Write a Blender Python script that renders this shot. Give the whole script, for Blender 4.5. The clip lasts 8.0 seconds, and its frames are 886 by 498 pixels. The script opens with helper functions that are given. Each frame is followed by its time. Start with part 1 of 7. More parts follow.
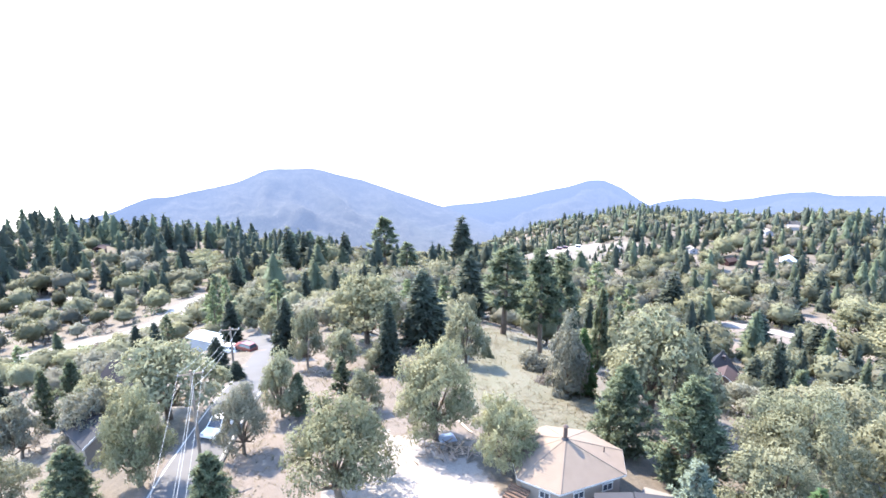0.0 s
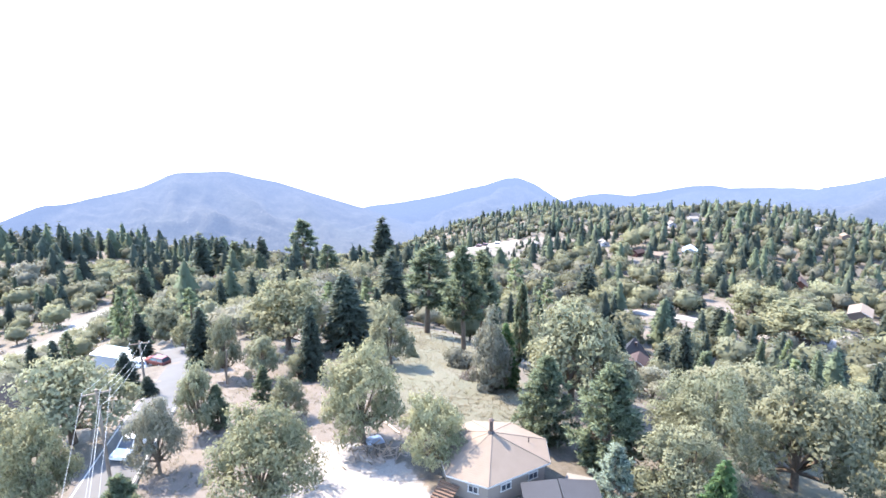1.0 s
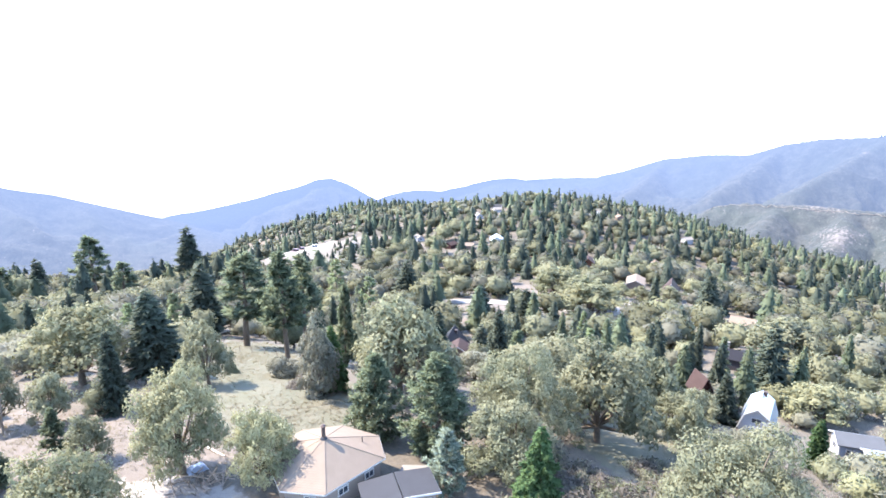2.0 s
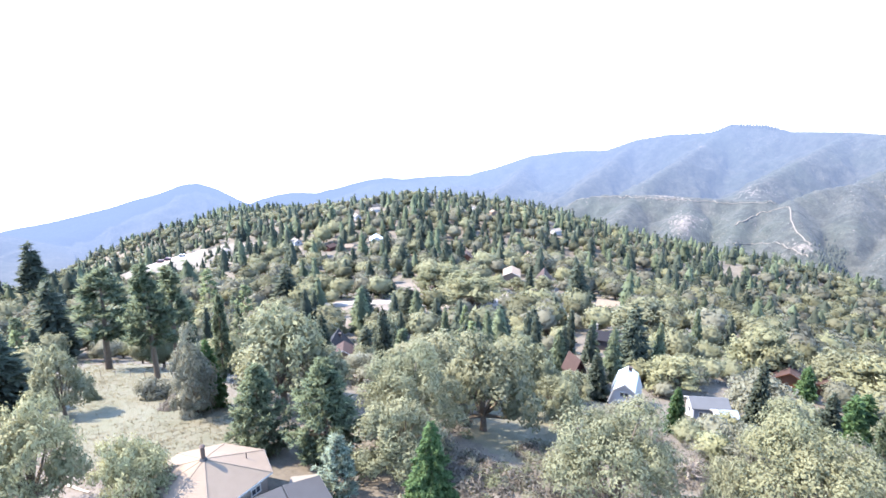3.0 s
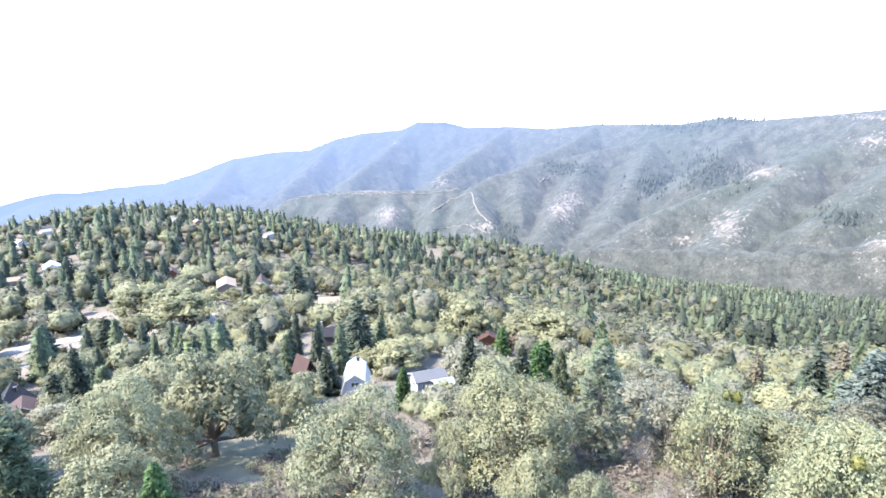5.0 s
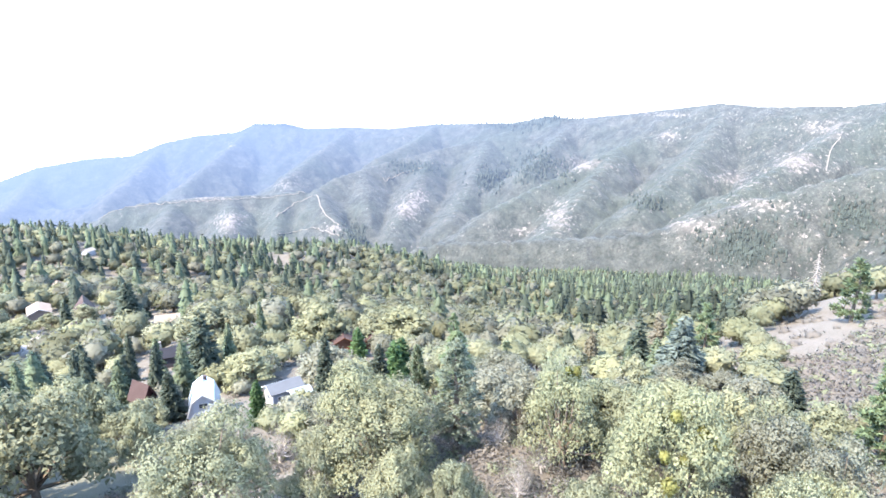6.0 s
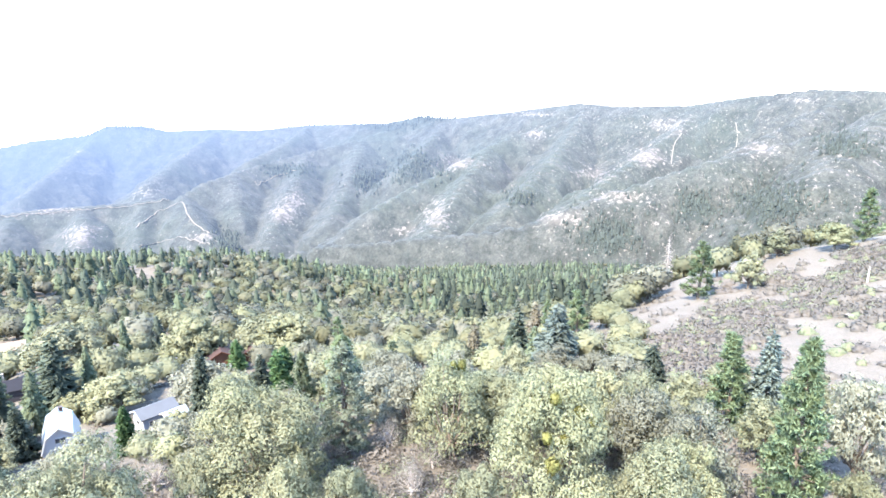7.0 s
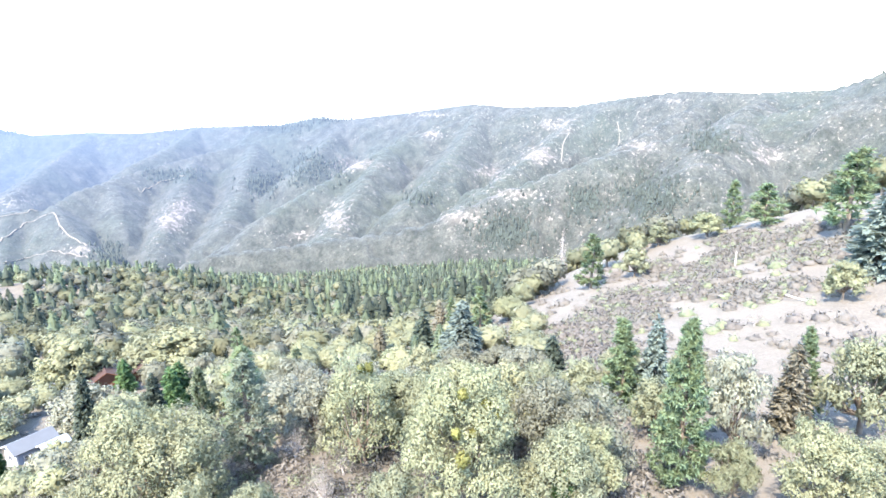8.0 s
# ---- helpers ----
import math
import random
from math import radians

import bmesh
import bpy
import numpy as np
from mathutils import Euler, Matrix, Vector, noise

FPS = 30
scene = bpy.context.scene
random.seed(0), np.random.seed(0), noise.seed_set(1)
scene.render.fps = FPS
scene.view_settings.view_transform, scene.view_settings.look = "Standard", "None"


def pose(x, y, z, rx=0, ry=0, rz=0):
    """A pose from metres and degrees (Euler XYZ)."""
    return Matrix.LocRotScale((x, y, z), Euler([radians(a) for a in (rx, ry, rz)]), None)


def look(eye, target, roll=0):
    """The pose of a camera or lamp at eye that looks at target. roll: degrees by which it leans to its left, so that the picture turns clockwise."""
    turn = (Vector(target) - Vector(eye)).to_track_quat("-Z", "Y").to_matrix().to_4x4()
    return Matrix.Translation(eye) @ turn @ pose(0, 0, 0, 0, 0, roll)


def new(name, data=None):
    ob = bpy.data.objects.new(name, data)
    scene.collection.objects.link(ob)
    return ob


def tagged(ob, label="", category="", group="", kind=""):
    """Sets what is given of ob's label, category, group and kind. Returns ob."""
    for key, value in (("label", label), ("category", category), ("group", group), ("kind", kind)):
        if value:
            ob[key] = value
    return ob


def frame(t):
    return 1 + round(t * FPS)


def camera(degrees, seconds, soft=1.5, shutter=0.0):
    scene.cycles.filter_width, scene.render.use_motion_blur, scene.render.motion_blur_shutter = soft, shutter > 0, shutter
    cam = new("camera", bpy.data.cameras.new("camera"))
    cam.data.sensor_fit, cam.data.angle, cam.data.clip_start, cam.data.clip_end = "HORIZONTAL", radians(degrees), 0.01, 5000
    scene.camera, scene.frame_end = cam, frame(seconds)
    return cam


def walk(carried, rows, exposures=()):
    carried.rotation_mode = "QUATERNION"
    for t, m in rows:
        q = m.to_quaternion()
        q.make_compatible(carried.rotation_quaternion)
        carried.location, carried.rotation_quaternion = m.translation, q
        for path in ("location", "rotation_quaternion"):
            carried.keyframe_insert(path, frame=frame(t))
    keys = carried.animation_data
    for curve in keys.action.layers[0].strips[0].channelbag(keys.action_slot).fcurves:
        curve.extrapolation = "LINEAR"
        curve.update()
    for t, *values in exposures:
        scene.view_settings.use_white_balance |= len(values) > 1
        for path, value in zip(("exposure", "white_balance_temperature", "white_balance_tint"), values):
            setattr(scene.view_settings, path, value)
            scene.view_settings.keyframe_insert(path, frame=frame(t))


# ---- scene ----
# ---- camera: a drone that hovers 38 m above a ridge-top yard and turns to its right ----
EYE = (0.0, 0.0, 38.0)
cam = camera(73.7, 8.0, 1.6)
TURN = [(0.0, 0.0, -14.42), (0.5, -5.92, -14.43), (1.0, -7.87, -14.43), (1.5, -17.62, -14.44), (2.0, -25.89, -14.43), (2.2, -29.26, -14.44),
        (3.3, -40.5, -14.46), (3.5, -42.62, -14.46), (4.0, -49.01, -14.45), (4.5, -57.2, -14.44), (5.0, -65.77, -14.42), (5.2, -69.22, -14.42),
        (6.3, -84.68, -14.38), (6.5, -87.35, -14.38), (7.0, -92.58, -14.35), (7.5, -97.71, -14.32), (8.0, -102.34, -14.28)]
walk(cam, [(t, pose(*EYE, 90 + pitch, 0, yaw)) for t, yaw, pitch in TURN], [(0.0, 3.52, 7050, 13), (4.5, 3.62, 7000, 11), (8.0, 3.9, 6900, 9)])

# ---- world and sun ----
SUN_AZ, SUN_EL = radians(-48), radians(52)
world = bpy.data.worlds.new("sky")
scene.world = world
world.use_nodes = True
wn = world.node_tree.nodes
sky = wn.new("ShaderNodeTexSky")
sky.sky_type = "NISHITA"
sky.sun_disc = False
sky.sun_elevation, sky.sun_rotation = SUN_EL, SUN_AZ
sky.altitude, sky.air_density, sky.dust_density, sky.ozone_density = 1500, 1.0, 0.3, 2.0
wn["Background"].inputs["Strength"].default_value = 0.15
world.node_tree.links.new(sky.outputs[0], wn["Background"].inputs["Color"])
sun_data = bpy.data.lights.new("sun", "SUN")
sun_data.energy, sun_data.angle, sun_data.color = 2.0, radians(0.6), (1.0, 0.94, 0.85)
sun = new("sun", sun_data)
sun_dir = Vector((math.sin(SUN_AZ) * math.cos(SUN_EL), math.cos(SUN_AZ) * math.cos(SUN_EL), math.sin(SUN_EL)))
sun.matrix_world = look(sun_dir * 300, (0, 0, 0))

# ---- materials ----
def material(name, rough=0.8, metal=0.0):
    m = bpy.data.materials.new(name)
    m.use_nodes = True
    b = m.node_tree.nodes["Principled BSDF"]
    b.inputs["Roughness"].default_value, b.inputs["Metallic"].default_value = rough, metal
    return m, m.node_tree.nodes, m.node_tree.links, b


def ramp(nodes, links, source, stops):
    r = nodes.new("ShaderNodeValToRGB")
    e = r.color_ramp.elements
    while len(e) < len(stops):
        e.new(0.5)
    for k, (p, c) in zip(e, stops):
        k.position, k.color = p, (*c, 1)
    links.new(source, r.inputs["Fac"])
    return r.outputs["Color"]


def noise_at(nodes, links, scale, detail=6, rough=0.6, stretch=None):
    geo = nodes.new("ShaderNodeNewGeometry")
    n = nodes.new("ShaderNodeTexNoise")
    n.inputs["Scale"].default_value, n.inputs["Detail"].default_value, n.inputs["Roughness"].default_value = scale, detail, rough
    where = geo.outputs["Position"]
    if stretch:
        mp = nodes.new("ShaderNodeMapping")
        mp.inputs["Scale"].default_value = stretch
        links.new(where, mp.inputs["Vector"])
        where = mp.outputs["Vector"]
    links.new(where, n.inputs["Vector"])
    return n.outputs["Fac"]


def mix(nodes, links, fac, a, b, kind="MIX"):
    m = nodes.new("ShaderNodeMix")
    m.data_type, m.blend_type = "RGBA", kind
    for socket, value in ((m.inputs[0], fac), (m.inputs[6], a), (m.inputs[7], b)):
        if isinstance(value, (int, float)):
            socket.default_value = value
        elif isinstance(value, tuple):
            socket.default_value = (*value, 1)
        else:
            links.new(value, socket)
    return m.outputs[2]


def bump(nodes, links, b, height, strength=0.4, distance=0.05):
    n = nodes.new("ShaderNodeBump")
    n.inputs["Strength"].default_value, n.inputs["Distance"].default_value = strength, distance
    links.new(height, n.inputs["Height"])
    links.new(n.outputs["Normal"], b.inputs["Normal"])


def plain(name, colour, rough=0.7, metal=0.0, vary=0.25, scale=1.5, grain=40.0):
    """A surface with stains at one scale, grain at another, and a fine relief."""
    m, nodes, links, b = material(name, rough, metal)
    lo = tuple(c * (1 - vary) for c in colour)
    hi = tuple(min(1, c * (1 + vary * 0.6)) for c in colour)
    big = ramp(nodes, links, noise_at(nodes, links, scale, 5), [(0.3, lo), (0.7, hi)])
    fine = noise_at(nodes, links, grain, 3)
    links.new(mix(nodes, links, 0.35, big, ramp(nodes, links, fine, [(0.3, lo), (0.7, hi)])), b.inputs["Base Color"])
    bump(nodes, links, b, fine, 0.25, 0.01)
    b.inputs["Specular IOR Level"].default_value = 0.5 if rough < 0.6 else 0.2
    return m


def leafy(name, dark, light, rough=0.65, through_light=0.22):
    """Foliage: each leaf and each plant a little different."""
    m, nodes, links, b = material(name, rough)
    geo, info = nodes.new("ShaderNodeNewGeometry"), nodes.new("ShaderNodeObjectInfo")
    leaf = ramp(nodes, links, geo.outputs["Random Per Island"], [(0.0, tuple(p * 0.65 + q * 0.35 for p, q in zip(dark, light))), (1.0, tuple(p * 0.35 + q * 0.65 for p, q in zip(dark, light)))])
    tone = nodes.new("ShaderNodeHueSaturation")
    spread = nodes.new("ShaderNodeMapRange")
    spread.inputs["To Min"].default_value, spread.inputs["To Max"].default_value = 0.82, 1.18
    links.new(info.outputs["Random"], spread.inputs["Value"])
    patch = noise_at(nodes, links, 0.05, 2)
    own = nodes.new("ShaderNodeVertexColor")
    own.layer_name = "tone"
    lift = nodes.new("ShaderNodeSeparateColor")
    links.new(own.outputs["Color"], lift.inputs["Color"])
    both = nodes.new("ShaderNodeMath")
    both.operation = "ADD"
    links.new(spread.outputs["Result"], both.inputs[0])
    links.new(lift.outputs[0], both.inputs[1])
    links.new(both.outputs[0], tone.inputs["Value"])
    shift = nodes.new("ShaderNodeMapRange")
    shift.inputs["From Min"].default_value, shift.inputs["From Max"].default_value = 0.3, 0.7
    shift.inputs["To Min"].default_value, shift.inputs["To Max"].default_value = 0.485, 0.515
    links.new(patch, shift.inputs["Value"])
    links.new(shift.outputs["Result"], tone.inputs["Hue"])
    speckle = ramp(nodes, links, noise_at(nodes, links, 10.0, 3, 0.7), [(0.38, (0.8, 0.8, 0.8)), (0.62, (1.2, 1.2, 1.2))])
    links.new(mix(nodes, links, 1.0, leaf, speckle, "MULTIPLY"), tone.inputs["Color"])
    links.new(tone.outputs["Color"], b.inputs["Base Color"])
    b.inputs["Specular IOR Level"].default_value = 0.12
    glow = nodes.new("ShaderNodeBsdfTranslucent")
    links.new(tone.outputs["Color"], glow.inputs["Color"])
    blend = nodes.new("ShaderNodeMixShader")
    blend.inputs[0].default_value = through_light
    links.new(b.outputs[0], blend.inputs[1])
    links.new(glow.outputs[0], blend.inputs[2])
    links.new(blend.outputs[0], nodes["Material Output"].inputs["Surface"])
    return m


OAK_LEAF = leafy("oak_leaf", (0.127, 0.131, 0.0828), (0.213, 0.216, 0.14), 0.65, 0.42)
OAK_YELLOW = leafy("oak_leaf_yellow", (0.137, 0.139, 0.081), (0.218, 0.218, 0.134), 0.65, 0.42)
OAK_GREY = leafy("oak_leaf_grey", (0.125, 0.126, 0.0963), (0.2, 0.197, 0.15), 0.65, 0.42)
PINE_NEEDLE = leafy("pine_needle", (0.068, 0.09, 0.056), (0.156, 0.187, 0.122), 0.75, 0.42)
PINE_LIGHT = leafy("pine_needle_light", (0.112, 0.15, 0.082), (0.2, 0.252, 0.147), 0.75, 0.5)
FIR_NEEDLE = leafy("fir_needle", (0.037, 0.048, 0.037), (0.078, 0.095, 0.071), 0.75, 0.35)
FIR_BLUE = leafy("fir_needle_blue", (0.09, 0.115, 0.10), (0.19, 0.225, 0.195), 0.75, 0.4)
PINE_BLUE = leafy("pine_needle_blue", (0.115, 0.15, 0.118), (0.235, 0.29, 0.232), 0.75, 0.4)
PINE_GREY = leafy("pine_needle_grey", (0.10, 0.118, 0.085), (0.18, 0.20, 0.15), 0.75, 0.48)
GREEN_BRIGHT = leafy("cedar_leaf_bright", (0.042, 0.08, 0.034), (0.09, 0.148, 0.064), 0.75, 0.42)
RUSTY = leafy("rusty_needle", (0.12, 0.108, 0.08), (0.19, 0.168, 0.128), 0.7, 0.4)
MISTLETOE = leafy("mistletoe_leaf", (0.118, 0.112, 0.038), (0.178, 0.165, 0.06), 0.6, 0.45)
BRUSH = leafy("brush_leaf", (0.105, 0.094, 0.082), (0.17, 0.153, 0.136), 0.8, 0.4)
BRUSH_OLIVE = leafy("brush_leaf_olive", (0.1, 0.1, 0.078), (0.168, 0.166, 0.13), 0.8, 0.4)
BRUSH_GREEN = leafy("brush_leaf_green", (0.12, 0.135, 0.085), (0.22, 0.235, 0.15), 0.7, 0.45)
BARK = plain("bark", (0.11, 0.085, 0.065), 0.9, 0, 0.4, 3, 25)
BARK_GREY = plain("bark_grey", (0.2, 0.178, 0.163), 0.9, 0, 0.35, 3, 25)
BARK_PALE = plain("bark_pale", (0.33, 0.29, 0.26), 0.9, 0, 0.35, 3, 25)


def paint_haze(nodes, links, b):
    """Paints haze into a far surface: blue emission mixed in, more with distance."""
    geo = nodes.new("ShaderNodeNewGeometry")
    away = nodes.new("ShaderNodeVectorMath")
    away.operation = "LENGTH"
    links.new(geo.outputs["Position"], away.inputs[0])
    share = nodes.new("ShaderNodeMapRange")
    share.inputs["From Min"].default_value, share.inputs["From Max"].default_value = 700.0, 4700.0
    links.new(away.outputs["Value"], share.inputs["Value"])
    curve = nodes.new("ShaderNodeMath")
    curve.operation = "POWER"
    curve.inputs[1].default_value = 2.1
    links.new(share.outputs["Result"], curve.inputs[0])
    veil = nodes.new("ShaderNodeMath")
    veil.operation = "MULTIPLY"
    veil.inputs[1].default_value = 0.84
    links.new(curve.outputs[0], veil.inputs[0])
    haze_emit = nodes.new("ShaderNodeEmission")
    haze_emit.inputs["Color"].default_value = (0.042, 0.062, 0.113, 1)
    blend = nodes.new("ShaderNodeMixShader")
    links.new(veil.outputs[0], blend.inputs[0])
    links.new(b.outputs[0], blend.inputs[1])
    links.new(haze_emit.outputs[0], blend.inputs[2])
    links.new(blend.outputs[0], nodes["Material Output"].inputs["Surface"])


def chaparral(name, green=0.5, rocks=0.5):
    """Dry mountainside: grey-green scrub, pale crags on the spurs, boulders and cut tracks. Haze is painted over it as
    emission that grows with distance.
    """
    m, nodes, links, b = material(name, 0.95)
    geo = nodes.new("ShaderNodeNewGeometry")
    scrub = ramp(nodes, links, noise_at(nodes, links, 0.02, 10, 0.78), [(0.38, (0.011, 0.013, 0.01)), (0.5, (0.024, 0.026, 0.021)), (0.64, (0.045, 0.044, 0.037))])
    lush = ramp(nodes, links, noise_at(nodes, links, 0.0026, 5), [(0.6 - green * 0.25, (0, 0, 0)), (0.72 - green * 0.2, (0.45, 0.45, 0.45))])
    scrub = mix(nodes, links, lush, scrub, (0.02, 0.028, 0.018))
    bushes = ramp(nodes, links, noise_at(nodes, links, 0.16, 4, 0.75), [(0.4, (0.8, 0.8, 0.8)), (0.6, (1.22, 1.21, 1.2))])
    scrub = mix(nodes, links, 1.0, scrub, bushes, "MULTIPLY")
    crag = nodes.new("ShaderNodeVertexColor")
    crag.layer_name = "crag"
    wild = nodes.new("ShaderNodeSeparateColor")
    links.new(crag.outputs["Color"], wild.inputs["Color"])

    def blotch(source, weight, grain, lo, hi):
        add = nodes.new("ShaderNodeMath")
        add.operation = "MULTIPLY_ADD"
        add.inputs[1].default_value = weight
        links.new(source, add.inputs[0])
        links.new(grain, add.inputs[2])
        return ramp(nodes, links, add.outputs[0], [(lo, (0, 0, 0)), (hi, (1, 1, 1))])

    thicket = blotch(wild.outputs[1], 0.3, noise_at(nodes, links, 0.03, 8, 0.75), 0.62, 0.72)
    scrub = mix(nodes, links, mix(nodes, links, 1.0, thicket, (0.8, 0.8, 0.8), "MULTIPLY"), scrub, (0.011, 0.017, 0.013))
    rock = blotch(wild.outputs[0], 0.17, noise_at(nodes, links, 0.085, 5, 0.66, (1, 1, 0.5)), 0.708 - rocks * 0.08, 0.745 - rocks * 0.08)
    bare = blotch(wild.outputs[0], 0.4, noise_at(nodes, links, 0.012, 5, 0.65), 0.74, 1.05)
    scrub = mix(nodes, links, mix(nodes, links, 1.0, bare, (0.55, 0.55, 0.55), "MULTIPLY"), scrub, (0.075, 0.062, 0.053))
    strewn = blotch(wild.outputs[2], 0.2, noise_at(nodes, links, 0.007, 5, 0.65), 0.54, 0.64)
    boulders = ramp(nodes, links, noise_at(nodes, links, 0.11, 3, 0.8, (1, 1, 0.6)), [(0.60, (0, 0, 0)), (0.64, (1, 1, 1))])
    boulders = mix(nodes, links, 1.0, boulders, strewn, "MULTIPLY")
    pale = mix(nodes, links, 1.0, rock, boulders, "LIGHTEN")
    earth = ramp(nodes, links, noise_at(nodes, links, 0.06, 6, 0.75), [(0.35, (0.07, 0.059, 0.05)), (0.65, (0.15, 0.13, 0.117))])
    links.new(mix(nodes, links, pale, scrub, earth), b.inputs["Base Color"])
    bump(nodes, links, b, noise_at(nodes, links, 0.025, 8, 0.7), 1.0, 10.0)
    paint_haze(nodes, links, b)
    return m


def ground_material():
    m, nodes, links, b = material("ground_soil", 0.95)
    zone = nodes.new("ShaderNodeVertexColor")
    zone.layer_name = "zone"
    split = nodes.new("ShaderNodeSeparateColor")
    links.new(zone.outputs["Color"], split.inputs["Color"])
    n1, n2, n3 = noise_at(nodes, links, 0.16, 8, 0.7), noise_at(nodes, links, 1.6, 6, 0.7), noise_at(nodes, links, 9.0, 4, 0.7)
    wood = mix(nodes, links, 0.5, ramp(nodes, links, n1, [(0.3, (0.056, 0.046, 0.035)), (0.7, (0.108, 0.091, 0.072))]),
               ramp(nodes, links, n2, [(0.35, (0.046, 0.038, 0.03)), (0.65, (0.11, 0.092, 0.073))]))
    dirt = mix(nodes, links, 0.5, ramp(nodes, links, n1, [(0.3, (0.084, 0.069, 0.057)), (0.7, (0.122, 0.1, 0.084))]),
               ramp(nodes, links, n3, [(0.3, (0.076, 0.062, 0.052)), (0.7, (0.138, 0.115, 0.099))]))
    grass = mix(nodes, links, 0.5, ramp(nodes, links, n1, [(0.35, (0.064, 0.069, 0.041)), (0.65, (0.105, 0.092, 0.068))]),
                ramp(nodes, links, n3, [(0.3, (0.062, 0.065, 0.038)), (0.7, (0.113, 0.101, 0.076))]))
    ragged = nodes.new("ShaderNodeMath")
    ragged.operation = "ADD"
    links.new(split.outputs[0], ragged.inputs[0])
    links.new(n2, ragged.inputs[1])
    edge = ramp(nodes, links, ragged.outputs[0], [(0.62, (0, 0, 0)), (0.95, (1, 1, 1))])
    ragged2 = nodes.new("ShaderNodeMath")
    ragged2.operation = "ADD"
    links.new(split.outputs[1], ragged2.inputs[0])
    links.new(n2, ragged2.inputs[1])
    edge2 = ramp(nodes, links, ragged2.outputs[0], [(0.62, (0, 0, 0)), (1.0, (1, 1, 1))])
    ragged3 = nodes.new("ShaderNodeMath")
    ragged3.operation = "ADD"
    links.new(split.outputs[2], ragged3.inputs[0])
    links.new(n2, ragged3.inputs[1])
    edge3 = ramp(nodes, links, ragged3.outputs[0], [(0.75, (0, 0, 0)), (1.1, (1, 1, 1))])
    gravel = ramp(nodes, links, n3, [(0.3, (0.16, 0.142, 0.128)), (0.7, (0.235, 0.212, 0.193))])
    soil = mix(nodes, links, edge, mix(nodes, links, edge2, wood, grass), dirt)
    links.new(mix(nodes, links, edge3, soil, gravel), b.inputs["Base Color"])
    bump(nodes, links, b, n3, 0.6, 0.12)
    return m


GROUND = ground_material()
ASPHALT = plain("asphalt", (0.085, 0.084, 0.086), 0.85, 0, 0.15, 0.3, 20)
TRACK_DIRT = plain("track_dirt", (0.14, 0.124, 0.11), 0.9, 0, 0.12, 0.2, 10)
PALE_ROAD = plain("pale_road", (0.2, 0.185, 0.172), 0.9, 0, 0.12, 0.2, 10)

# ---- the lie of the land: spot heights (bearing in degrees, metres out, metres above the yard) ----
RIDGE = [(0, 0, 1), (0, 55, 0), (13.5, 58, 0), (-23, 68, 0), (-28, 56, 0), (-19, 86, -2), (-17, 108, -6), (-13, 85, -2.5),
         (6, 125, -14), (10.6, 112, -12), (0, 95, -5), (30, 80, -7), (95, 60, -2.5), (85, 64, -3), (180, 100, 2), (-90, 120, -12), (60, 60, -6)]
WEST = [(-37, 110, -13), (-37, 200, -36), (-30, 200, -35.6), (-25, 240, -40.5), (-20, 265, -45), (-13, 300, -54), (-37, 320, -51), (-22, 380, -59),
        (-37, 480, -55), (-27, 500, -70), (-20, 520, -83), (-10, 480, -92), (-4, 450, -90), (0, 250, -45), (-90, 500, -70), (180, 500, -30),
        (-40, 900, -190), (-15, 900, -230), (0, 800, -220), (-120, 900, -120)]
SOUTH = [(12, 620, -119), (8.5, 900, -167), (14, 900, -142), (20, 900, -125), (27, 850, -125), (36.6, 720, -86), (42, 700, -91), (48.7, 720, -108),
         (54.5, 740, -124), (62, 760, -150), (72, 760, -162), (81, 740, -182), (91, 700, -188), (99.5, 650, -170), (20, 400, -79), (20, 250, -53), (12, 300, -58),
         (30, 500, -80)]
SLOPE = [(26.7, 165, -39), (31, 260, -54), (34, 270, -57), (43.4, 280, -58), (48.3, 330, -64), (38, 270, -58), (46.7, 95, -14.6), (43, 75, -8),
         (48.5, 85, -11.5), (56.6, 118, -22), (63.8, 112, -21), (71, 165, -34), (66, 180, -36), (51, 130, -25), (71.7, 600, -124), (60, 450, -99),
         (75, 350, -89), (85, 350, -97), (95, 300, -82), (100, 200, -47), (90, 120, -22), (75, 100, -15)]
SPUR = [(112, 170, -22), (120, 175, -15), (125, 180, -12), (131.5, 190, -4), (137, 190, 3), (138, 140, -0.5), (140, 125, 0), (135, 75, -2),
        (121, 78, -5), (116, 110, -12), (114, 230, -30), (121, 230, -16), (128, 230, -7), (115, 340, -75), (125, 350, -60), (140, 260, 8), (140, 350, -20),
        (108, 420, -110), (150, 300, 10), (160, 900, -60)]
RING = [(-60, 1300, -310), (-30, 1250, -320), (0, 1250, -330), (20, 1300, -320), (45, 1250, -290), (70, 1200, -310), (95, 1150, -300), (120, 1000, -230),
        (150, 1300, -150), (-160, 1300, -150), (-110, 1300, -230)]
SPOTS = [(r * math.sin(radians(a)), r * math.cos(radians(a)), z) for part_ in (RIDGE, WEST, SOUTH, SLOPE, SPUR, RING) for a, r, z in part_]
SPOT_XY = np.array([s[:2] for s in SPOTS]) / 500.0


def bend(d2):
    return 0.5 * d2 * np.log(d2 + 1e-9)


def spline_weights():
    n = len(SPOTS)
    a = np.zeros((n + 3, n + 3))
    a[:n, :n] = bend(((SPOT_XY[:, None] - SPOT_XY[None]) ** 2).sum(-1)) + np.eye(n) * 2e-4
    a[:n, n], a[:n, n + 1:] = 1, SPOT_XY
    a[n:, :n] = a[:n, n:].T
    return np.linalg.solve(a, np.array([s[2] for s in SPOTS] + [0, 0, 0], float))


SPLINE = spline_weights()
FLOOR = -330.0


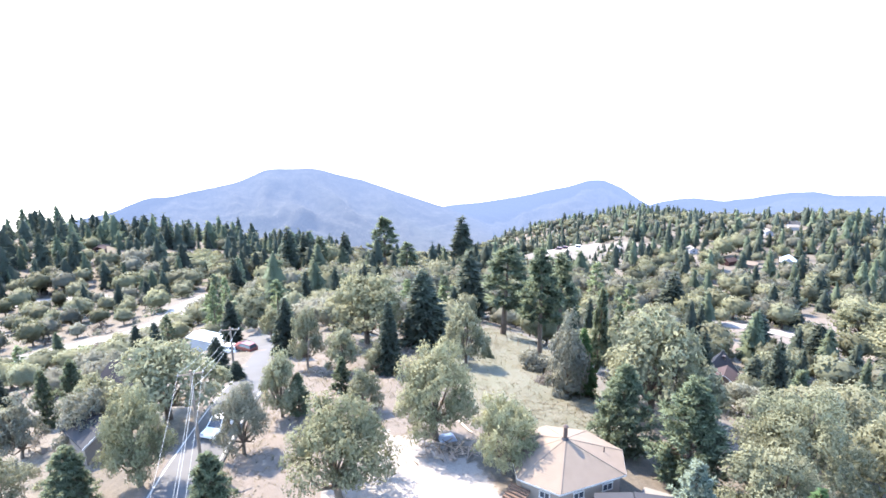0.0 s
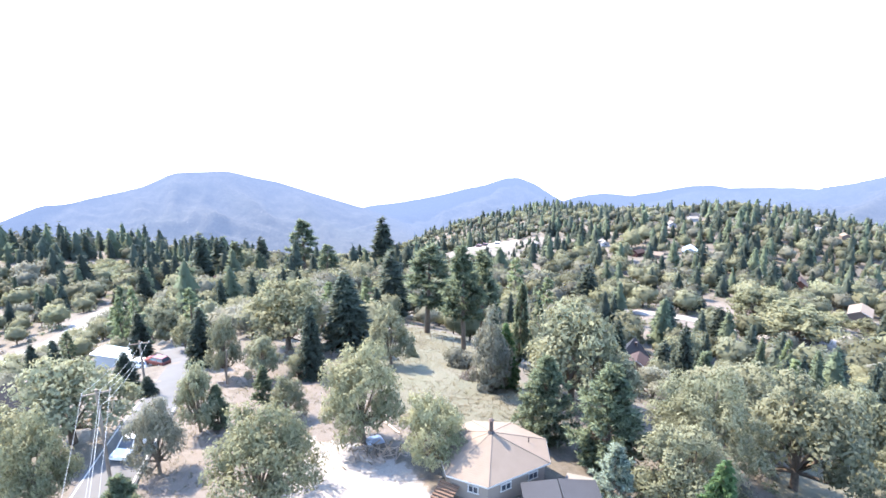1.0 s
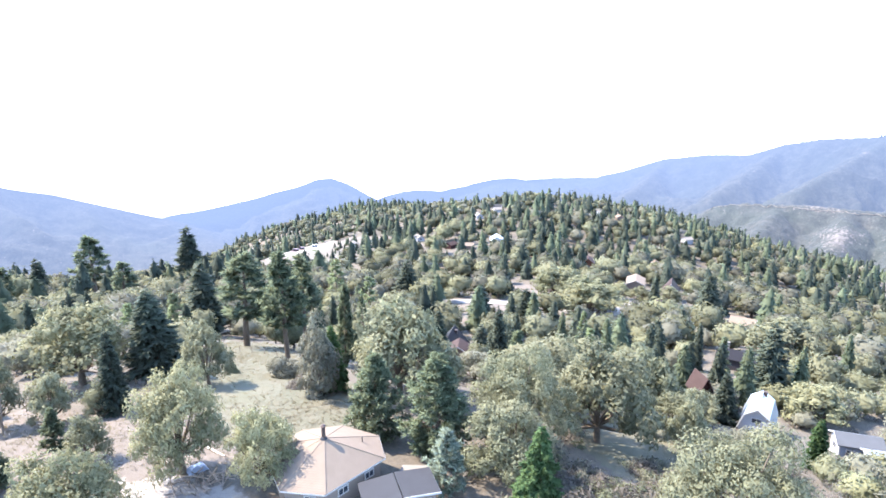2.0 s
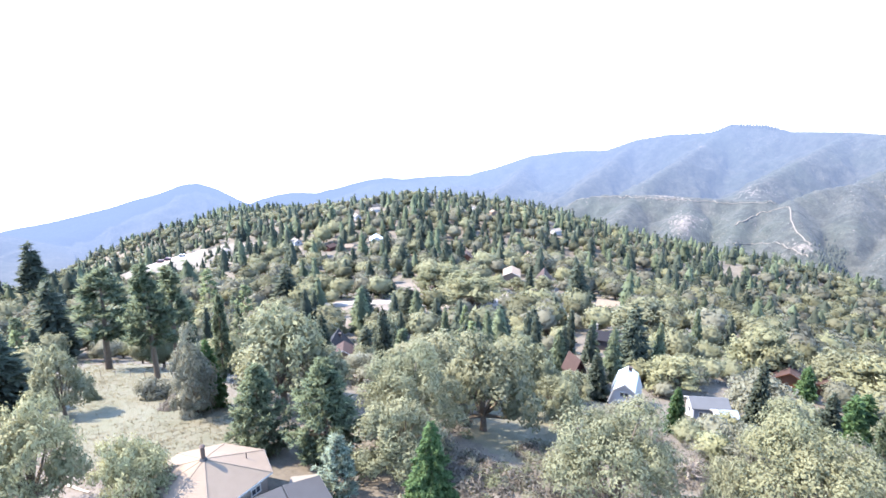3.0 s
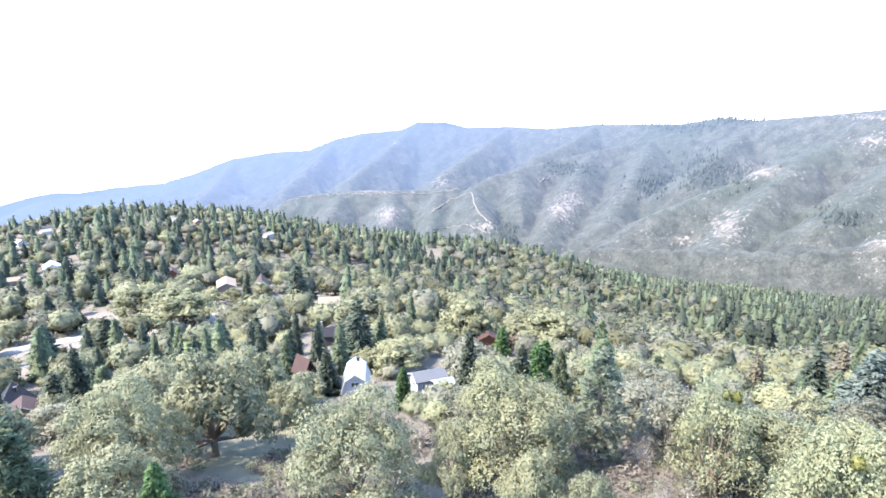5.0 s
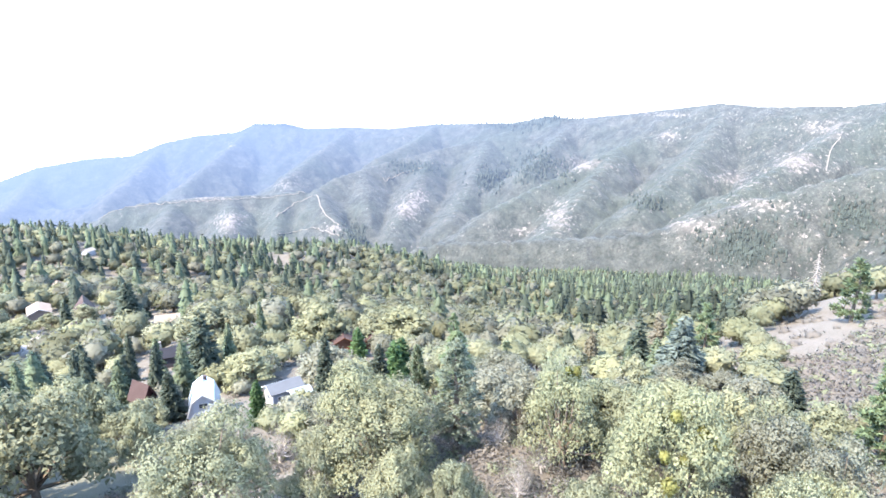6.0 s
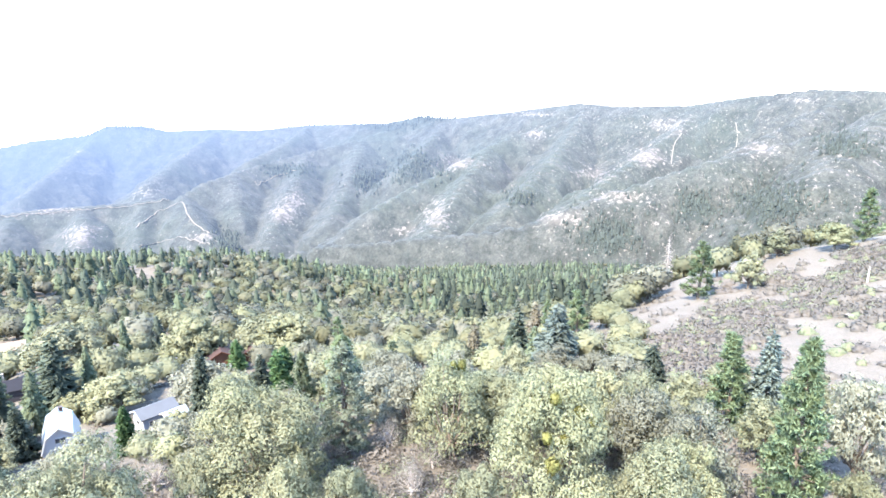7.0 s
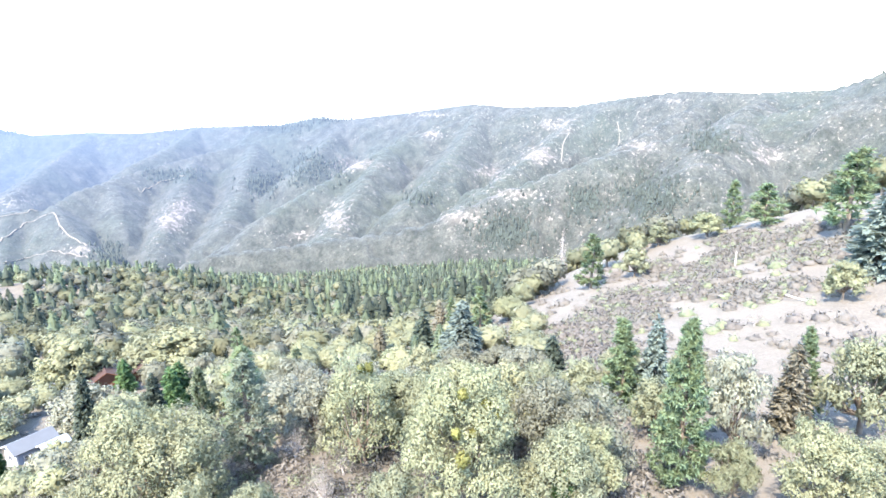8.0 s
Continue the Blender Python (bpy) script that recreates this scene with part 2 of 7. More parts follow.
def waves(x, y, seed, octaves=4, scale=1.0):
    """Smooth fractal relief between about -1 and 1, from sums of turned sine waves."""
    g = np.random.RandomState(seed)
    out, amp = np.zeros_like(x), 1.0
    for o in range(octaves):
        for _ in range(3):
            a, p, k = g.rand() * 6.283, g.rand() * 6.283, 2 ** o * (0.8 + 0.4 * g.rand()) / scale
            q = g.rand() * 6.283
            out = out + amp * np.sin((x * math.cos(a) + y * math.sin(a)) * k + p + 1.3 * np.sin((x * math.sin(q) + y * math.cos(q)) * k * 0.6 + q)) / 3
        amp *= 0.5
    return out


def raw_height(x, y):
    x, y = np.asarray(x, float), np.asarray(y, float)
    shape = x.shape
    x, y = x.ravel(), y.ravel()
    z = np.empty(len(x))
    n = len(SPOTS)
    for i in range(0, len(x), 20000):
        p = np.stack([x[i:i + 20000], y[i:i + 20000]], 1) / 500.0
        p = p * np.minimum(1, 2.7 / np.maximum(1e-6, np.hypot(p[:, 0], p[:, 1])))[:, None]
        z[i:i + 20000] = bend(((p[:, None] - SPOT_XY[None]) ** 2).sum(-1)) @ SPLINE[:n] + SPLINE[n] + p @ SPLINE[n + 1:]
    r = np.hypot(x, y)
    fade = np.clip((r - 1150) / 600, 0, 1)
    z = z * (1 - fade) + np.minimum(z, FLOOR) * fade
    z = z + np.clip((r - 150) / 400, 0, 1) * 5 * waves(x, y, 5, 3, 60) + 0.25 * waves(x, y, 6, 3, 6)
    return z.reshape(shape)

# ---- mesh helpers ----
def mesh_np(name, verts, quads, mats, index=None, smooth=False, tone=None):
    me = bpy.data.meshes.new(name)
    verts, quads = np.asarray(verts, np.float32), np.asarray(quads, np.int32)
    soft, verts = (np.ascontiguousarray(verts[:, 3:]), np.ascontiguousarray(verts[:, :3])) if verts.shape[1] == 6 else (None, verts)
    me.vertices.add(len(verts))
    me.vertices.foreach_set("co", verts.ravel())
    me.loops.add(quads.size)
    me.loops.foreach_set("vertex_index", quads.ravel())
    me.polygons.add(len(quads))
    me.polygons.foreach_set("loop_start", np.arange(0, quads.size, quads.shape[1], dtype=np.int32))
    for m in mats if isinstance(mats, (list, tuple)) else [mats]:
        me.materials.append(m)
    if index is not None:
        me.polygons.foreach_set("material_index", np.asarray(index, np.int32))
    me.polygons.foreach_set("use_smooth", np.full(len(quads), smooth or soft is not None))
    me.update(calc_edges=True)
    if tone is not None:
        rgba = np.ones((len(verts), 4), np.float32)
        rgba[:, :3] = np.asarray(tone, np.float32)[:, None]
        me.color_attributes.new("tone", "FLOAT_COLOR", "POINT").data.foreach_set("color", rgba.ravel())
    if soft is not None:
        me.normals_split_custom_set_from_vertices(soft)
    return me


def part(name, bm, mat, parent=None, label=""):
    """One mesh object from a bmesh, under a thing or a part."""
    me = bpy.data.meshes.new(name)
    bm.to_mesh(me)
    bm.free()
    me.materials.append(mat)
    ob = new(name, me)
    if parent:
        ob.parent = parent
    return tagged(ob, label)


def grid_quads(rows, cols):
    i = np.arange(rows * cols).reshape(rows, cols)
    return np.stack([i[:-1, :-1], i[:-1, 1:], i[1:, 1:], i[1:, :-1]], -1).reshape(-1, 4)


# ---- roads: centre lines in plan ----
def polar(a, r):
    return r * math.sin(radians(a)), r * math.cos(radians(a))


def smooth_line(points, step=3.0):
    """A rounded line through the points, with a point every few metres."""
    p = np.array([points[0]] + list(points) + [points[-1]], float)
    out = []
    for i in range(1, len(p) - 2):
        a, b, c, d = p[i - 1], p[i], p[i + 1], p[i + 2]
        n = max(2, int(np.hypot(*(c - b)) / step))
        for k in range(n):
            t = k / n
            out.append(0.5 * (2 * b + (c - a) * t + (2 * a - 5 * b + 4 * c - d) * t * t + (3 * b - a - 3 * c + d) * t ** 3))
    out.append(p[-1])
    return np.array(out)


def settle(line, dip=0.0):
    """The line with heights of the land, evened out along its way."""
    z = raw_height(line[:, 0], line[:, 1])
    k = np.ones(9) / 9
    z = np.convolve(np.pad(z, 4, "edge"), k, "valid")
    return np.column_stack([line, z + dip])


STREET = settle(smooth_line([polar(*p) for p in ((-44, 30), (-33, 45), (-27.5, 57), (-23.8, 67), (-20.8, 78), (-18.6, 88), (-17, 104), (-18.5, 113))]))
HIGHWAY = settle(smooth_line([polar(*p) for p in ((-60, 205), (-45, 196), (-37, 197), (-33, 199), (-29, 203), (-26, 217), (-24.6, 236), (-22.5, 256), (-19.5, 272), (-16.5, 300))]))
LANE = settle(smooth_line([polar(*p) for p in ((-46, 300), (-40, 305), (-36, 308), (-32, 300), (-30.5, 280))]))
EAST_ROAD = settle(smooth_line([polar(*p) for p in ((24, 260), (29, 262), (33, 262), (37, 258), (40, 256), (43, 268), (46, 285))]))
COURT = settle(smooth_line([polar(*p) for p in ((67.5, 150), (66.4, 168), (65.6, 190), (65, 215), (63, 240))]))
ROADS = [(STREET, 3.0), (HIGHWAY, 4.8), (LANE, 3.0), (EAST_ROAD, 3.0), (COURT, 0.5)]


def road_gap(x, y, line):
    """Distance to a road's centre line and the height there."""
    best, z = np.full(len(x), 1e9), np.zeros(len(x))
    for px, py, pz in line:
        d = (x - px) ** 2 + (y - py) ** 2
        near = d < best
        best[near], z[near] = d[near], pz
    return np.sqrt(best), z


def height(x, y):
    x, y = np.atleast_1d(np.asarray(x, float)), np.atleast_1d(np.asarray(y, float))
    z = raw_height(x, y)
    for line, half in ROADS:
        lo, hi = line[:, :2].min(0) - 20, line[:, :2].max(0) + 20
        k = np.where((x > lo[0]) & (x < hi[0]) & (y > lo[1]) & (y < hi[1]))[0]
        if len(k):
            d, rz = road_gap(x[k], y[k], line)
            w = np.clip((half + 7 - d) / 6, 0, 1)
            w = w * w * (3 - 2 * w)
            z[k] = z[k] * (1 - w) + (rz - 0.12) * w
    return z


def inside(x, y, outline):
    """Whether points lie in a closed outline."""
    hit = np.zeros(len(x), bool)
    n = len(outline)
    for i in range(n):
        (x1, y1), (x2, y2) = outline[i], outline[(i + 1) % n]
        cross = (y1 > y) != (y2 > y)
        hit ^= cross & (x < (x2 - x1) * (y - y1) / ((y2 - y1) or 1e-9) + x1)
    return hit


# open ground: bare yard and drive, dry meadow, brush slope, cleared lots
DRIVE = [polar(*p) for p in ((-16, 40), (-13.5, 52), (-7, 63), (-2, 61), (4, 55), (9, 47), (16, 38), (0, 25))]
BANK = [polar(*p) for p in ((-25, 50), (-21, 68), (-18, 80), (-15.5, 92), (-12, 94), (-6, 82), (-1, 84), (3, 70), (6, 62), (0, 58), (-9, 60), (-14, 50), (-16, 40))]
MEADOW = [polar(*p) for p in ((3, 62), (-2, 75), (0, 95), (2.5, 118), (4.8, 150), (8, 146), (11, 118), (12.5, 100), (17, 84), (19, 70), (14, 64), (8, 66))]
BRUSHY = [polar(*p) for p in ((109, 165), (113, 130), (117, 98), (124, 90), (133, 88), (146, 80), (150, 140), (146, 215), (137, 212), (131, 220), (124, 205), (118, 205), (112, 190))]
GLADE = [polar(*p) for p in ((40, 73), (44, 66), (49, 66), (52, 80), (52, 96), (49, 105), (45, 100), (42, 86))]
PAD = [polar(*p) for p in ((8.3, 545), (9, 575), (12, 600), (15.3, 585), (14.5, 548), (11, 535))]
KNOB = [polar(*p) for p in ((19, 800), (19.3, 845), (22, 850), (22.4, 815))]
LOT = [polar(*p) for p in ((38.5, 246), (38, 272), (42, 286), (46.5, 292), (47, 272), (44, 252))]
CLEARING = [polar(*p) for p in ((-26, 350), (-26, 400), (-22, 425), (-20.5, 400), (-22, 345))]
CUT = [polar(*p) for p in ((61, 560), (62, 640), (68, 640), (69, 560), (65, 540))]
VERGE = [polar(*p) for p in ((-47, 178), (-33, 178), (-27.5, 186), (-24.5, 206), (-20.5, 236), (-17.5, 262), (-19, 275), (-24, 250), (-27, 225), (-30, 207), (-47, 202))]
PAD_SIDE = [polar(*p) for p in ((8.6, 478), (8.2, 548), (15.2, 552), (14.8, 485))]
ROAD_SIDE = [polar(*p) for p in ((31, 238), (31, 262), (35.5, 262), (40, 258), (46, 285), (46, 262), (41, 236), (36, 244))]
# bare pale patches between the houses on the slope: bearing, metres out, radius
SANDY = [(28.4, 320, 7), (28, 262, 6), (31.7, 258, 10), (33.9, 312, 9), (36.2, 302, 8), (38.2, 260, 6), (42.5, 282, 13), (42.6, 247, 7), (46.2, 278, 12), (26.2, 366, 9), (16.5, 566, 14), (15.1, 745, 14), (19.2, 544, 8), (24.5, 494, 9), (17.7, 396, 8), (54.1, 268, 6), (28.8, 228, 6), (27.4, 256, 6)]


def sandy(x, y, grow=0.0):
    hit = np.zeros(len(x), bool)
    for a, r, size in SANDY:
        px, py = polar(a, r)
        along = ((x - px) * px + (y - py) * py) / r
        across = ((x - px) * py - (y - py) * px) / r
        hit |= np.hypot(across, np.where(along < 0, along * 0.55, along)) < size * 0.75 + grow
    return hit


OPENINGS = [DRIVE, BANK, MEADOW, BRUSHY, GLADE, PAD, KNOB, LOT, CLEARING, VERGE, PAD_SIDE, ROAD_SIDE]


def ground():
    ang = np.radians(np.concatenate([np.arange(-48, 150, 0.6), np.arange(150, 312.1, 3.0)]))
    rad = np.concatenate([[0.01, 4, 8, 16, 24], np.geomspace(30, 1400, 190), np.geomspace(1450, 4900, 40)])
    a, r = np.meshgrid(ang, rad)
    x, y = (r * np.sin(a)).ravel(), (r * np.cos(a)).ravel()
    z = height(x, y)
    rr = r.ravel()
    low = np.interp(rr, [1250, 2500, 5000], [0, -520, -640])
    z = z + low
    me = mesh_np("ground", np.column_stack([x, y, z]), grid_quads(*a.shape), GROUND, smooth=True)
    zone = np.zeros((len(x), 4), np.float32)
    for k, shapes in ((0, (DRIVE, PAD, LOT, KNOB)), (1, (MEADOW, GLADE))):
        for s in shapes:
            zone[inside(x, y, s), k] = 1.0
    for sh in (DRIVE, PAD, LOT):
        zone[inside(x, y, sh), 2] = 0.52
    hit = sandy(x, y)
    zone[hit, 0] = 1.0
    zone[inside(x, y, BANK), 0] = 0.7
    zone[inside(x, y, BRUSHY), 0] = 0.12
    for line, half in ROADS:
        d, _ = road_gap(x, y, line)
        zone[:, 0] = np.maximum(zone[:, 0], np.clip((half + 1.5 - d) / 3, 0, 0.6))
    attr = me.color_attributes.new("zone", "FLOAT_COLOR", "POINT")
    attr.data.foreach_set("color", zone.ravel())
    return tagged(new("ground", me), "dry stony mountain soil with thin grass and leaf litter", "ground", kind="structure")


def road(name, line, half, mat, label):
    d = np.gradient(line[:, :2], axis=0)
    d /= np.linalg.norm(d, axis=1)[:, None]
    side = np.column_stack([d[:, 1], -d[:, 0]])
    rows = [np.column_stack([line[:, :2] + side * o, line[:, 2] + h]) for o, h in ((-half, -0.25), (-half + 0.05, 0.06), (0, 0.12), (half - 0.05, 0.06), (half, -0.25))]
    v = np.stack(rows, 1).reshape(-1, 3)
    return tagged(new(name, mesh_np(name, v, grid_quads(len(line), 5), mat, smooth=False)), label, "road", kind="structure")


# ---- far mountains ----
def mountain_range(name, crest, reach, base, mat, label, spurs=9.0, depth=0.13, seed=1, power=0.85, cols=190, rows=48, span=420.0):
    """A range from its crest line (bearing, metres out, rise in degrees) down to its foot, with slanting spurs and gullies."""
    c = np.array(crest, float)
    u = np.linspace(0, 1, cols)
    key = (c[:, 0] - c[0, 0]) / (c[-1, 0] - c[0, 0])
    az, r, el = (np.interp(u, key, c[:, k]) for k in range(3))
    k = np.hanning(9) / np.hanning(9).sum()
    el = np.convolve(np.pad(el, 4, "edge"), k, "valid")
    top = EYE[2] + r * np.tan(np.radians(el)) + 0.001 * r * waves(u * spurs * 9, u * 0, seed + 7, 4, 1.0)
    v = np.concatenate([[-0.25, -0.08], np.linspace(0, 1, rows) ** 1.2])
    uu, vv = np.meshgrid(u, v)
    fall = np.abs(vv) ** power
    gully = np.empty(uu.shape)
    for i in range(uu.shape[0]):
        for j in range(uu.shape[1]):
            far = r[j] * (1 - vv[i, j] * reach) / span
            p, q = far * math.sin(radians(az[j])), far * math.cos(radians(az[j]))
            w = noise.noise((p * 0.7, q * 0.7, seed)) * 0.7
            gully[i, j] = noise.ridged_multi_fractal((p + w, q - w, seed * 3.7), 1.0, 2.1, 6, 1.0, 2.0) - 1.1
    z = top[None] + (base - top[None]) * fall + (top[None] - base) * depth * gully * np.sin(np.pi * np.clip(vv, 0, 1) ** 0.8) * (vv > 0)
    rr = r[None] * (1 - vv * reach) + 0.02 * r[None] * waves(uu * spurs * 3, vv * 2, seed + 3, 3, 1.0) * (vv > 0) * np.sin(np.pi * np.clip(vv, 0, 1))
    a = np.radians(az)[None] + 0 * vv
    verts = np.stack([rr * np.sin(a), rr * np.cos(a), z], -1).reshape(-1, 3)
    me = mesh_np(name, verts, grid_quads(*uu.shape), mat, smooth=True)
    crag = np.ones((verts.shape[0], 4), np.float32)
    crag[:, :3] = np.clip(gully.reshape(-1, 1) * np.array([[0.35, -0.35, 0.0]]) + 0.1, 0, 0.5)
    me.color_attributes.new("crag", "FLOAT_COLOR", "POINT").data.foreach_set("color", crag.ravel())
    return tagged(new(name, me), label, "mountain", kind="structure")


# the mountain front: crest and spurs as lines of (bearing, metres out, rise in degrees)
FRONT_CREST = [(38, 4700, -8.6), (41, 4700, -7.1), (43, 4700, -6.6), (46.4, 4650, -5.4), (50, 4600, -4.9), (53.2, 4500, -4.8), (55.8, 4450, -3.8), (58.2, 4400, -3.3), (62.2, 4300, -2.95), (63.5, 4300, -2.3), (66, 4250, -2.3),
               (68, 4200, -2.8), (72, 4000, -2.7), (75.5, 3800, -2.87), (80, 3600, -2.45), (87.2, 3300, -2.35), (90.6, 3200, -1.72), (93.2, 3100, -1.92), (99.7, 2900, -1.2), (105.3, 2650, -0.48), (108.5, 2550, -0.76),
               (114.7, 2400, -0.66), (119.6, 2250, 0.13), (123.8, 2150, 0.68), (129.1, 2050, 0.5), (135.1, 1950, 0.72), (138, 1800, 1.85), (152, 1500, 3.2)]
FRONT_SPURS = [
    [(47, 2750, -11.2), (49.8, 2720, -10.1), (51.4, 2700, -9.3), (53.4, 2700, -8.9), (57.9, 2650, -8.7), (64, 2580, -8.75), (67, 2550, -8.55), (68.7, 2560, -8.4), (70.6, 2650, -7.4), (75.3, 2850, -6.0), (79.6, 3000, -5.0), (85, 3120, -3.7), (89, 3180, -2.4)],
    [(78, 1780, -15), (82.6, 1850, -13.1), (86, 1930, -10.4), (89.9, 2050, -8.3), (93.7, 2200, -6.4), (96.8, 2350, -4.7), (99.4, 2450, -3.5), (103, 2520, -2.5), (106.5, 2570, -1.0)],
    [(75, 1520, -15.0), (80.4, 1480, -13.9), (88.3, 1450, -13.5), (97, 1420, -12.7), (101.4, 1430, -11.7), (105.4, 1450, -10.1), (109.2, 1480, -8.4), (112.8, 1520, -7.0), (117, 1580, -5.4), (120.5, 1650, -4.3), (124, 1700, -3.1), (130, 1720, -1.4), (138, 1650, 0.2)],
    [(68.6, 2520, -8.6), (69.4, 2280, -10.4), (70.8, 2080, -12.4), (72, 1900, -14.6)],
    [(79.6, 2950, -5.3), (78.6, 2600, -7.6), (77, 2350, -10.0), (75.4, 2050, -13.6)],
    [(73, 2730, -6.8), (73.2, 2450, -9.2), (73.4, 2200, -12.0)],
    [(61, 2600, -8.8), (60.6, 2350, -10.7), (59.6, 2080, -13.4)],
    [(56, 2660, -8.9), (54.6, 2350, -11.4), (53.5, 2100, -13.6)],
    [(65.5, 2560, -8.7), (64.8, 2300, -11.4), (63.8, 2080, -13.8)],
    [(97, 2300, -4.9), (95, 2020, -7.5), (93, 1780, -10.6), (91.2, 1620, -13)],
    [(106, 2600, -0.8), (104.4, 2280, -4.0), (101.6, 1950, -7.2), (99, 1700, -10.2)],
    [(116, 2350, -0.9), (112.6, 2050, -4.0), (108.8, 1780, -7.0), (105.5, 1620, -9.6)],
    [(126.5, 2050, 0.3), (122.6, 1850, -2.2), (119.5, 1700, -4.2)],
    [(85, 3120, -3.7), (84.2, 2750, -6.2), (83, 2450, -8.8), (81.5, 2150, -11.6)],
    [(93, 3050, -2.3), (91, 2750, -4.4), (88.6, 2450, -6.9)],
    [(63, 4300, -2.7), (60.4, 3900, -5.0), (57, 3450, -7.6)],
    [(55.6, 4450, -4.0), (53.4, 4050, -6.2), (50.5, 3650, -8.6)],
    [(46.4, 4640, -5.6), (44.8, 4200, -7.6), (42, 3800, -9.8)],
    [(72, 3950, -2.9), (69, 3450, -5.0), (66, 3050, -7.2)],
    [(80, 3550, -2.6), (77.8, 3200, -4.2), (74.5, 3000, -5.6)],
    [(131, 2000, 0.4), (129, 1780, -0.9), (127.5, 1500, -3.2), (126, 1350, -5.6)],
]
# bare scars and dark groves on it: bearing, rise, and half their spread in degrees
SCARS = [(60.2, -11.1, 1.9, 1.2), (58.6, -8.9, 2.3, 0.35), (66, -7.9, 1.8, 0.6), (77.2, -10.6, 1.5, 1.3), (78.6, -9.4, 1.0, 0.7), (92.2, -11.0, 2.1, 1.5), (93.6, -6.1, 2.6, 0.7), (106.8, -6.9, 2.2, 0.9), (111.5, -5.2, 2.6, 1.3), (110, -8.9, 2.6, 0.6)]
SCARS += [(120.4, -4.2, 1.5, 0.8), (112.6, -2.4, 2.6, 0.9), (104, -11.2, 2.6, 0.9), (61.2, -4.2, 0.7, 0.6), (58.4, -4.6, 0.7, 0.5), (67, -4.9, 0.6, 0.4), (101, -1.5, 2.6, 0.25), (123, -0.2, 1.8, 0.3), (88.4, -12.6, 1.8, 0.7), (131, -4.8, 2.2, 1.0), (101.5, -3.2, 1.5, 0.6), (69.5, -12.2, 1.4, 0.5)]
GROVES = [(90, -6.4, 2.4, 1.4), (85.2, -7.6, 1.6, 1.2), (108.6, -12.8, 2.4, 1.6), (121.5, -8.6, 2.6, 1.8), (78, -6.6, 2.4, 0.5), (87, -2.7, 3.0, 0.35), (72, -13, 1.2, 1.0), (100, -9.6, 1.4, 0.6), (126.5, -3.6, 1.6, 1.1), (116, -9.6, 1.6, 1.2), (91, -2.0, 1.5, 0.35)]


def front_line(rows):
    """A line's points in plan and height, filled in every few tens of metres."""
    p = np.array([(*polar(a, r), EYE[2] + r * math.tan(radians(e))) for a, r, e in rows])
    out = []
    for a, b in zip(p[:-1], p[1:]):
        n = max(1, int(np.linalg.norm(b[:2] - a[:2]) / 40))
        out += [a + (b - a) * k / n for k in range(n)]
    return np.array(out + [p[-1]])


FRONT_LINES = [front_line(rows) for rows in (FRONT_CREST, *FRONT_SPURS)]


def front_height(x, y):
    """Height of the mountain front and the distance from its nearest ridge line: every slope falls from its ridge and meets the next in a gully."""
    n = len(x)
    rough, fine, wx, wy = (np.empty(n) for _ in range(4))
    for i in range(n):
        p, q = x[i] / 330.0, y[i] / 330.0
        wx[i], wy[i] = noise.noise((p, q, 3.1)), noise.noise((p, q, 8.7))
        rough[i] = noise.ridged_multi_fractal((p * 1.6 + wx[i] * 0.35, q * 1.6 + wy[i] * 0.35, 5.3), 0.9, 2.1, 5, 1.0, 2.0) - 1.1
        fine[i] = noise.ridged_multi_fractal((p * 5 + wx[i], q * 5 + wy[i], 1.7), 0.9, 2.1, 3, 1.0, 2.0) - 1.1
    z, gap = np.full(n, -1e9), np.full(n, 1e9)
    for k, line in enumerate(FRONT_LINES):
        lo, hi = line[:, :2].min(0) - 900, line[:, :2].max(0) + 900
        m = np.where((x > lo[0]) & (x < hi[0]) & (y > lo[1]) & (y < hi[1]))[0]
        for i in range(0, len(m), 8000):
            c = m[i:i + 8000]
            d = np.hypot(x[c, None] - line[None, :, 0], y[c, None] - line[None, :, 1])
            steep = (0.66 if k else 0.6) + 0.12 * wx[c]
            fall = line[None, :, 2] - steep[:, None] * np.maximum(0, d - 15) - 6e-4 * np.minimum(d, 250) ** 2
            z[c] = np.maximum(z[c], fall.max(1))
            gap[c] = np.minimum(gap[c], d.min(1))
    z = np.maximum(z, -620 + 30 * wy)
    away = np.clip((gap - 10) / 110, 0, 1)
    return z + away * (34 * rough + 13 * fine), gap, rough


FRONT = []


def on_front(a, e):
    """The place where the mountain front comes into sight at a bearing and a rise."""
    az, rr, z = FRONT[0]
    j = int(np.clip(round((a - az[0]) / (az[1] - az[0])), 0, len(az) - 1))
    hit = np.where(z[:, j] > EYE[2] + rr[:, j] * math.tan(radians(e)))[0]
    return (*polar(a, rr[hit[0], j]), z[hit[0], j]) if len(hit) else None


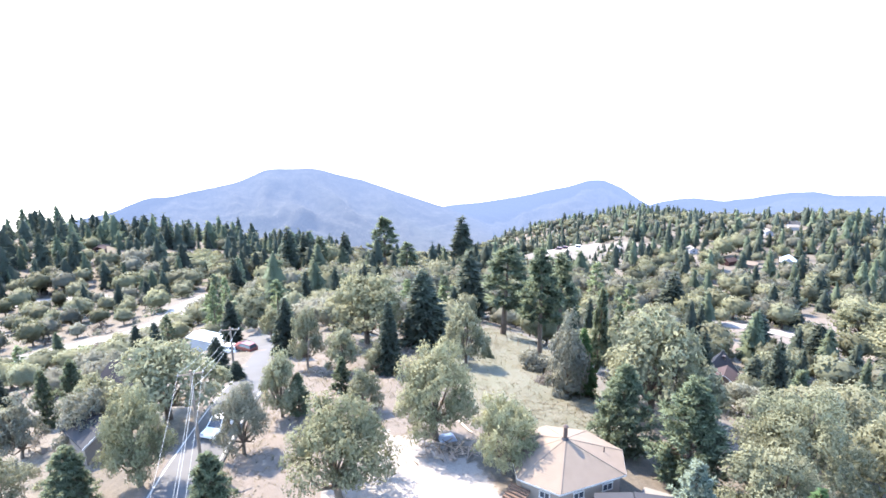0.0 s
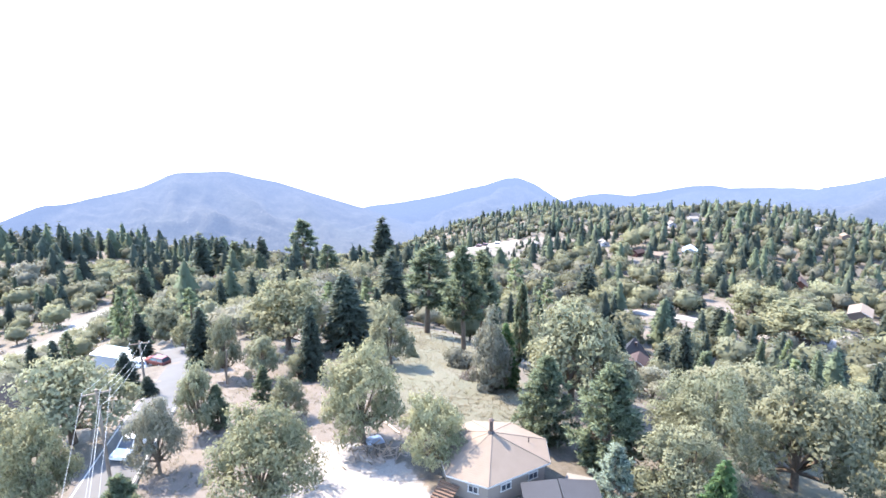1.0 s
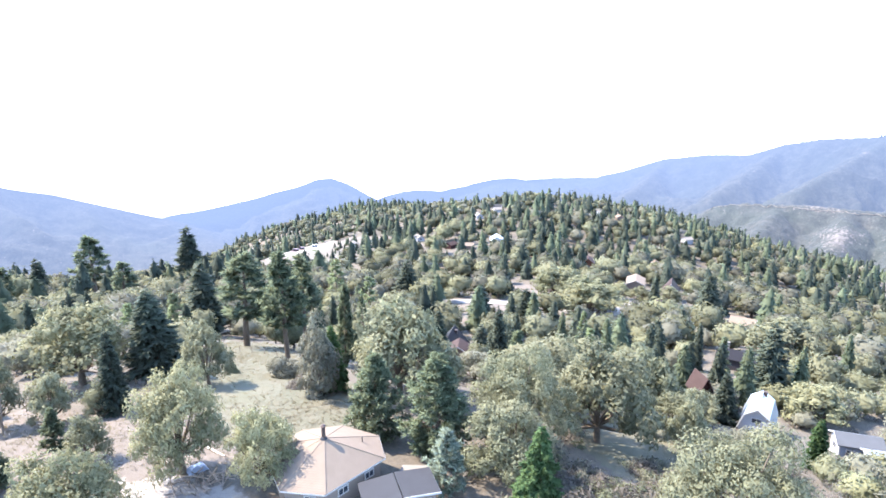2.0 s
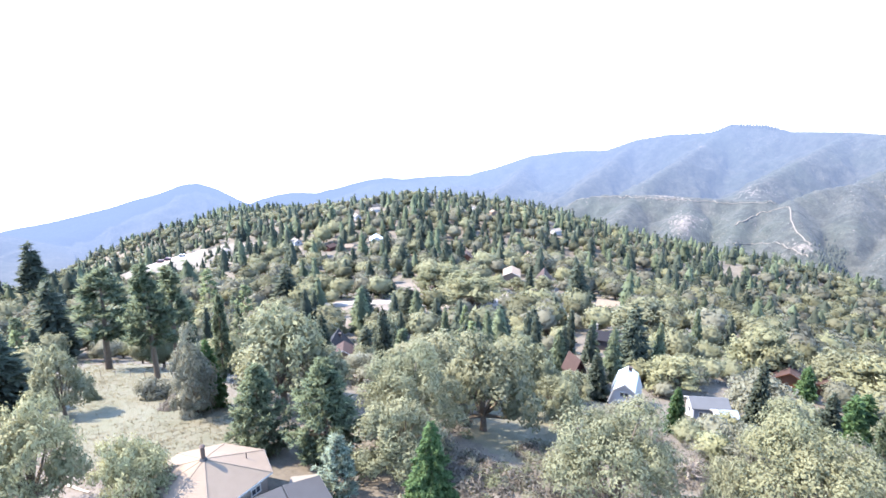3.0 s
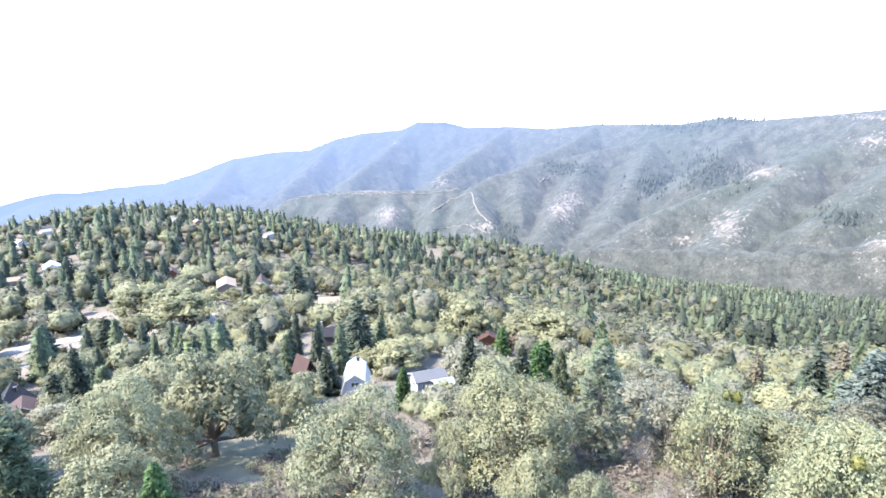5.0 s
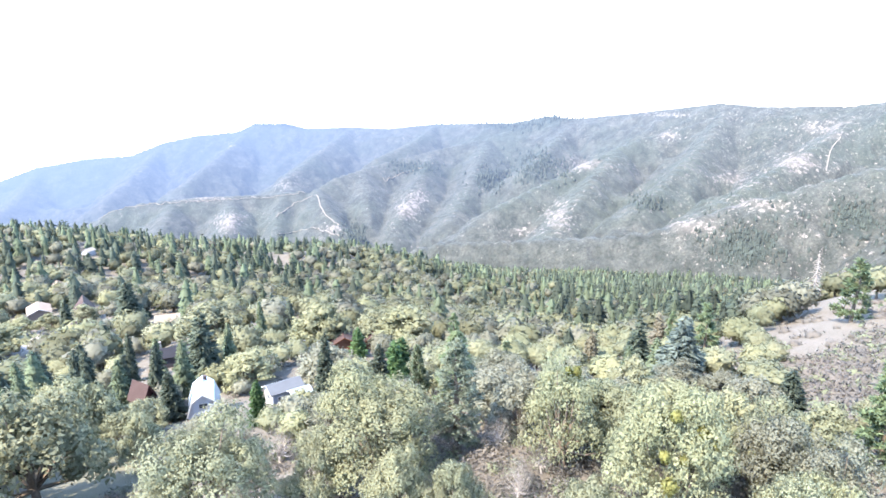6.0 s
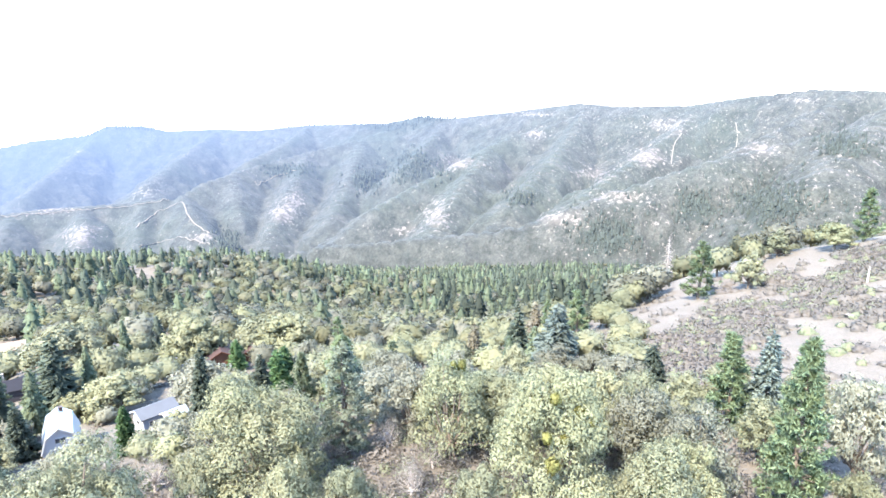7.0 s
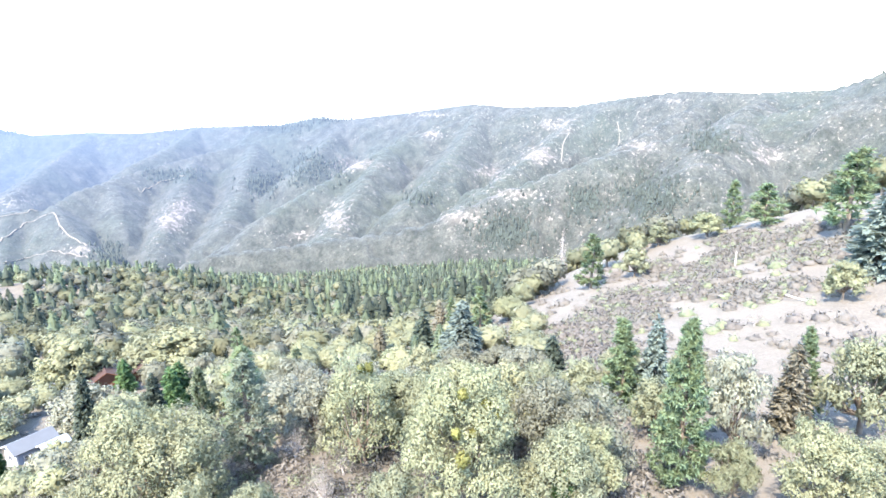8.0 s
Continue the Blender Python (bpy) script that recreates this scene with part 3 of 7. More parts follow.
def mountain_front():
    az = np.arange(38.5, 152, 0.235)
    c = np.array(FRONT_CREST)
    rc = np.interp(az, c[:, 0], c[:, 1])
    v = np.concatenate([np.linspace(0, 1, 185), [1.03, 1.08]])
    vv, aa = np.meshgrid(v, np.radians(az), indexing="ij")
    rr = 1150 + (rc[None] - 1150) * vv
    x, y = (rr * np.sin(aa)).ravel(), (rr * np.cos(aa)).ravel()
    z, gap, rough = front_height(x, y)
    near = np.clip((rr.ravel() - 1150) / 120, 0, 1)
    z = z * near + (z - 60) * (1 - near)
    FRONT.append((az, rr, z.reshape(rr.shape)))
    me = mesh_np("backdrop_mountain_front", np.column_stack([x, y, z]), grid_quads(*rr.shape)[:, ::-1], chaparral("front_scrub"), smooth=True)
    bearing, rise = np.degrees(np.arctan2(x, y)), np.degrees(np.arctan2(z - EYE[2], np.hypot(x, y)))
    wild = np.ones((len(x), 4), np.float32)
    wild[:, 0] = np.clip(0.22 - gap / 420 + 0.3 * rough, 0, 0.4) - np.clip((np.hypot(x, y) - 2900) / 1500, 0, 1) * 0.4
    wild[:, 1] = np.clip(gap / 500 - 0.3 * rough - 0.15, 0, 0.5)
    for k, spots in ((0, SCARS), (1, GROVES)):
        for a, e, wa, we in spots:
            wild[:, k] += (0.85, 1.1)[k] * np.exp(-((bearing - a) / wa) ** 2 - ((rise - e) / we) ** 2)
    wild[:, 2] = np.clip((bearing - 96) / 14, 0, 1)
    me.color_attributes.new("crag", "FLOAT_COLOR", "POINT").data.foreach_set("color", wild.ravel())
    return tagged(new("backdrop_mountain_front", me), "long scrub-covered mountain front with canyons, spurs and pale rock scars", "mountain", kind="structure")


def front_track(name, rows, half, label):
    """A bulldozed track over the mountain front through (bearing, rise) marks."""
    marks = smooth_line(rows, 0.25)
    pts = []
    for a, e in marks:
        spot = on_front(a, e)
        if spot:
            pts.append((spot[0], spot[1], spot[2] + 2.5))
    p = np.array(pts)
    keep = [0] + [i for i in range(1, len(p)) if np.linalg.norm(p[i] - p[i - 1]) < 160]
    p = p[keep]
    d = np.gradient(p[:, :2], axis=0)
    d /= np.linalg.norm(d, axis=1)[:, None] + 1e-9
    side = np.column_stack([d[:, 1], -d[:, 0], 0 * d[:, 0]])
    up = np.array([0, 0, half * 0.5])
    v = np.stack([p - side * half - up, p - side * half * 0.8, p + side * half * 0.8 + up * 0.4, p + side * half - up], 1).reshape(-1, 3)
    return tagged(new(name, mesh_np(name, v, grid_quads(len(p), 4), TRACK_DIRT)), label, "dirt track", kind="structure")


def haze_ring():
    """Glowing ring behind the last mountains, standing in for bright lowland haze."""
    m, nodes, links, b = material("glowing_haze")
    haze_emit = nodes.new("ShaderNodeEmission")
    haze_emit.inputs["Color"].default_value, haze_emit.inputs["Strength"].default_value = (0.93, 0.97, 1.0, 1), 0.33
    links.new(haze_emit.outputs[0], nodes["Material Output"].inputs["Surface"])
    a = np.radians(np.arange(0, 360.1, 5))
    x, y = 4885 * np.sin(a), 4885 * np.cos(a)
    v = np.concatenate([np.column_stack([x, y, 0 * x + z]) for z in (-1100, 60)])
    return tagged(new("backdrop_haze_glow", mesh_np("backdrop_haze_glow", v, grid_quads(2, len(a)), m)), "glowing white ring standing in for haze over the distant lowland", "haze", kind="structure")


def far_conifer():
    m, nodes, links, b = material("far_conifer", 0.9)
    links.new(ramp(nodes, links, noise_at(nodes, links, 0.05, 4), [(0.35, (0.012, 0.017, 0.014)), (0.65, (0.03, 0.038, 0.03))]), b.inputs["Base Color"])
    # blue haze emission painted over the dark needles
    paint_haze(nodes, links, b)
    return m


FAR_CONIFER = far_conifer()
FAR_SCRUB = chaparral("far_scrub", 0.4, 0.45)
ground()
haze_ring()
road("road_street", STREET, 3.0, ASPHALT, "grey asphalt street on the ridge beside the yard")
road("road_highway", HIGHWAY, 4.8, PALE_ROAD, "pale sunlit highway cut along the hillside")
road("road_lane", LANE, 3.0, PALE_ROAD, "narrow pale lane through the woods")
road("road_east", EAST_ROAD, 3.0, PALE_ROAD, "pale road between houses on the slope")
road("road_court", COURT, 1.9, ASPHALT, "short grey street running down between trees")
mountain_range("backdrop_mountain_broad", ((-48, 4500, -11.5), (-37, 4500, -10.6), (-29.8, 4450, -9.55), (-26.6, 4420, -8.4), (-25, 4400, -8.55), (-19.2, 4400, -7.5), (-16.7, 4400, -6.45), (-12.1, 4400, -6.5), (-7.9, 4400, -7.65), (-3.5, 4350, -9.15), (0.9, 4350, -10.6), (5, 4300, -12.5)),
               0.2, -900, FAR_SCRUB, "broad blue mountain far off in the haze", 5, 0.22, 3)
mountain_range("backdrop_mountain_cone", ((-4, 4800, -11.2), (0.3, 4800, -10.27), (3.7, 4800, -9.86), (8.2, 4750, -9.1), (11.6, 4700, -8.3), (13.8, 4700, -7.55), (15.3, 4700, -7.47), (16.9, 4700, -8.1), (19, 4700, -9.4), (21.5, 4700, -10.4), (26, 4700, -11.5)),
               0.2, -1000, FAR_SCRUB, "rounded hazy mountain far off", 4, 0.22, 5)
mountain_range("backdrop_low_range", ((18, 4850, -10.2), (20.7, 4850, -9.15), (23.4, 4850, -8.69), (25.8, 4850, -8.85), (30, 4850, -7.82), (32.4, 4830, -7.5), (33.9, 4820, -7.7), (36.5, 4800, -7.4), (40.7, 4800, -7.25), (42.7, 4800, -7.4), (50, 4800, -8.5)),
               0.2, -1000, FAR_SCRUB, "low hazy mountain range at the valley's end", 6, 0.22, 8)
mountain_front()
front_track("road_ridge_track", ((49.9, -10.0), (51.4, -9.4), (54.1, -9.2), (57.8, -9.1), (64.1, -9.1), (67.5, -8.8)), 1.9, "pale dirt track along a far ridge")
front_track("road_zigzag_track", ((64.6, -11.0), (66.4, -9.9), (68.2, -9.1), (68.65, -9.4), (68.9, -10.4), (69.6, -11.3), (70.5, -12.05)), 2.2, "pale zigzag dirt track down a far spur")
front_track("road_slope_track", ((74.9, -8.0), (76.8, -7.25), (78.7, -6.65)), 1.7, "pale dirt track across a far slope")
front_track("road_foot_track", ((64.7, -12.7), (66.4, -12.4), (68, -12.2), (69.2, -12.6), (70.7, -13.1)), 2.0, "pale dirt track at the foot of a far spur")
front_track("road_firebreak", ((114.2, -3.2), (113.7, -4.2), (113.6, -6.0)), 1.5, "pale firebreak straight up a far slope")
front_track("road_firebreak_high", ((118.4, -2.1), (118.7, -3.2), (118.7, -4.3)), 1.3, "pale firebreak high on a far slope")

# ---- plants ----
def leaves(centres, outward, size, g, long=1.0, flat=1.0):
    """Leaf sprays, each a small pointed blade, facing every way but mostly outward. Returns verts and triangles."""
    n = len(centres)
    face = outward + g.normal(0, flat, (n, 3))
    face /= np.linalg.norm(face, axis=1)[:, None] + 1e-9
    a = np.cross(face, g.normal(0, 1, (n, 3)))
    a /= np.linalg.norm(a, axis=1)[:, None] + 1e-9
    b = np.cross(face, a)
    s = (size * (0.55 + 0.9 * g.rand(n)))[:, None]
    a, b = a * s * 0.6 * long, b * s * 0.5
    v = np.stack([centres - a + b * 0.3, centres + a, centres - a * 0.2 - b], 1)
    return rounded(v, outward, face * 0.22)


def rounded(v, outward, own):
    """Turns each blade's front outward and shades it with the roundness of its clump."""
    normal = np.cross(v[:, 1] - v[:, 0], v[:, 2] - v[:, 0])
    back = (normal * outward).sum(1) < 0
    v[back] = v[back][:, [0, 2, 1]]
    s = outward / (np.linalg.norm(outward, axis=1)[:, None] + 1e-9) + own
    s /= np.linalg.norm(s, axis=1)[:, None] + 1e-9
    return np.concatenate([v, np.repeat(s[:, None], 3, 1)], 2).reshape(-1, 6), np.arange(len(v) * 3).reshape(-1, 3)


def needles(roots, ways, size, g, thin=0.3):
    """Needle bundles: long narrow blades that start at the roots and point along the ways."""
    n = len(roots)
    d = ways / (np.linalg.norm(ways, axis=1)[:, None] + 1e-9)
    b = np.cross(d, g.normal(0, 1, (n, 3)))
    b /= np.linalg.norm(b, axis=1)[:, None] + 1e-9
    s = (size * (0.6 + 0.8 * g.rand(n)))[:, None]
    v = np.stack([roots + b * s * thin, roots + d * s, roots - b * s * thin], 1)
    return rounded(v, d * np.array([0.8, 0.8, 0.4]) + np.array([0, 0, 0.55]), g.normal(0, 0.15 if size > 0.9 else 0.5, (n, 3)))


def tube(points, radii, sides=6):
    points, radii = np.asarray(points, float), np.asarray(radii, float)
    d = np.gradient(points, axis=0)
    d /= np.linalg.norm(d, axis=1)[:, None] + 1e-9
    ref = np.where(np.abs(d[:, 2:3]) > 0.9, np.array([[1.0, 0, 0]]), np.array([[0, 0, 1.0]]))
    s = np.cross(d, ref)
    s /= np.linalg.norm(s, axis=1)[:, None] + 1e-9
    t = np.cross(s, d)
    a = np.arange(sides + 1) / sides * 2 * math.pi
    v = points[:, None] + radii[:, None, None] * (np.cos(a)[None, :, None] * s[:, None] + np.sin(a)[None, :, None] * t[:, None])
    return v.reshape(-1, 3), grid_quads(len(points), sides + 1)


def join(parts_):
    vs, qs, n = [], [], 0
    for v, q in parts_:
        vs.append(v)
        qs.append(q + n)
        n += len(v)
    return np.concatenate(vs), np.concatenate(qs)


def ball_arrays(steps):
    bm = bmesh.new()
    bmesh.ops.create_icosphere(bm, subdivisions=steps, radius=1.0)
    v = np.array([p.co[:] for p in bm.verts])
    q = np.array([[p.index for p in f.verts] for f in bm.faces])
    bm.free()
    return v, q


BALL = {k: ball_arrays(k) for k in (1, 2, 3, 4)}


def lump(centre, r, g, steps):
    """The shaded inside of a leaf clump: an uneven mass that the outer leaves hide."""
    v, q = BALL[steps]
    return np.column_stack([centre + v * r * (1 + 0.25 * g.normal(0, 1, (len(v), 1))) * np.array([1.1, 1.1, 0.8]), v]), q


def oak_arrays(seed, n_leaf, size, lobes=17, h=10.0, w=11.0, gap=0.0, limbs_shown=True, limb=1.0):
    """A broad oak: forked trunk, spreading limbs, a crown of many leaf clumps with gaps between."""
    g = np.random.RandomState(seed)
    wood, tips = [], []
    fork = h * (0.16 + 0.1 * g.rand())
    lean = g.normal(0, 0.3, 2)
    base_r = 0.035 * h
    wood.append(tube([(0, 0, -0.8), (0, 0, 0.2), (lean[0] * 0.4, lean[1] * 0.4, fork * 0.6), (lean[0], lean[1], fork)], [base_r * 1.5, base_r * 1.15, base_r, base_r * 0.9], 8))
    turn = g.rand() * 6.28
    for i in range(lobes):
        a = turn + i * 2.39996 + g.normal(0, 0.25)
        f = math.sqrt((i + 0.6) / lobes)
        rr = w * 0.39 * f * (0.8 + 0.35 * g.rand())
        top = h * (0.84 - 0.56 * f * f + g.normal(0, 0.07))
        tip = np.array([rr * math.cos(a), rr * math.sin(a), max(top, h * (0.16 + 0.08 * g.rand()))])
        tips.append((tip, w * (0.125 + 0.07 * g.rand()) * (22 / max(lobes, 8)) ** 0.4))
        start = np.array([lean[0], lean[1], fork * (0.75 + 0.3 * g.rand())])
        mid = start * 0.5 + tip * 0.5 + np.array([0, 0, -0.06 * h * f]) + g.normal(0, 0.25, 3)
        if limbs_shown:
            k = base_r * (0.32 + 0.25 * g.rand()) * limb
            wood.append(tube([start, start * 0.7 + mid * 0.3, mid, mid * 0.4 + tip * 0.6, tip], [k * 1.5, k * 1.1, k * 0.75, k * 0.45, k * 0.12], 4))
    share = np.array([t[1] ** 2 for t in tips])
    share = np.maximum(4, (share / share.sum() * n_leaf).astype(int))
    pts, out, mass = [], [], []
    for (c, r), n in zip(tips, share):
        k = max(3, int(4 + 8 * (n_leaf / 20000) ** 0.5))
        knob = g.normal(0, 1, (k, 3))
        knob[:, 2] = np.abs(knob[:, 2]) * 0.8 - 0.25
        knob /= np.linalg.norm(knob, axis=1)[:, None]
        pick = g.randint(0, k, n)
        d = g.normal(0, 1, (n, 3))
        d[:, 2] = np.where(d[:, 2] < 0, d[:, 2] * 0.6, d[:, 2])
        d /= np.linalg.norm(d, axis=1)[:, None]
        d = d * 0.8 + knob[pick] * 0.45
        p = c + knob[pick] * r * 0.5 * np.array([1.1, 1.1, 0.85]) + d * r * 0.56 * (0.78 + 0.4 * g.rand(n) ** 2)[:, None]
        pts.append(p)
        out.append(d / (np.linalg.norm(d, axis=1)[:, None] + 1e-9) + np.array([0, 0, 0.15]))
        if n_leaf < 9000 and lobes < 40 and not gap:
            mass.append(lump(c, r * (0.48 if n_leaf > 3000 else 0.6), g, 2))
    pts, out = np.concatenate(pts), np.concatenate(out)
    if n_leaf < 3000:
        dome = (pts - np.array([0, 0, 0.3 * h])) / np.array([w / 2, w / 2, 0.5 * h])
        out = out * 0.55 + dome / (np.linalg.norm(dome, axis=1)[:, None] + 1e-9)
    if gap:
        keep = g.rand(len(pts)) > gap
        pts, out = pts[keep], out[keep]
    return join(wood), join([leaves(pts, out, size, g, 1.0, 0.5), *mass])


def fir_arrays(seed, n_leaf, size, h=18.0, w=6.0, low=0.07, droop=0.25, full=0.85, bare=False):
    """A pointed conifer: straight stem, whorls of drooping boughs set with needle sprays."""
    g = np.random.RandomState(seed)
    stem = [(0, 0, -0.8), (0, 0, h * 0.3), (g.normal(0, 0.1), g.normal(0, 0.1), h * 0.7), (0, 0, h * 0.99)]
    wood = [tube(stem, [h * 0.021, h * 0.016, h * 0.008, 0.02], 7)]
    tiers = min(30, max(7, int(n_leaf ** 0.5 * 0.45)))
    pts, out, along = [], [], []
    total = 0.0
    rows = []
    for i in range(tiers):
        f = (i + g.rand() * 0.6) / tiers
        z = h * (low + (1 - low) * f)
        reach = w * 0.5 * (1 - f) ** full * (0.8 + 0.35 * g.rand()) + 0.12
        if f < 0.12:
            reach *= 0.75 + f * 2
        rows.append((z, reach))
        total += reach ** 1.25
    for z, reach in rows:
        n = max(5, int(n_leaf * reach ** 1.25 / total))
        k = max(4, min(8, int(n / 5)))
        a0 = g.rand() * 6.28
        boughs = a0 + np.arange(k) * 6.283 / k + g.normal(0, 0.25, k)
        length = reach * (0.65 + 0.5 * g.rand(k))
        if n_leaf > 5000 or bare:
            for a, l in zip(boughs[::2], length[::2]):
                c = np.array([math.cos(a), math.sin(a), 0])
                wood.append(tube([(0, 0, z), c * l * 0.6 + (0, 0, z - droop * l * 0.35), c * l * 0.97 + (0, 0, z - droop * l * 0.6)], [0.13, 0.09, 0.05] if bare else [0.05, 0.03, 0.012], 3))
        if bare:
            continue
        pick = g.randint(0, k, n)
        t = g.rand(n) ** 0.6
        a = boughs[pick] + g.normal(0, 0.2, n) * (1.15 - t)
        l = length[pick] * t
        c = np.column_stack([np.cos(a), np.sin(a), np.zeros(n)])
        p = c * l[:, None] + np.column_stack([np.zeros(n), np.zeros(n), z - droop * l * t + g.normal(0, 0.1, n)])
        pts.append(p)
        side = np.column_stack([-c[:, 1], c[:, 0], np.zeros(n)]) * g.choice([-1, 1], n)[:, None]
        out.append(c * 0.8 + side * g.uniform(0.1, 0.9, n)[:, None] + np.column_stack([np.zeros(n), np.zeros(n), g.normal(-0.15, 0.35, n)]))
    if bare:
        return join(wood), None
    pts.append(np.column_stack([g.normal(0, 0.1, 6), g.normal(0, 0.1, 6), h * (0.96 + 0.05 * g.rand(6))]))
    out.append(g.normal(0, 0.25, (6, 3)) + np.array([0, 0, 0.35]))
    return join(wood), needles(np.concatenate(pts), np.concatenate(out), size * 1.15, g, 0.3 if n_leaf > 600 else 0.5)


def pine_arrays(seed, n_leaf, size, h=20.0, w=8.0, low=0.35, taper=0.6, tuft=13):
    """A long-needled pine: bare lower trunk, upturned boughs that end in round tufts."""
    g = np.random.RandomState(seed)
    stem = [(0, 0, -0.8), (0, 0, h * 0.3), (g.normal(0, 0.2), g.normal(0, 0.2), h * 0.65), (0, 0, h * 0.97)]
    wood = [tube(stem, [h * 0.023, h * 0.018, h * 0.011, 0.03], 8)]
    n_tuft = max(12, n_leaf // tuft)
    boughs = max(8, int(n_tuft ** 0.72 * 0.75))
    each = max(1, n_tuft // boughs)
    pts, out = [], []
    for i in range(boughs):
        f = ((i + g.rand()) / boughs) ** 1.1
        z = h * (low + (1 - low) * f)
        env = w * 0.5 * min(1.0, 0.6 + f * 3) * max(0.04, 1 - f) ** taper
        reach = env * (0.6 + 0.55 * g.rand())
        a = i * 2.39996 + g.normal(0, 0.35)
        c = np.array([math.cos(a), math.sin(a), 0.0])
        side = np.array([-c[1], c[0], 0.0])
        rise = g.uniform(-0.1, 0.3)
        wood.append(tube([(0, 0, z), c * reach * 0.55 + (0, 0, z + rise * reach * 0.3), c * reach * 0.98 + (0, 0, z + rise * reach)], [0.07, 0.045, 0.015], 3))
        for _ in range(each):
            t = 0.3 + 0.7 * g.rand() ** 0.7
            p = c * reach * t + side * g.normal(0, 0.16) * reach * t + np.array([0, 0, z + rise * reach * t * t + g.normal(0, 0.06) * reach])
            d = g.normal(0, 1, (tuft, 3))
            d[:, 2] = d[:, 2] * 0.7 + 0.35
            d = d / np.linalg.norm(d, axis=1)[:, None] + c * 0.45
            r = (0.3 + 0.25 * g.rand()) * (0.5 + w / 14)
            pts.append(p + d * r * (0.1 + 0.5 * g.rand(tuft))[:, None])
            out.append(d)
    tip = g.normal(0, 1, (tuft, 3)) + np.array([0, 0, 1.2])
    pts.append(np.column_stack([g.normal(0, 0.1, (tuft, 2)), h * (0.93 + 0.05 * g.rand(tuft))]))
    out.append(tip)
    return join(wood), needles(np.concatenate(pts), np.concatenate(out), size * 1.2, g, 0.2 if n_leaf > 600 else 0.45)


def dome_arrays(seed, steps, fuzz, size, h=9.0, w=10.0):
    """An oak seen from afar: one billowing crown of many clumps on a short trunk, with leaf sprays on its outside."""
    g = np.random.RandomState(seed)
    v, q = BALL[steps]
    k = 34
    knob = g.normal(0, 1, (k, 3))
    knob[:, 2] = np.abs(knob[:, 2]) * 1.1 - 0.45
    knob /= np.linalg.norm(knob, axis=1)[:, None]
    swell = g.uniform(0.12, 0.46, k)
    bulge = (np.exp(-(np.arccos(np.clip(v @ knob.T, -1, 1)) / 0.27) ** 2) * swell).max(1)
    p = v * (0.62 + bulge + 0.055 * g.normal(0, 1, len(v)))[:, None]
    p[:, 2] = np.where(p[:, 2] < 0, p[:, 2] * 0.75, p[:, 2])
    p = p * np.array([w / 2, w / 2, h * 0.54]) + np.array([0, 0, h * 0.5])
    p[:, :2] += g.normal(0, 0.35, 2) * (p[:, 2:3] / h)
    n = np.cross(p[q[:, 1]] - p[q[:, 0]], p[q[:, 2]] - p[q[:, 0]])
    soft = np.zeros_like(p)
    for c in range(3):
        np.add.at(soft, q[:, c], n)
    soft = soft / (np.linalg.norm(soft, axis=1)[:, None] + 1e-9) + 0.4 * v
    heart = np.array([0, 0, h * 0.5])
    crown = [(np.column_stack([heart + (p - heart) * 0.8, soft / np.linalg.norm(soft, axis=1)[:, None]]), q)]
    pick = q[g.randint(0, len(q), fuzz)]
    mix_ = g.dirichlet((1, 1, 1), fuzz)[:, :, None]
    at, out = (p[pick] * mix_).sum(1), (soft[pick] * mix_).sum(1)
    crown.append(leaves(at + out * g.uniform(-0.75, 0.3, (fuzz, 1)), out, size, g, 1.1, 0.7))
    return tube([(0, 0, -0.8), (0, 0, h * 0.2), (0, 0, h * 0.45)], [h * 0.04, h * 0.03, h * 0.02], 5), join(crown)


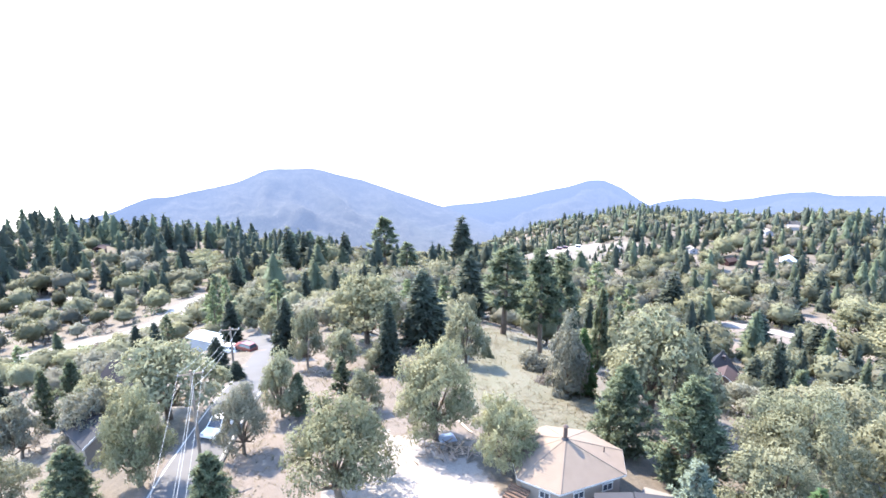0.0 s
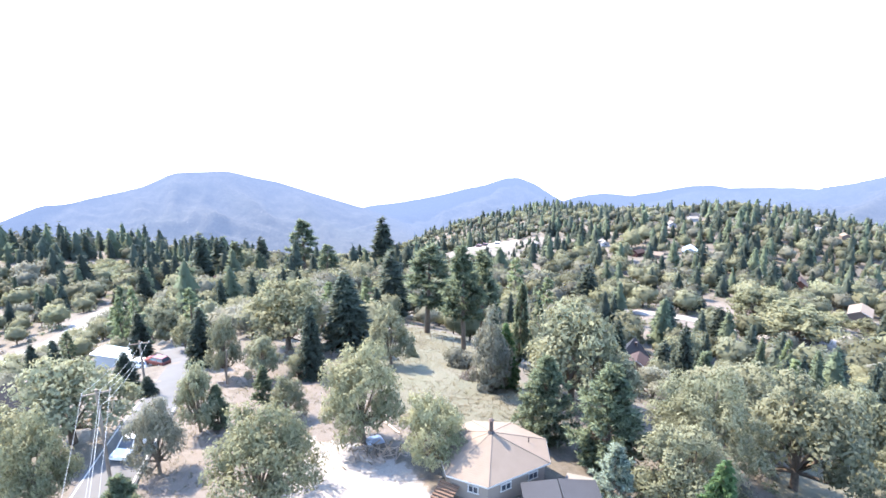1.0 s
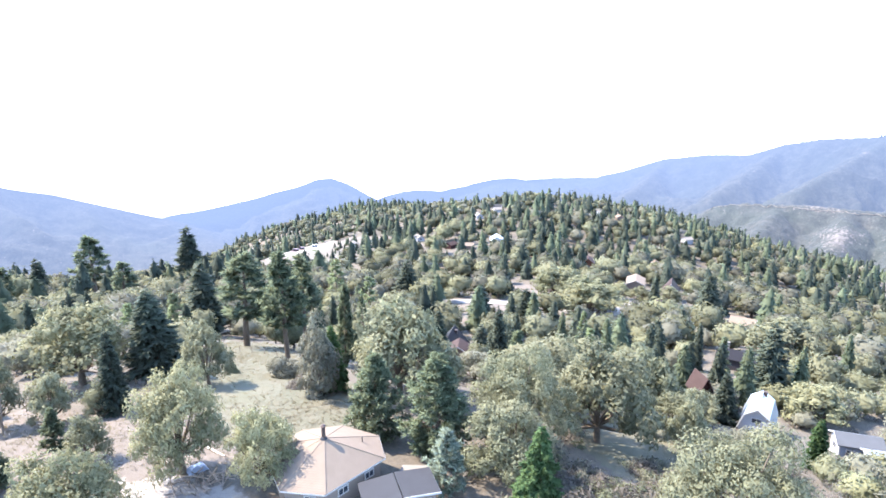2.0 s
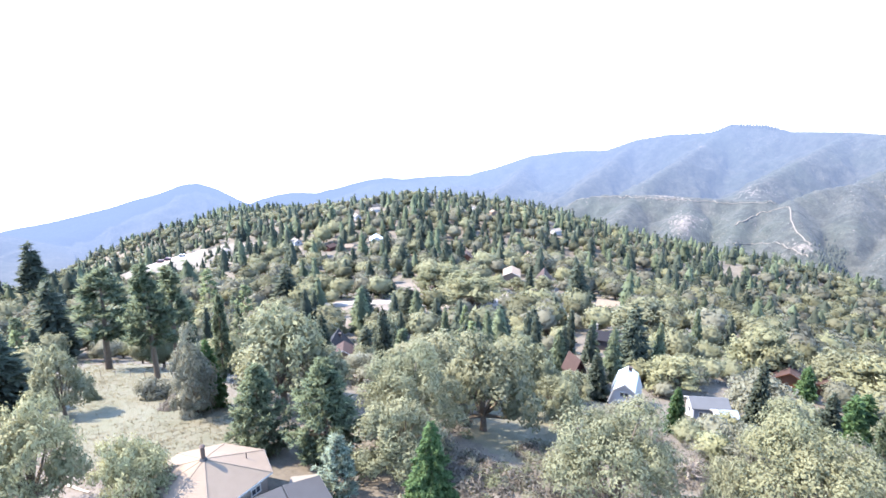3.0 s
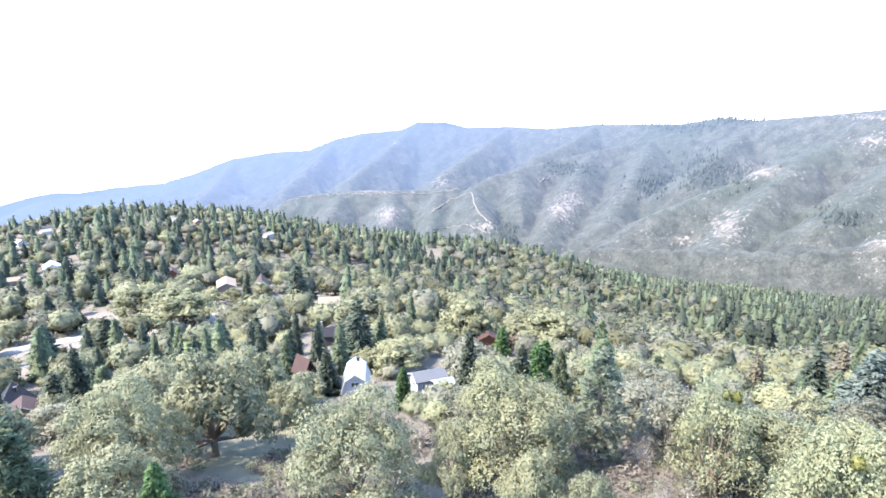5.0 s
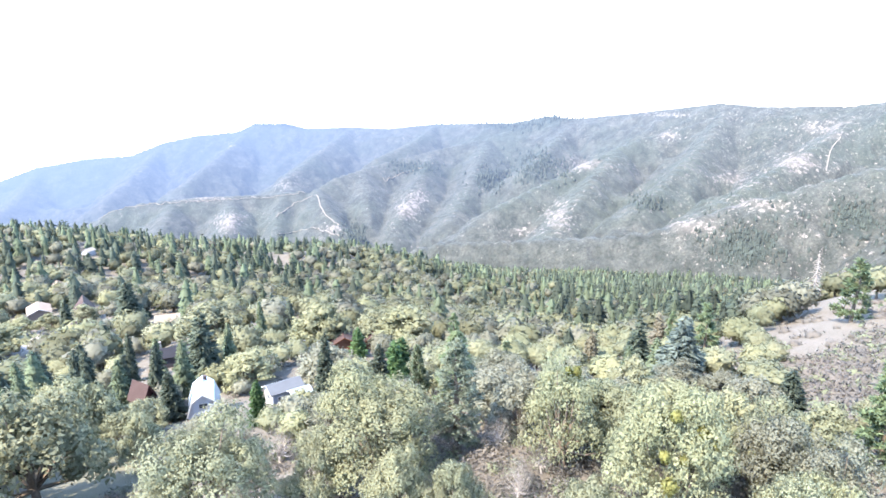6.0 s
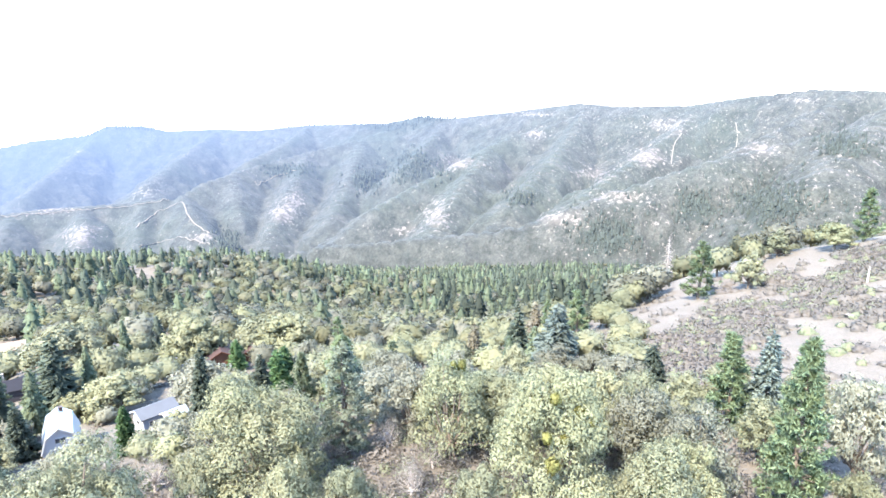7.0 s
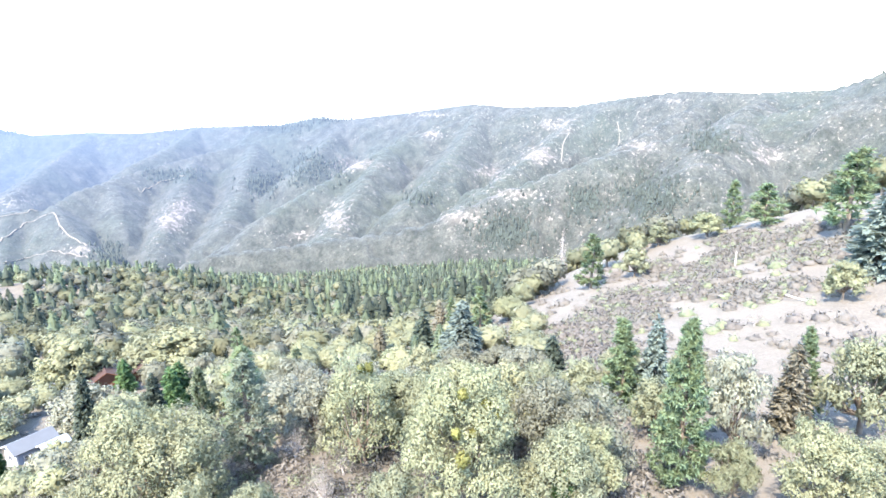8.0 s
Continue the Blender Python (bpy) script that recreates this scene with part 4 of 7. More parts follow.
def spire_arrays(seed, tiers, seg, fuzz, size, h=18.0, w=8.0, full=0.68):
    """A conifer seen from afar: tiers of drooping boughs with ragged rims, and needle sprays between."""
    g = np.random.RandomState(seed)
    low, tris, norm, pts, out = 0.05, [], [], [], []
    for i in range(tiers):
        f = (i + 0.3 * g.rand()) / tiers
        z = h * (low + (1 - low) * f)
        reach = w * 0.5 * (1 - f) ** full * g.uniform(0.72, 1.2) + 0.1
        top = min(h, z + h * (1.9 / tiers) + 0.25 * reach)
        a = np.arange(seg + 1) / seg * 6.283 + g.rand() * 6.28
        r = reach * np.where(np.arange(seg + 1) % 2 == 0, g.uniform(0.7, 1.35, seg + 1), g.uniform(0.3, 0.8, seg + 1))
        r[-1] = r[0]
        rim = np.column_stack([r * np.cos(a), r * np.sin(a), z - 0.22 * r + g.normal(0, 0.1, seg + 1) * reach * 0.4])
        rim[-1] = rim[0]
        way = np.column_stack([np.cos(a), np.sin(a), np.full(seg + 1, 0.5)])
        for j in range(seg):
            tris.append([rim[j], rim[j + 1], (0, 0, top)])
            mid = (way[j] + way[j + 1]) / 2
            norm.append([way[j], way[j + 1], mid + np.array([0, 0, 0.3])])
        k = max(2, int(fuzz * reach / (w * 0.5 * tiers * 0.56)))
        b = g.rand(k) * 6.283
        rr = reach * np.sqrt(g.rand(k)) * 0.9
        pts.append(np.column_stack([rr * np.cos(b), rr * np.sin(b), z - 0.2 * rr + (1 - rr / reach) * h * 1.2 / tiers]))
        out.append(np.column_stack([np.cos(b), np.sin(b), g.normal(-0.1, 0.25, k)]))
    v, n = np.array(tris).reshape(-1, 3), np.array(norm).reshape(-1, 3)
    v = np.column_stack([v, n / np.linalg.norm(n, axis=1)[:, None]])
    crown = [(v, np.arange(len(v)).reshape(-1, 3)), needles(np.concatenate(pts), np.concatenate(out), size, g, 0.32)]
    return tube([(0, 0, -0.8), (0, 0, h * 0.5), (0, 0, h * 0.99)], [h * 0.02, h * 0.012, 0.03], 5), join(crown)


PROTO = {}


def proto(kind, name, arrays, leaf, bark, label, nominal):
    """Keeps one shaped tree as shared meshes: trunk and crown, with its nominal height and width."""
    wood, crown = arrays
    PROTO.setdefault(kind, []).append((name, mesh_np("trunk", *wood, bark, smooth=True), mesh_np("crown", *crown, leaf, smooth=True) if crown is not None else None, label, nominal))


KINDS = {
    "oak": ("oak_tree", OAK_LEAF, "broad green oak with spreading limbs on the dry slope", (10.0, 11.0), lambda s, n, z: oak_arrays(s, n, z, 24)),
    "oak_yellow": ("oak_tree", OAK_YELLOW, "full yellow-green oak with a rounded crown", (10.0, 11.0), lambda s, n, z: oak_arrays(s + 3, n, z, 26)),
    "oak_grey": ("oak_tree", OAK_GREY, "grey-green oak with an open, thinning crown", (10.0, 11.0), lambda s, n, z: oak_arrays(s + 6, n, z, 22, gap=0.1)),
    "oak_open": ("oak_tree", OAK_YELLOW, "tall open oak with bare limbs showing through", (10.0, 11.0), lambda s, n, z: oak_arrays(s + 9, int(n * 0.5), z, 26, gap=0.36)),
    "fir": ("fir_tree", FIR_NEEDLE, "dark green pointed fir among the oaks", (18.0, 6.0), lambda s, n, z: fir_arrays(s + 12, int(n * 0.75), z * 1.75)),
    "fir_blue": ("fir_tree", FIR_BLUE, "grey-blue fir with drooping boughs", (18.0, 7.0), lambda s, n, z: fir_arrays(s + 15, int(n * 0.75), z * 1.75, w=7.0)),
    "cedar": ("cedar_tree", GREEN_BRIGHT, "bright green young cedar, dense to the ground", (14.0, 6.5), lambda s, n, z: fir_arrays(s + 18, n, z * 1.35, 14.0, 6.5, 0.03, 0.15, 0.75)),
    "pine": ("pine_tree", PINE_NEEDLE, "tall dark pine with a long bare trunk", (20.0, 8.0), lambda s, n, z: pine_arrays(s + 21, n, z * 1.45, tuft=18)),
    "pine_full": ("pine_tree", PINE_NEEDLE, "dense young pine branched down to the ground", (11.0, 8.0), lambda s, n, z: pine_arrays(s + 24, n, z * 1.3, 11.0, 8.0, 0.05, 0.62, 20)),
    "pine_light": ("pine_tree", PINE_LIGHT, "light green full pine in sun", (16.0, 8.0), lambda s, n, z: pine_arrays(s + 27, n, z * 1.4, 16.0, 8.0, 0.08, 0.7, 20)),
    "pine_blue": ("pine_tree", PINE_BLUE, "small grey-blue pine beside the house", (8.0, 6.0), lambda s, n, z: pine_arrays(s + 30, n // 2, z * 1.1, 8.0, 6.0, 0.05, 0.6, 20)),
    "pine_grey": ("pine_tree", PINE_GREY, "airy grey-green pine with its trunk showing", (20.0, 8.0), lambda s, n, z: pine_arrays(s + 42, int(n * 0.6), z * 1.4, 20.0, 8.0, 0.15, 0.6, 16)),
    "rusty": ("pine_tree", RUSTY, "dying pine with rust-brown needles", (16.0, 6.0), lambda s, n, z: fir_arrays(s + 33, int(n * 0.6), z * 1.7, 16.0, 6.0, 0.1)),
    "bare_shrub": ("dead_shrub", BRUSH, "bare silver-grey dead shrub with tangled twigs", (10.0, 11.0), lambda s, n, z: oak_arrays(s + 39, 2400, 0.22, 90, gap=0.3, limb=0.22)),
    "snag": ("dead_tree", BARK_PALE, "bare grey dead conifer with drooping branches", (16.0, 4.5), lambda s, n, z: fir_arrays(s + 36, 2200, 0.6, 16.0, 4.5, 0.2, 0.55, bare=True)),
}


def tree_shape(kind, distance, wide, g):
    """A shaped tree of the kind, finer the nearer it stands to the yard; shapes are shared."""
    if kind in PROTO:
        return PROTO[kind][g.randint(len(PROTO[kind]))]
    grade = 3 if wide > 11.5 and distance < 72 else 0 if distance < 68 else 1 if distance < 115 else 2
    n, size = ((19000, 0.25), (9000, 0.38), (3800, 0.5), (30000, 0.19))[grade]
    shape = g.randint(3 if grade else 4)
    key = (kind, grade, shape)
    if key not in PROTO:
        name, leaf, label, nominal, make = KINDS[kind]
        proto(key, name, make(shape * 40 + 1, n, size), leaf, BARK_GREY if kind == "snag" else BARK_PALE if kind == "bare_shrub" else BARK, label, nominal)
    return PROTO[key][0]


PLANTED = []
MARKED = []


def plant(kind, x, y, tall, wide, g, sink=0.15):
    name, trunk, crown, label, (h, w) = tree_shape(kind, math.hypot(x, y), wide, g)
    z = float(height(x, y)[0]) - sink
    tree = new(name)
    tree.matrix_basis = pose(x, y, z, g.normal(0, 1.5), g.normal(0, 1.5), g.rand() * 360) @ Matrix.Diagonal((wide / w, wide / w, tall / h, 1))
    tagged(tree, label, "tree", "trees on the slope")
    for n, me in (("trunk", trunk), ("crown", crown)):
        if me:
            ob = new(n, me)
            ob.parent = tree
    PLANTED.append((x, y, wide / 2, tall))
    return tree


# trees that stand out: x, y, height, crown width
TREES = {}
TREES['bare_shrub'] = [(52.5, 1, 5.9, 4.3), (64, 3.9, 4.6, 5.7), (62.9, 9.4, 4.5, 5.7), (58.3, -1.5, 4.2, 4), (62.8, 31.6, 5.5, 6.6), (52.2, -47.8, 4.2, 4), (91.9, -81.8, 3.3, 4.3)]
TREES['cedar'] = [(20.6, 79.0, 10.3, 4.4), (29.6, 40.2, 10.3, 5.8), (80.8, 43.8, 8.2, 3.9), (121.7, 30, 9.4, 7), (44, -20.8, 7.7, 3.9), (117.8, 30.1, 9.2, 5.7), (145, 47.4, 8.6, 5.5)]
TREES['fir'] = [(7.9, 169.2, 21.3, 11.6), (-3, 98.9, 14.2, 9.3), (-8.1, 82.1, 11.7, 4.1), (-26.8, 92.1, 10.4, 4.9), (-39.8, 103.8, 8.8, 4.2), (-34.7, 83.3, 5.7, 4.2), (-30.3, 79.2, 3, 3), (-88.2, 328.5, 27.4, 13.6), (-82.9, 345.3, 23.9, 12.3), (12.7, 385.6, 36.4, 19.7), (-66.7, 389.7, 24.9, 11.5), (-92.5, 252.9, 15.7, 7), (-62.8, 179.7, 7.6, 6.2), (115.4, 75.4, 17.8, 8.8), (87.7, 64.4, 9.6, 5.4)]
TREES['fir'] += [(96.9, 239.1, 20.3, 13.3), (111.8, 196.5, 14.8, 10.3), (118.2, 124.2, 14, 9.7), (127.7, 187.4, 13.8, 10), (204.4, 163.8, 19.7, 12.5), (70.8, 123.3, 11.6, 7.2), (86.8, -38, 9.3, 5.9), (126.1, -22.3, 13.4, 6.6)]
TREES['fir_blue'] = [(67.8, -44.8, 14.3, 5.9), (99.1, -116.6, 18.5, 13.9), (111.1, -28.1, 14.8, 10.9)]
TREES['oak'] = [(66.9, 56.8, 7.6, 9), (-37.6, 111.3, 7.9, 7.5), (-54.9, 149.5, 9.1, 8.5), (29.1, 74.8, 15.4, 15.3), (-15.3, 82.7, 7.3, 5.9), (3.8, 89.3, 10.3, 7.6), (-19.8, 65.5, 8.9, 5.4), (-10.1, 68.3, 5.3, 5), (-21, 84.4, 9.7, 5.4), (-10.2, 82.1, 4.5, 3.9), (-34.2, 66.3, 10.8, 13.2), (37.5, 55, 12.6, 13.9), (50.7, 55.9, 14.2, 15.1), (70.2, 66.3, 12, 11.7), (44.1, 29.5, 13.8, 15.1), (62, 50.9, 8.5, 5.7)]
TREES['oak'] += [(31.2, 49, 8.6, 11), (69.6, 68.6, 12.4, 12.9), (51.6, 68.7, 11.6, 17.3), (82.9, 133.7, 14.5, 12.8), (162.2, 101.9, 13.8, 22.6), (66.5, -9.4, 9.9, 10.8), (51.6, -62.8, 12.5, 10.5), (157.7, -94.7, 10.6, 9.3), (185.7, -120.2, 9, 8.9), (62.6, -12, 9.7, 9.1), (59.7, -25.5, 10.4, 9.8), (89.4, 13.9, 9.6, 10.8), (44.8, -21.2, 9.6, 9), (165.4, 47, 11.6, 18.7), (45.2, 6.4, 9, 6), (45.3, -5.3, 7.8, 6.5), (50.3, 21.5, 9.5, 6.5)]
TREES['oak_grey'] = [(64.7, 43.7, 7.3, 8.8), (17.7, 76.3, 12.1, 6.4), (-22, 57.8, 8.7, 5.8), (-41.6, 62.2, 8.1, 7.6), (-51.7, 64, 8.2, 6.4), (126, 24.8, 10.5, 9.8), (31.8, 81.5, 13.6, 11.5), (111.6, 44.2, 9.7, 13.7), (56.8, -25, 10.8, 10.4), (52.6, -45.8, 13.6, 7.8), (68.4, 1.5, 9.3, 8), (50.8, -27.1, 10.5, 9.3), (111.4, 43.7, 7.9, 13.7)]
TREES['oak_open'] = [(59.8, -3.8, 12.2, 10.5)]
TREES['oak_yellow'] = [(-10, 49.2, 11.2, 11.1), (-32.2, 103.2, 6, 4.6), (-0.8, 60.5, 12.5, 9.8), (6.2, 53.6, 9, 7.7), (-13.7, 99.2, 12.5, 15.7), (-30.6, 52, 10.6, 7.1), (55.7, 17.3, 13.3, 15.8), (164.5, 193.6, 17.9, 33.2), (172.6, 227.4, 16.2, 25.6), (112, 62.9, 8.8, 12.8), (150.7, 58.6, 13.4, 16.4), (162.4, 37.9, 13.6, 19.9), (48.3, -12.8, 14.9, 12.4), (67.2, -23, 10, 10.7), (40, -45.9, 9.4, 9.6), (91.8, -101.2, 8, 8.6)]
TREES['oak_yellow'] += [(176.3, -132.5, 8.6, 12.1), (64.4, -3.9, 11.2, 9.8), (59.6, -19, 10.9, 8.9), (44.2, -39.2, 6.8, 5.8), (150.7, 61.4, 13.2, 16.5), (45.7, 11.7, 9.7, 6.6), (46.8, -24.5, 9.5, 7.8)]
TREES['pine'] = [(19.2, 108.5, 21.4, 9.3), (24.2, 115, 20.9, 9.9), (14, 128.5, 20.9, 13.6), (-35.7, 351.1, 34.9, 20.8), (-19.3, 301.1, 21.7, 14.4), (-74.5, 349.4, 21.4, 12.4)]
TREES['pine_blue'] = [(23, 46.9, 7.3, 5.5)]
TREES['pine_full'] = [(20.6, 60.3, 10.6, 8.2), (25.9, 54.7, 12.1, 9.9), (-17.7, 65.6, 5.6, 3.3), (-13.9, 73.5, 5, 3.3), (-21, 45.4, 8.1, 5.9), (-35.4, 48.4, 7.2, 6.4)]
TREES['pine_grey'] = [(63.5, 8.7, 14.6, 8)]
TREES['pine_light'] = [(84.8, 12, 12.2, 8.4), (69.3, -41.5, 13.6, 7.6), (47.5, -35.4, 18.5, 7.2), (57.4, -59.7, 12.5, 5), (178.5, -143.3, 17.1, 9.1), (163.7, -143.7, 14, 14.4), (127.7, -138, 22.2, 17.5), (158, -80.6, 16.3, 10.2), (145.1, -42.2, 13.7, 7.7)]
TREES['rusty'] = [(53.8, -54.6, 12.6, 5.4), (158.1, -33.9, 12.3, 6), (131, -13.1, 10.8, 5.5)]
TREES['snag'] = [(205.5, -92, 19, 6)]

# ---- houses stand here: x, y, clear radius ----
GAPS = [(90, 44, 6), (80, 40, 5), (137, 48, 5), (51, 101, 5), (55, 27, 4.5), (73.5, 49.7, 4.5), (77, 38, 5), (84, 41, 5), (121, 46, 8), (128, 42, 8), (133, 52, 7), (125, 52, 6), (117, 40, 5), (61, 42, 5), (82, 55, 5), (60, 118, 6)]
KEEP = [(13.2, 53, 10), (17, 45, 6), (70, 141, 9), (66, 131, 7), (61, 122, 7), (56, 112, 6), (95.5, 62.8, 7), (88, 58, 6), (103, 50.5, 8), (94, 46, 7), (151, 54, 9), (144, 50, 7), (160, 47.5, 5),
        (92, 75.5, 6), (86, 70, 5), (-68.5, 296, 12), (-66, 283, 9), (-40.3, 61.5, 6), (-47.5, 82.5, 5), (-45.5, 108, 8), (-42, 99, 6), (-35, 96, 4), (224, 226, 12), (214, 214, 9), (224, 202, 10), (214, 193, 9),
        (187, 174, 10), (256, 303, 12), (248, 292, 8), (138, 99, 8), (240, 396, 12), (135, 219, 10), (3.5, 205, 9), (3, 192, 7), (-39, 400, 12)]
FAR = [(23.5, 506, 1), (28.4, 456, 0), (26.7, 468, 2), (29.4, 592, 1), (31.3, 646, 3), (22.5, 596, 0), (17, 504, 1), (20.4, 362, 3), (41, 620, 1), (42.8, 612, 0), (54.3, 248, 0), (48.9, 566, 1), (46.3, 450, 0), (-31, 400, 2), (31.2, 624, 1)]
for a, r, c in FAR:
    KEEP += [(*polar(a, r), 4), (*polar(a, r - 9), 2)]
woods = np.random.RandomState(40)
for kind, rows in TREES.items():
    for x, y, tall, wide in rows:
        plant(kind, x, y, tall, wide, woods)

for kind, bearing, out, tall, wide in (("oak_yellow", 45.2, 286, 8, 13), ("oak", 47.8, 288, 9, 14), ("oak_yellow", 43.2, 292, 9, 14), ("oak", 41.2, 283, 8, 12), ("oak_grey", 39.4, 262, 8, 12), ("fir", 46.6, 276, 15, 6), ("oak_yellow", 42.2, 262, 9, 13)):
    plant(kind, *polar(bearing, out), tall, wide, woods)

for s in range(41, 47):
    c = (s - 41) % 3
    proto("oak_mid", "oak_tree", dome_arrays(s, 3, 2400, 0.55, 10.0, 11.0), (OAK_LEAF, OAK_YELLOW, OAK_GREY)[c], BARK, ("green oak in the mixed woods", "yellow-green oak in the mixed woods", "grey-green oak in the mixed woods")[c], (10.0, 11.0))
for s in (44, 45, 46):
    proto("fir_mid", "fir_tree", spire_arrays(s, 15, 15, 1500, 0.85, 18.0, 7.5), FIR_NEEDLE if s < 46 else PINE_NEEDLE, BARK, "dark fir in the mixed woods", (18.0, 7.5))
proto("pine_mid", "pine_tree", pine_arrays(46, 2400, 0.8, 18.0, 7.5, 0.2), PINE_NEEDLE, BARK, "dark pine in the mixed woods", (18.0, 7.5))
proto("pine_mid", "pine_tree", pine_arrays(47, 2400, 0.8, 18.0, 8.0, 0.12), PINE_LIGHT, BARK, "light green pine in the mixed woods", (18.0, 8.0))


for s in range(61, 70):
    c = (s - 61) % 3
    proto(("oak", "oaky", "oakg")[c] + "_far", "oak_tree", dome_arrays(s, 3, 1100, 0.7, 8.6, 10.4), (OAK_LEAF, OAK_YELLOW, OAK_GREY)[c], BARK, ("round green oak on the wooded slope", "round yellow-green oak on the wooded slope", "round grey-green oak on the wooded slope")[c], (8.0, 10.0))
for s in (71, 72, 73):
    proto("fir_far", "fir_tree", spire_arrays(s, 12, 13, 620, 1.15, 18.0, 9.0), (FIR_NEEDLE, PINE_NEEDLE, FIR_NEEDLE)[s - 71], BARK, "dark pointed fir rising from the oak woods", (18.0, 9.0))
proto("pine_far", "pine_tree", pine_arrays(74, 1600, 0.9, 18.0, 10.0, 0.12), PINE_LIGHT, BARK, "light green pine rising from the oak woods", (18.0, 10.0))

for s, (x, y, tall, wide) in enumerate(((81, 37.5, 4.6, 6.5), (75.5, 39, 4.2, 5.5), (87, 38.5, 4.4, 6.0), (124, 45, 4.5, 8.0), (119, 39, 5.0, 8.0), (70, 33, 5.0, 6.5), (121, 62.7, 5.5, 9.0), (129, 63.5, 6.0, 9.0), (148, 87, 6.0, 9.5), (106.5, 61, 3.6, 5.5), (138, 62.5, 5.5, 8.5), (132, 110, 6.0, 9.0), (155, 125, 6.0, 10.0), (157, 118, 5.5, 9.0), (112, 70, 5.5, 8.0), (96, 71, 5.5, 6.5))):
    plant(("oakg_far", "oak_far", "oaky_far")[s % 3], x, y, tall, wide, woods)

# single trees on the middle slopes and the skyline: x, y, height, crown width
MIDDLE = []
MIDDLE.append(('oakg', [(248.5, 370.4, 10.1, 12.7), (277.2, 251.1, 16, 20), (350.4, 429.1, 15.1, 18.9), (305.3, 376.9, 11.7, 14.7), (175.3, 36, 4.8, 6), (-169.7, 313, 13.1, 16.4), (-118.9, 179.1, 5, 6.2)]))
MIDDLE.append(('oak', [(242.9, 345.1, 12.2, 15.2), (190.7, 257, 13.2, 16.5), (234.9, 259.5, 14.2, 17.7), (273.1, 281.2, 13.7, 17.1), (291.8, 288, 9.2, 11.5), (333.9, 396, 12.7, 15.8), (127.3, 108.1, 6.1, 7.6), (158.8, 116.6, 10, 12.4), (140.6, 78.4, 9.4, 11.8), (162.8, 81.3, 8.2, 10.2), (368.8, 103.2, 7.8, 9.8), (110, 242.2, 9.4, 11.7), (116.2, 232.6, 7.4, 9.2), (165.7, 328.6, 10.4, 13), (181.8, 337.1, 8.8, 11.1), (175.3, 302.9, 10.6, 13.2), (174, 371.2, 11.8, 14.7), (172.2, 424.4, 12, 15), (146.4, 411.7, 10.2, 12.8), (151.4, 384.2, 9.5, 11.9), (234.7, 455, 14.4, 18), (240.7, 441.7, 10.8, 13.5)]))
MIDDLE.append(('oak', [(158, 253.8, 7.1, 8.8), (51.6, 208.7, 6.7, 8.4), (-53.4, 303.3, 10.9, 13.6), (-2.3, 284, 13.3, 16.6), (7.9, 322.9, 9.3, 11.6), (-68.1, 247.8, 8.8, 11), (-63, 224.3, 6.4, 8), (-210.6, 344.8, 9.6, 12), (-217.8, 430, 12.1, 12.1), (-109.8, 235.7, 6.6, 8.3), (-110.3, 191.5, 6, 7.5), (-132.4, 202.6, 9.8, 12.3), (-140.5, 200.7, 6.2, 7.8), (-129.3, 215.1, 6.7, 8.4), (-156.6, 211.3, 7.3, 9.1), (-200.5, 322.8, 7.9, 9.8), (-198.4, 262.4, 7.2, 9), (-123.1, 218.7, 6.1, 7.6), (-169.9, 264.1, 7.3, 9.2), (-52.1, 123.5, 4.4, 5.5)]))
MIDDLE.append(('oaky', [(194.1, 243, 13.1, 16.4), (245, 205.8, 10.6, 13.2), (344.8, 345.3, 9.3, 11.7), (118.3, 69.1, 6.1, 7.7), (121.7, 63, 6.6, 8.3), (206.2, 120.9, 11.5, 14.4), (261.4, 110.9, 4.9, 6.1), (231.2, 71.3, 11.6, 14.5), (188.8, 44.6, 13.1, 16.4), (190.2, 403.4, 16, 20), (217, 443.8, 15.6, 19.5), (250.9, 422.1, 11.8, 14.7), (-74, 369.7, 15.9, 19.8), (-105.4, 207.8, 8.8, 10.9), (-99, 250.1, 8, 10), (-77.2, 174.7, 6.8, 8.5), (-80.2, 163.4, 6.9, 8.6), (-66.1, 191.9, 7.5, 9.4)]))
MIDDLE.append(('fir', [(207.3, 263.1, 22.6, 11.3), (234, 307, 17.2, 8.6), (235.9, 286.3, 19.7, 9.9), (253, 341.5, 18.7, 9.4), (115.8, 107.5, 14.1, 7), (149, 128.8, 13, 6.5), (113.1, 118.7, 14.2, 7.1), (124, 175.7, 15.5, 7.8), (115.6, 140.6, 15.2, 7.6), (118.9, 157.1, 14.6, 7.3), (465.3, 532.3, 17.8, 8.2), (475.1, 531.6, 18.8, 7.2), (475, 486.6, 16.2, 8.1), (509.3, 494.7, 17.1, 8.6), (404.3, 554.2, 15, 7.5), (382.8, 536.4, 16.7, 8.4), (176.3, 81, 11.7, 5.9), (366.6, 147, 13.7, 6.8), (216.8, 107.5, 10.5, 5.2), (146.6, 122.4, 7.9, 3.9), (93.8, 203.4, 14.3, 7.2), (103.9, 184.8, 17.8, 8.9)]))
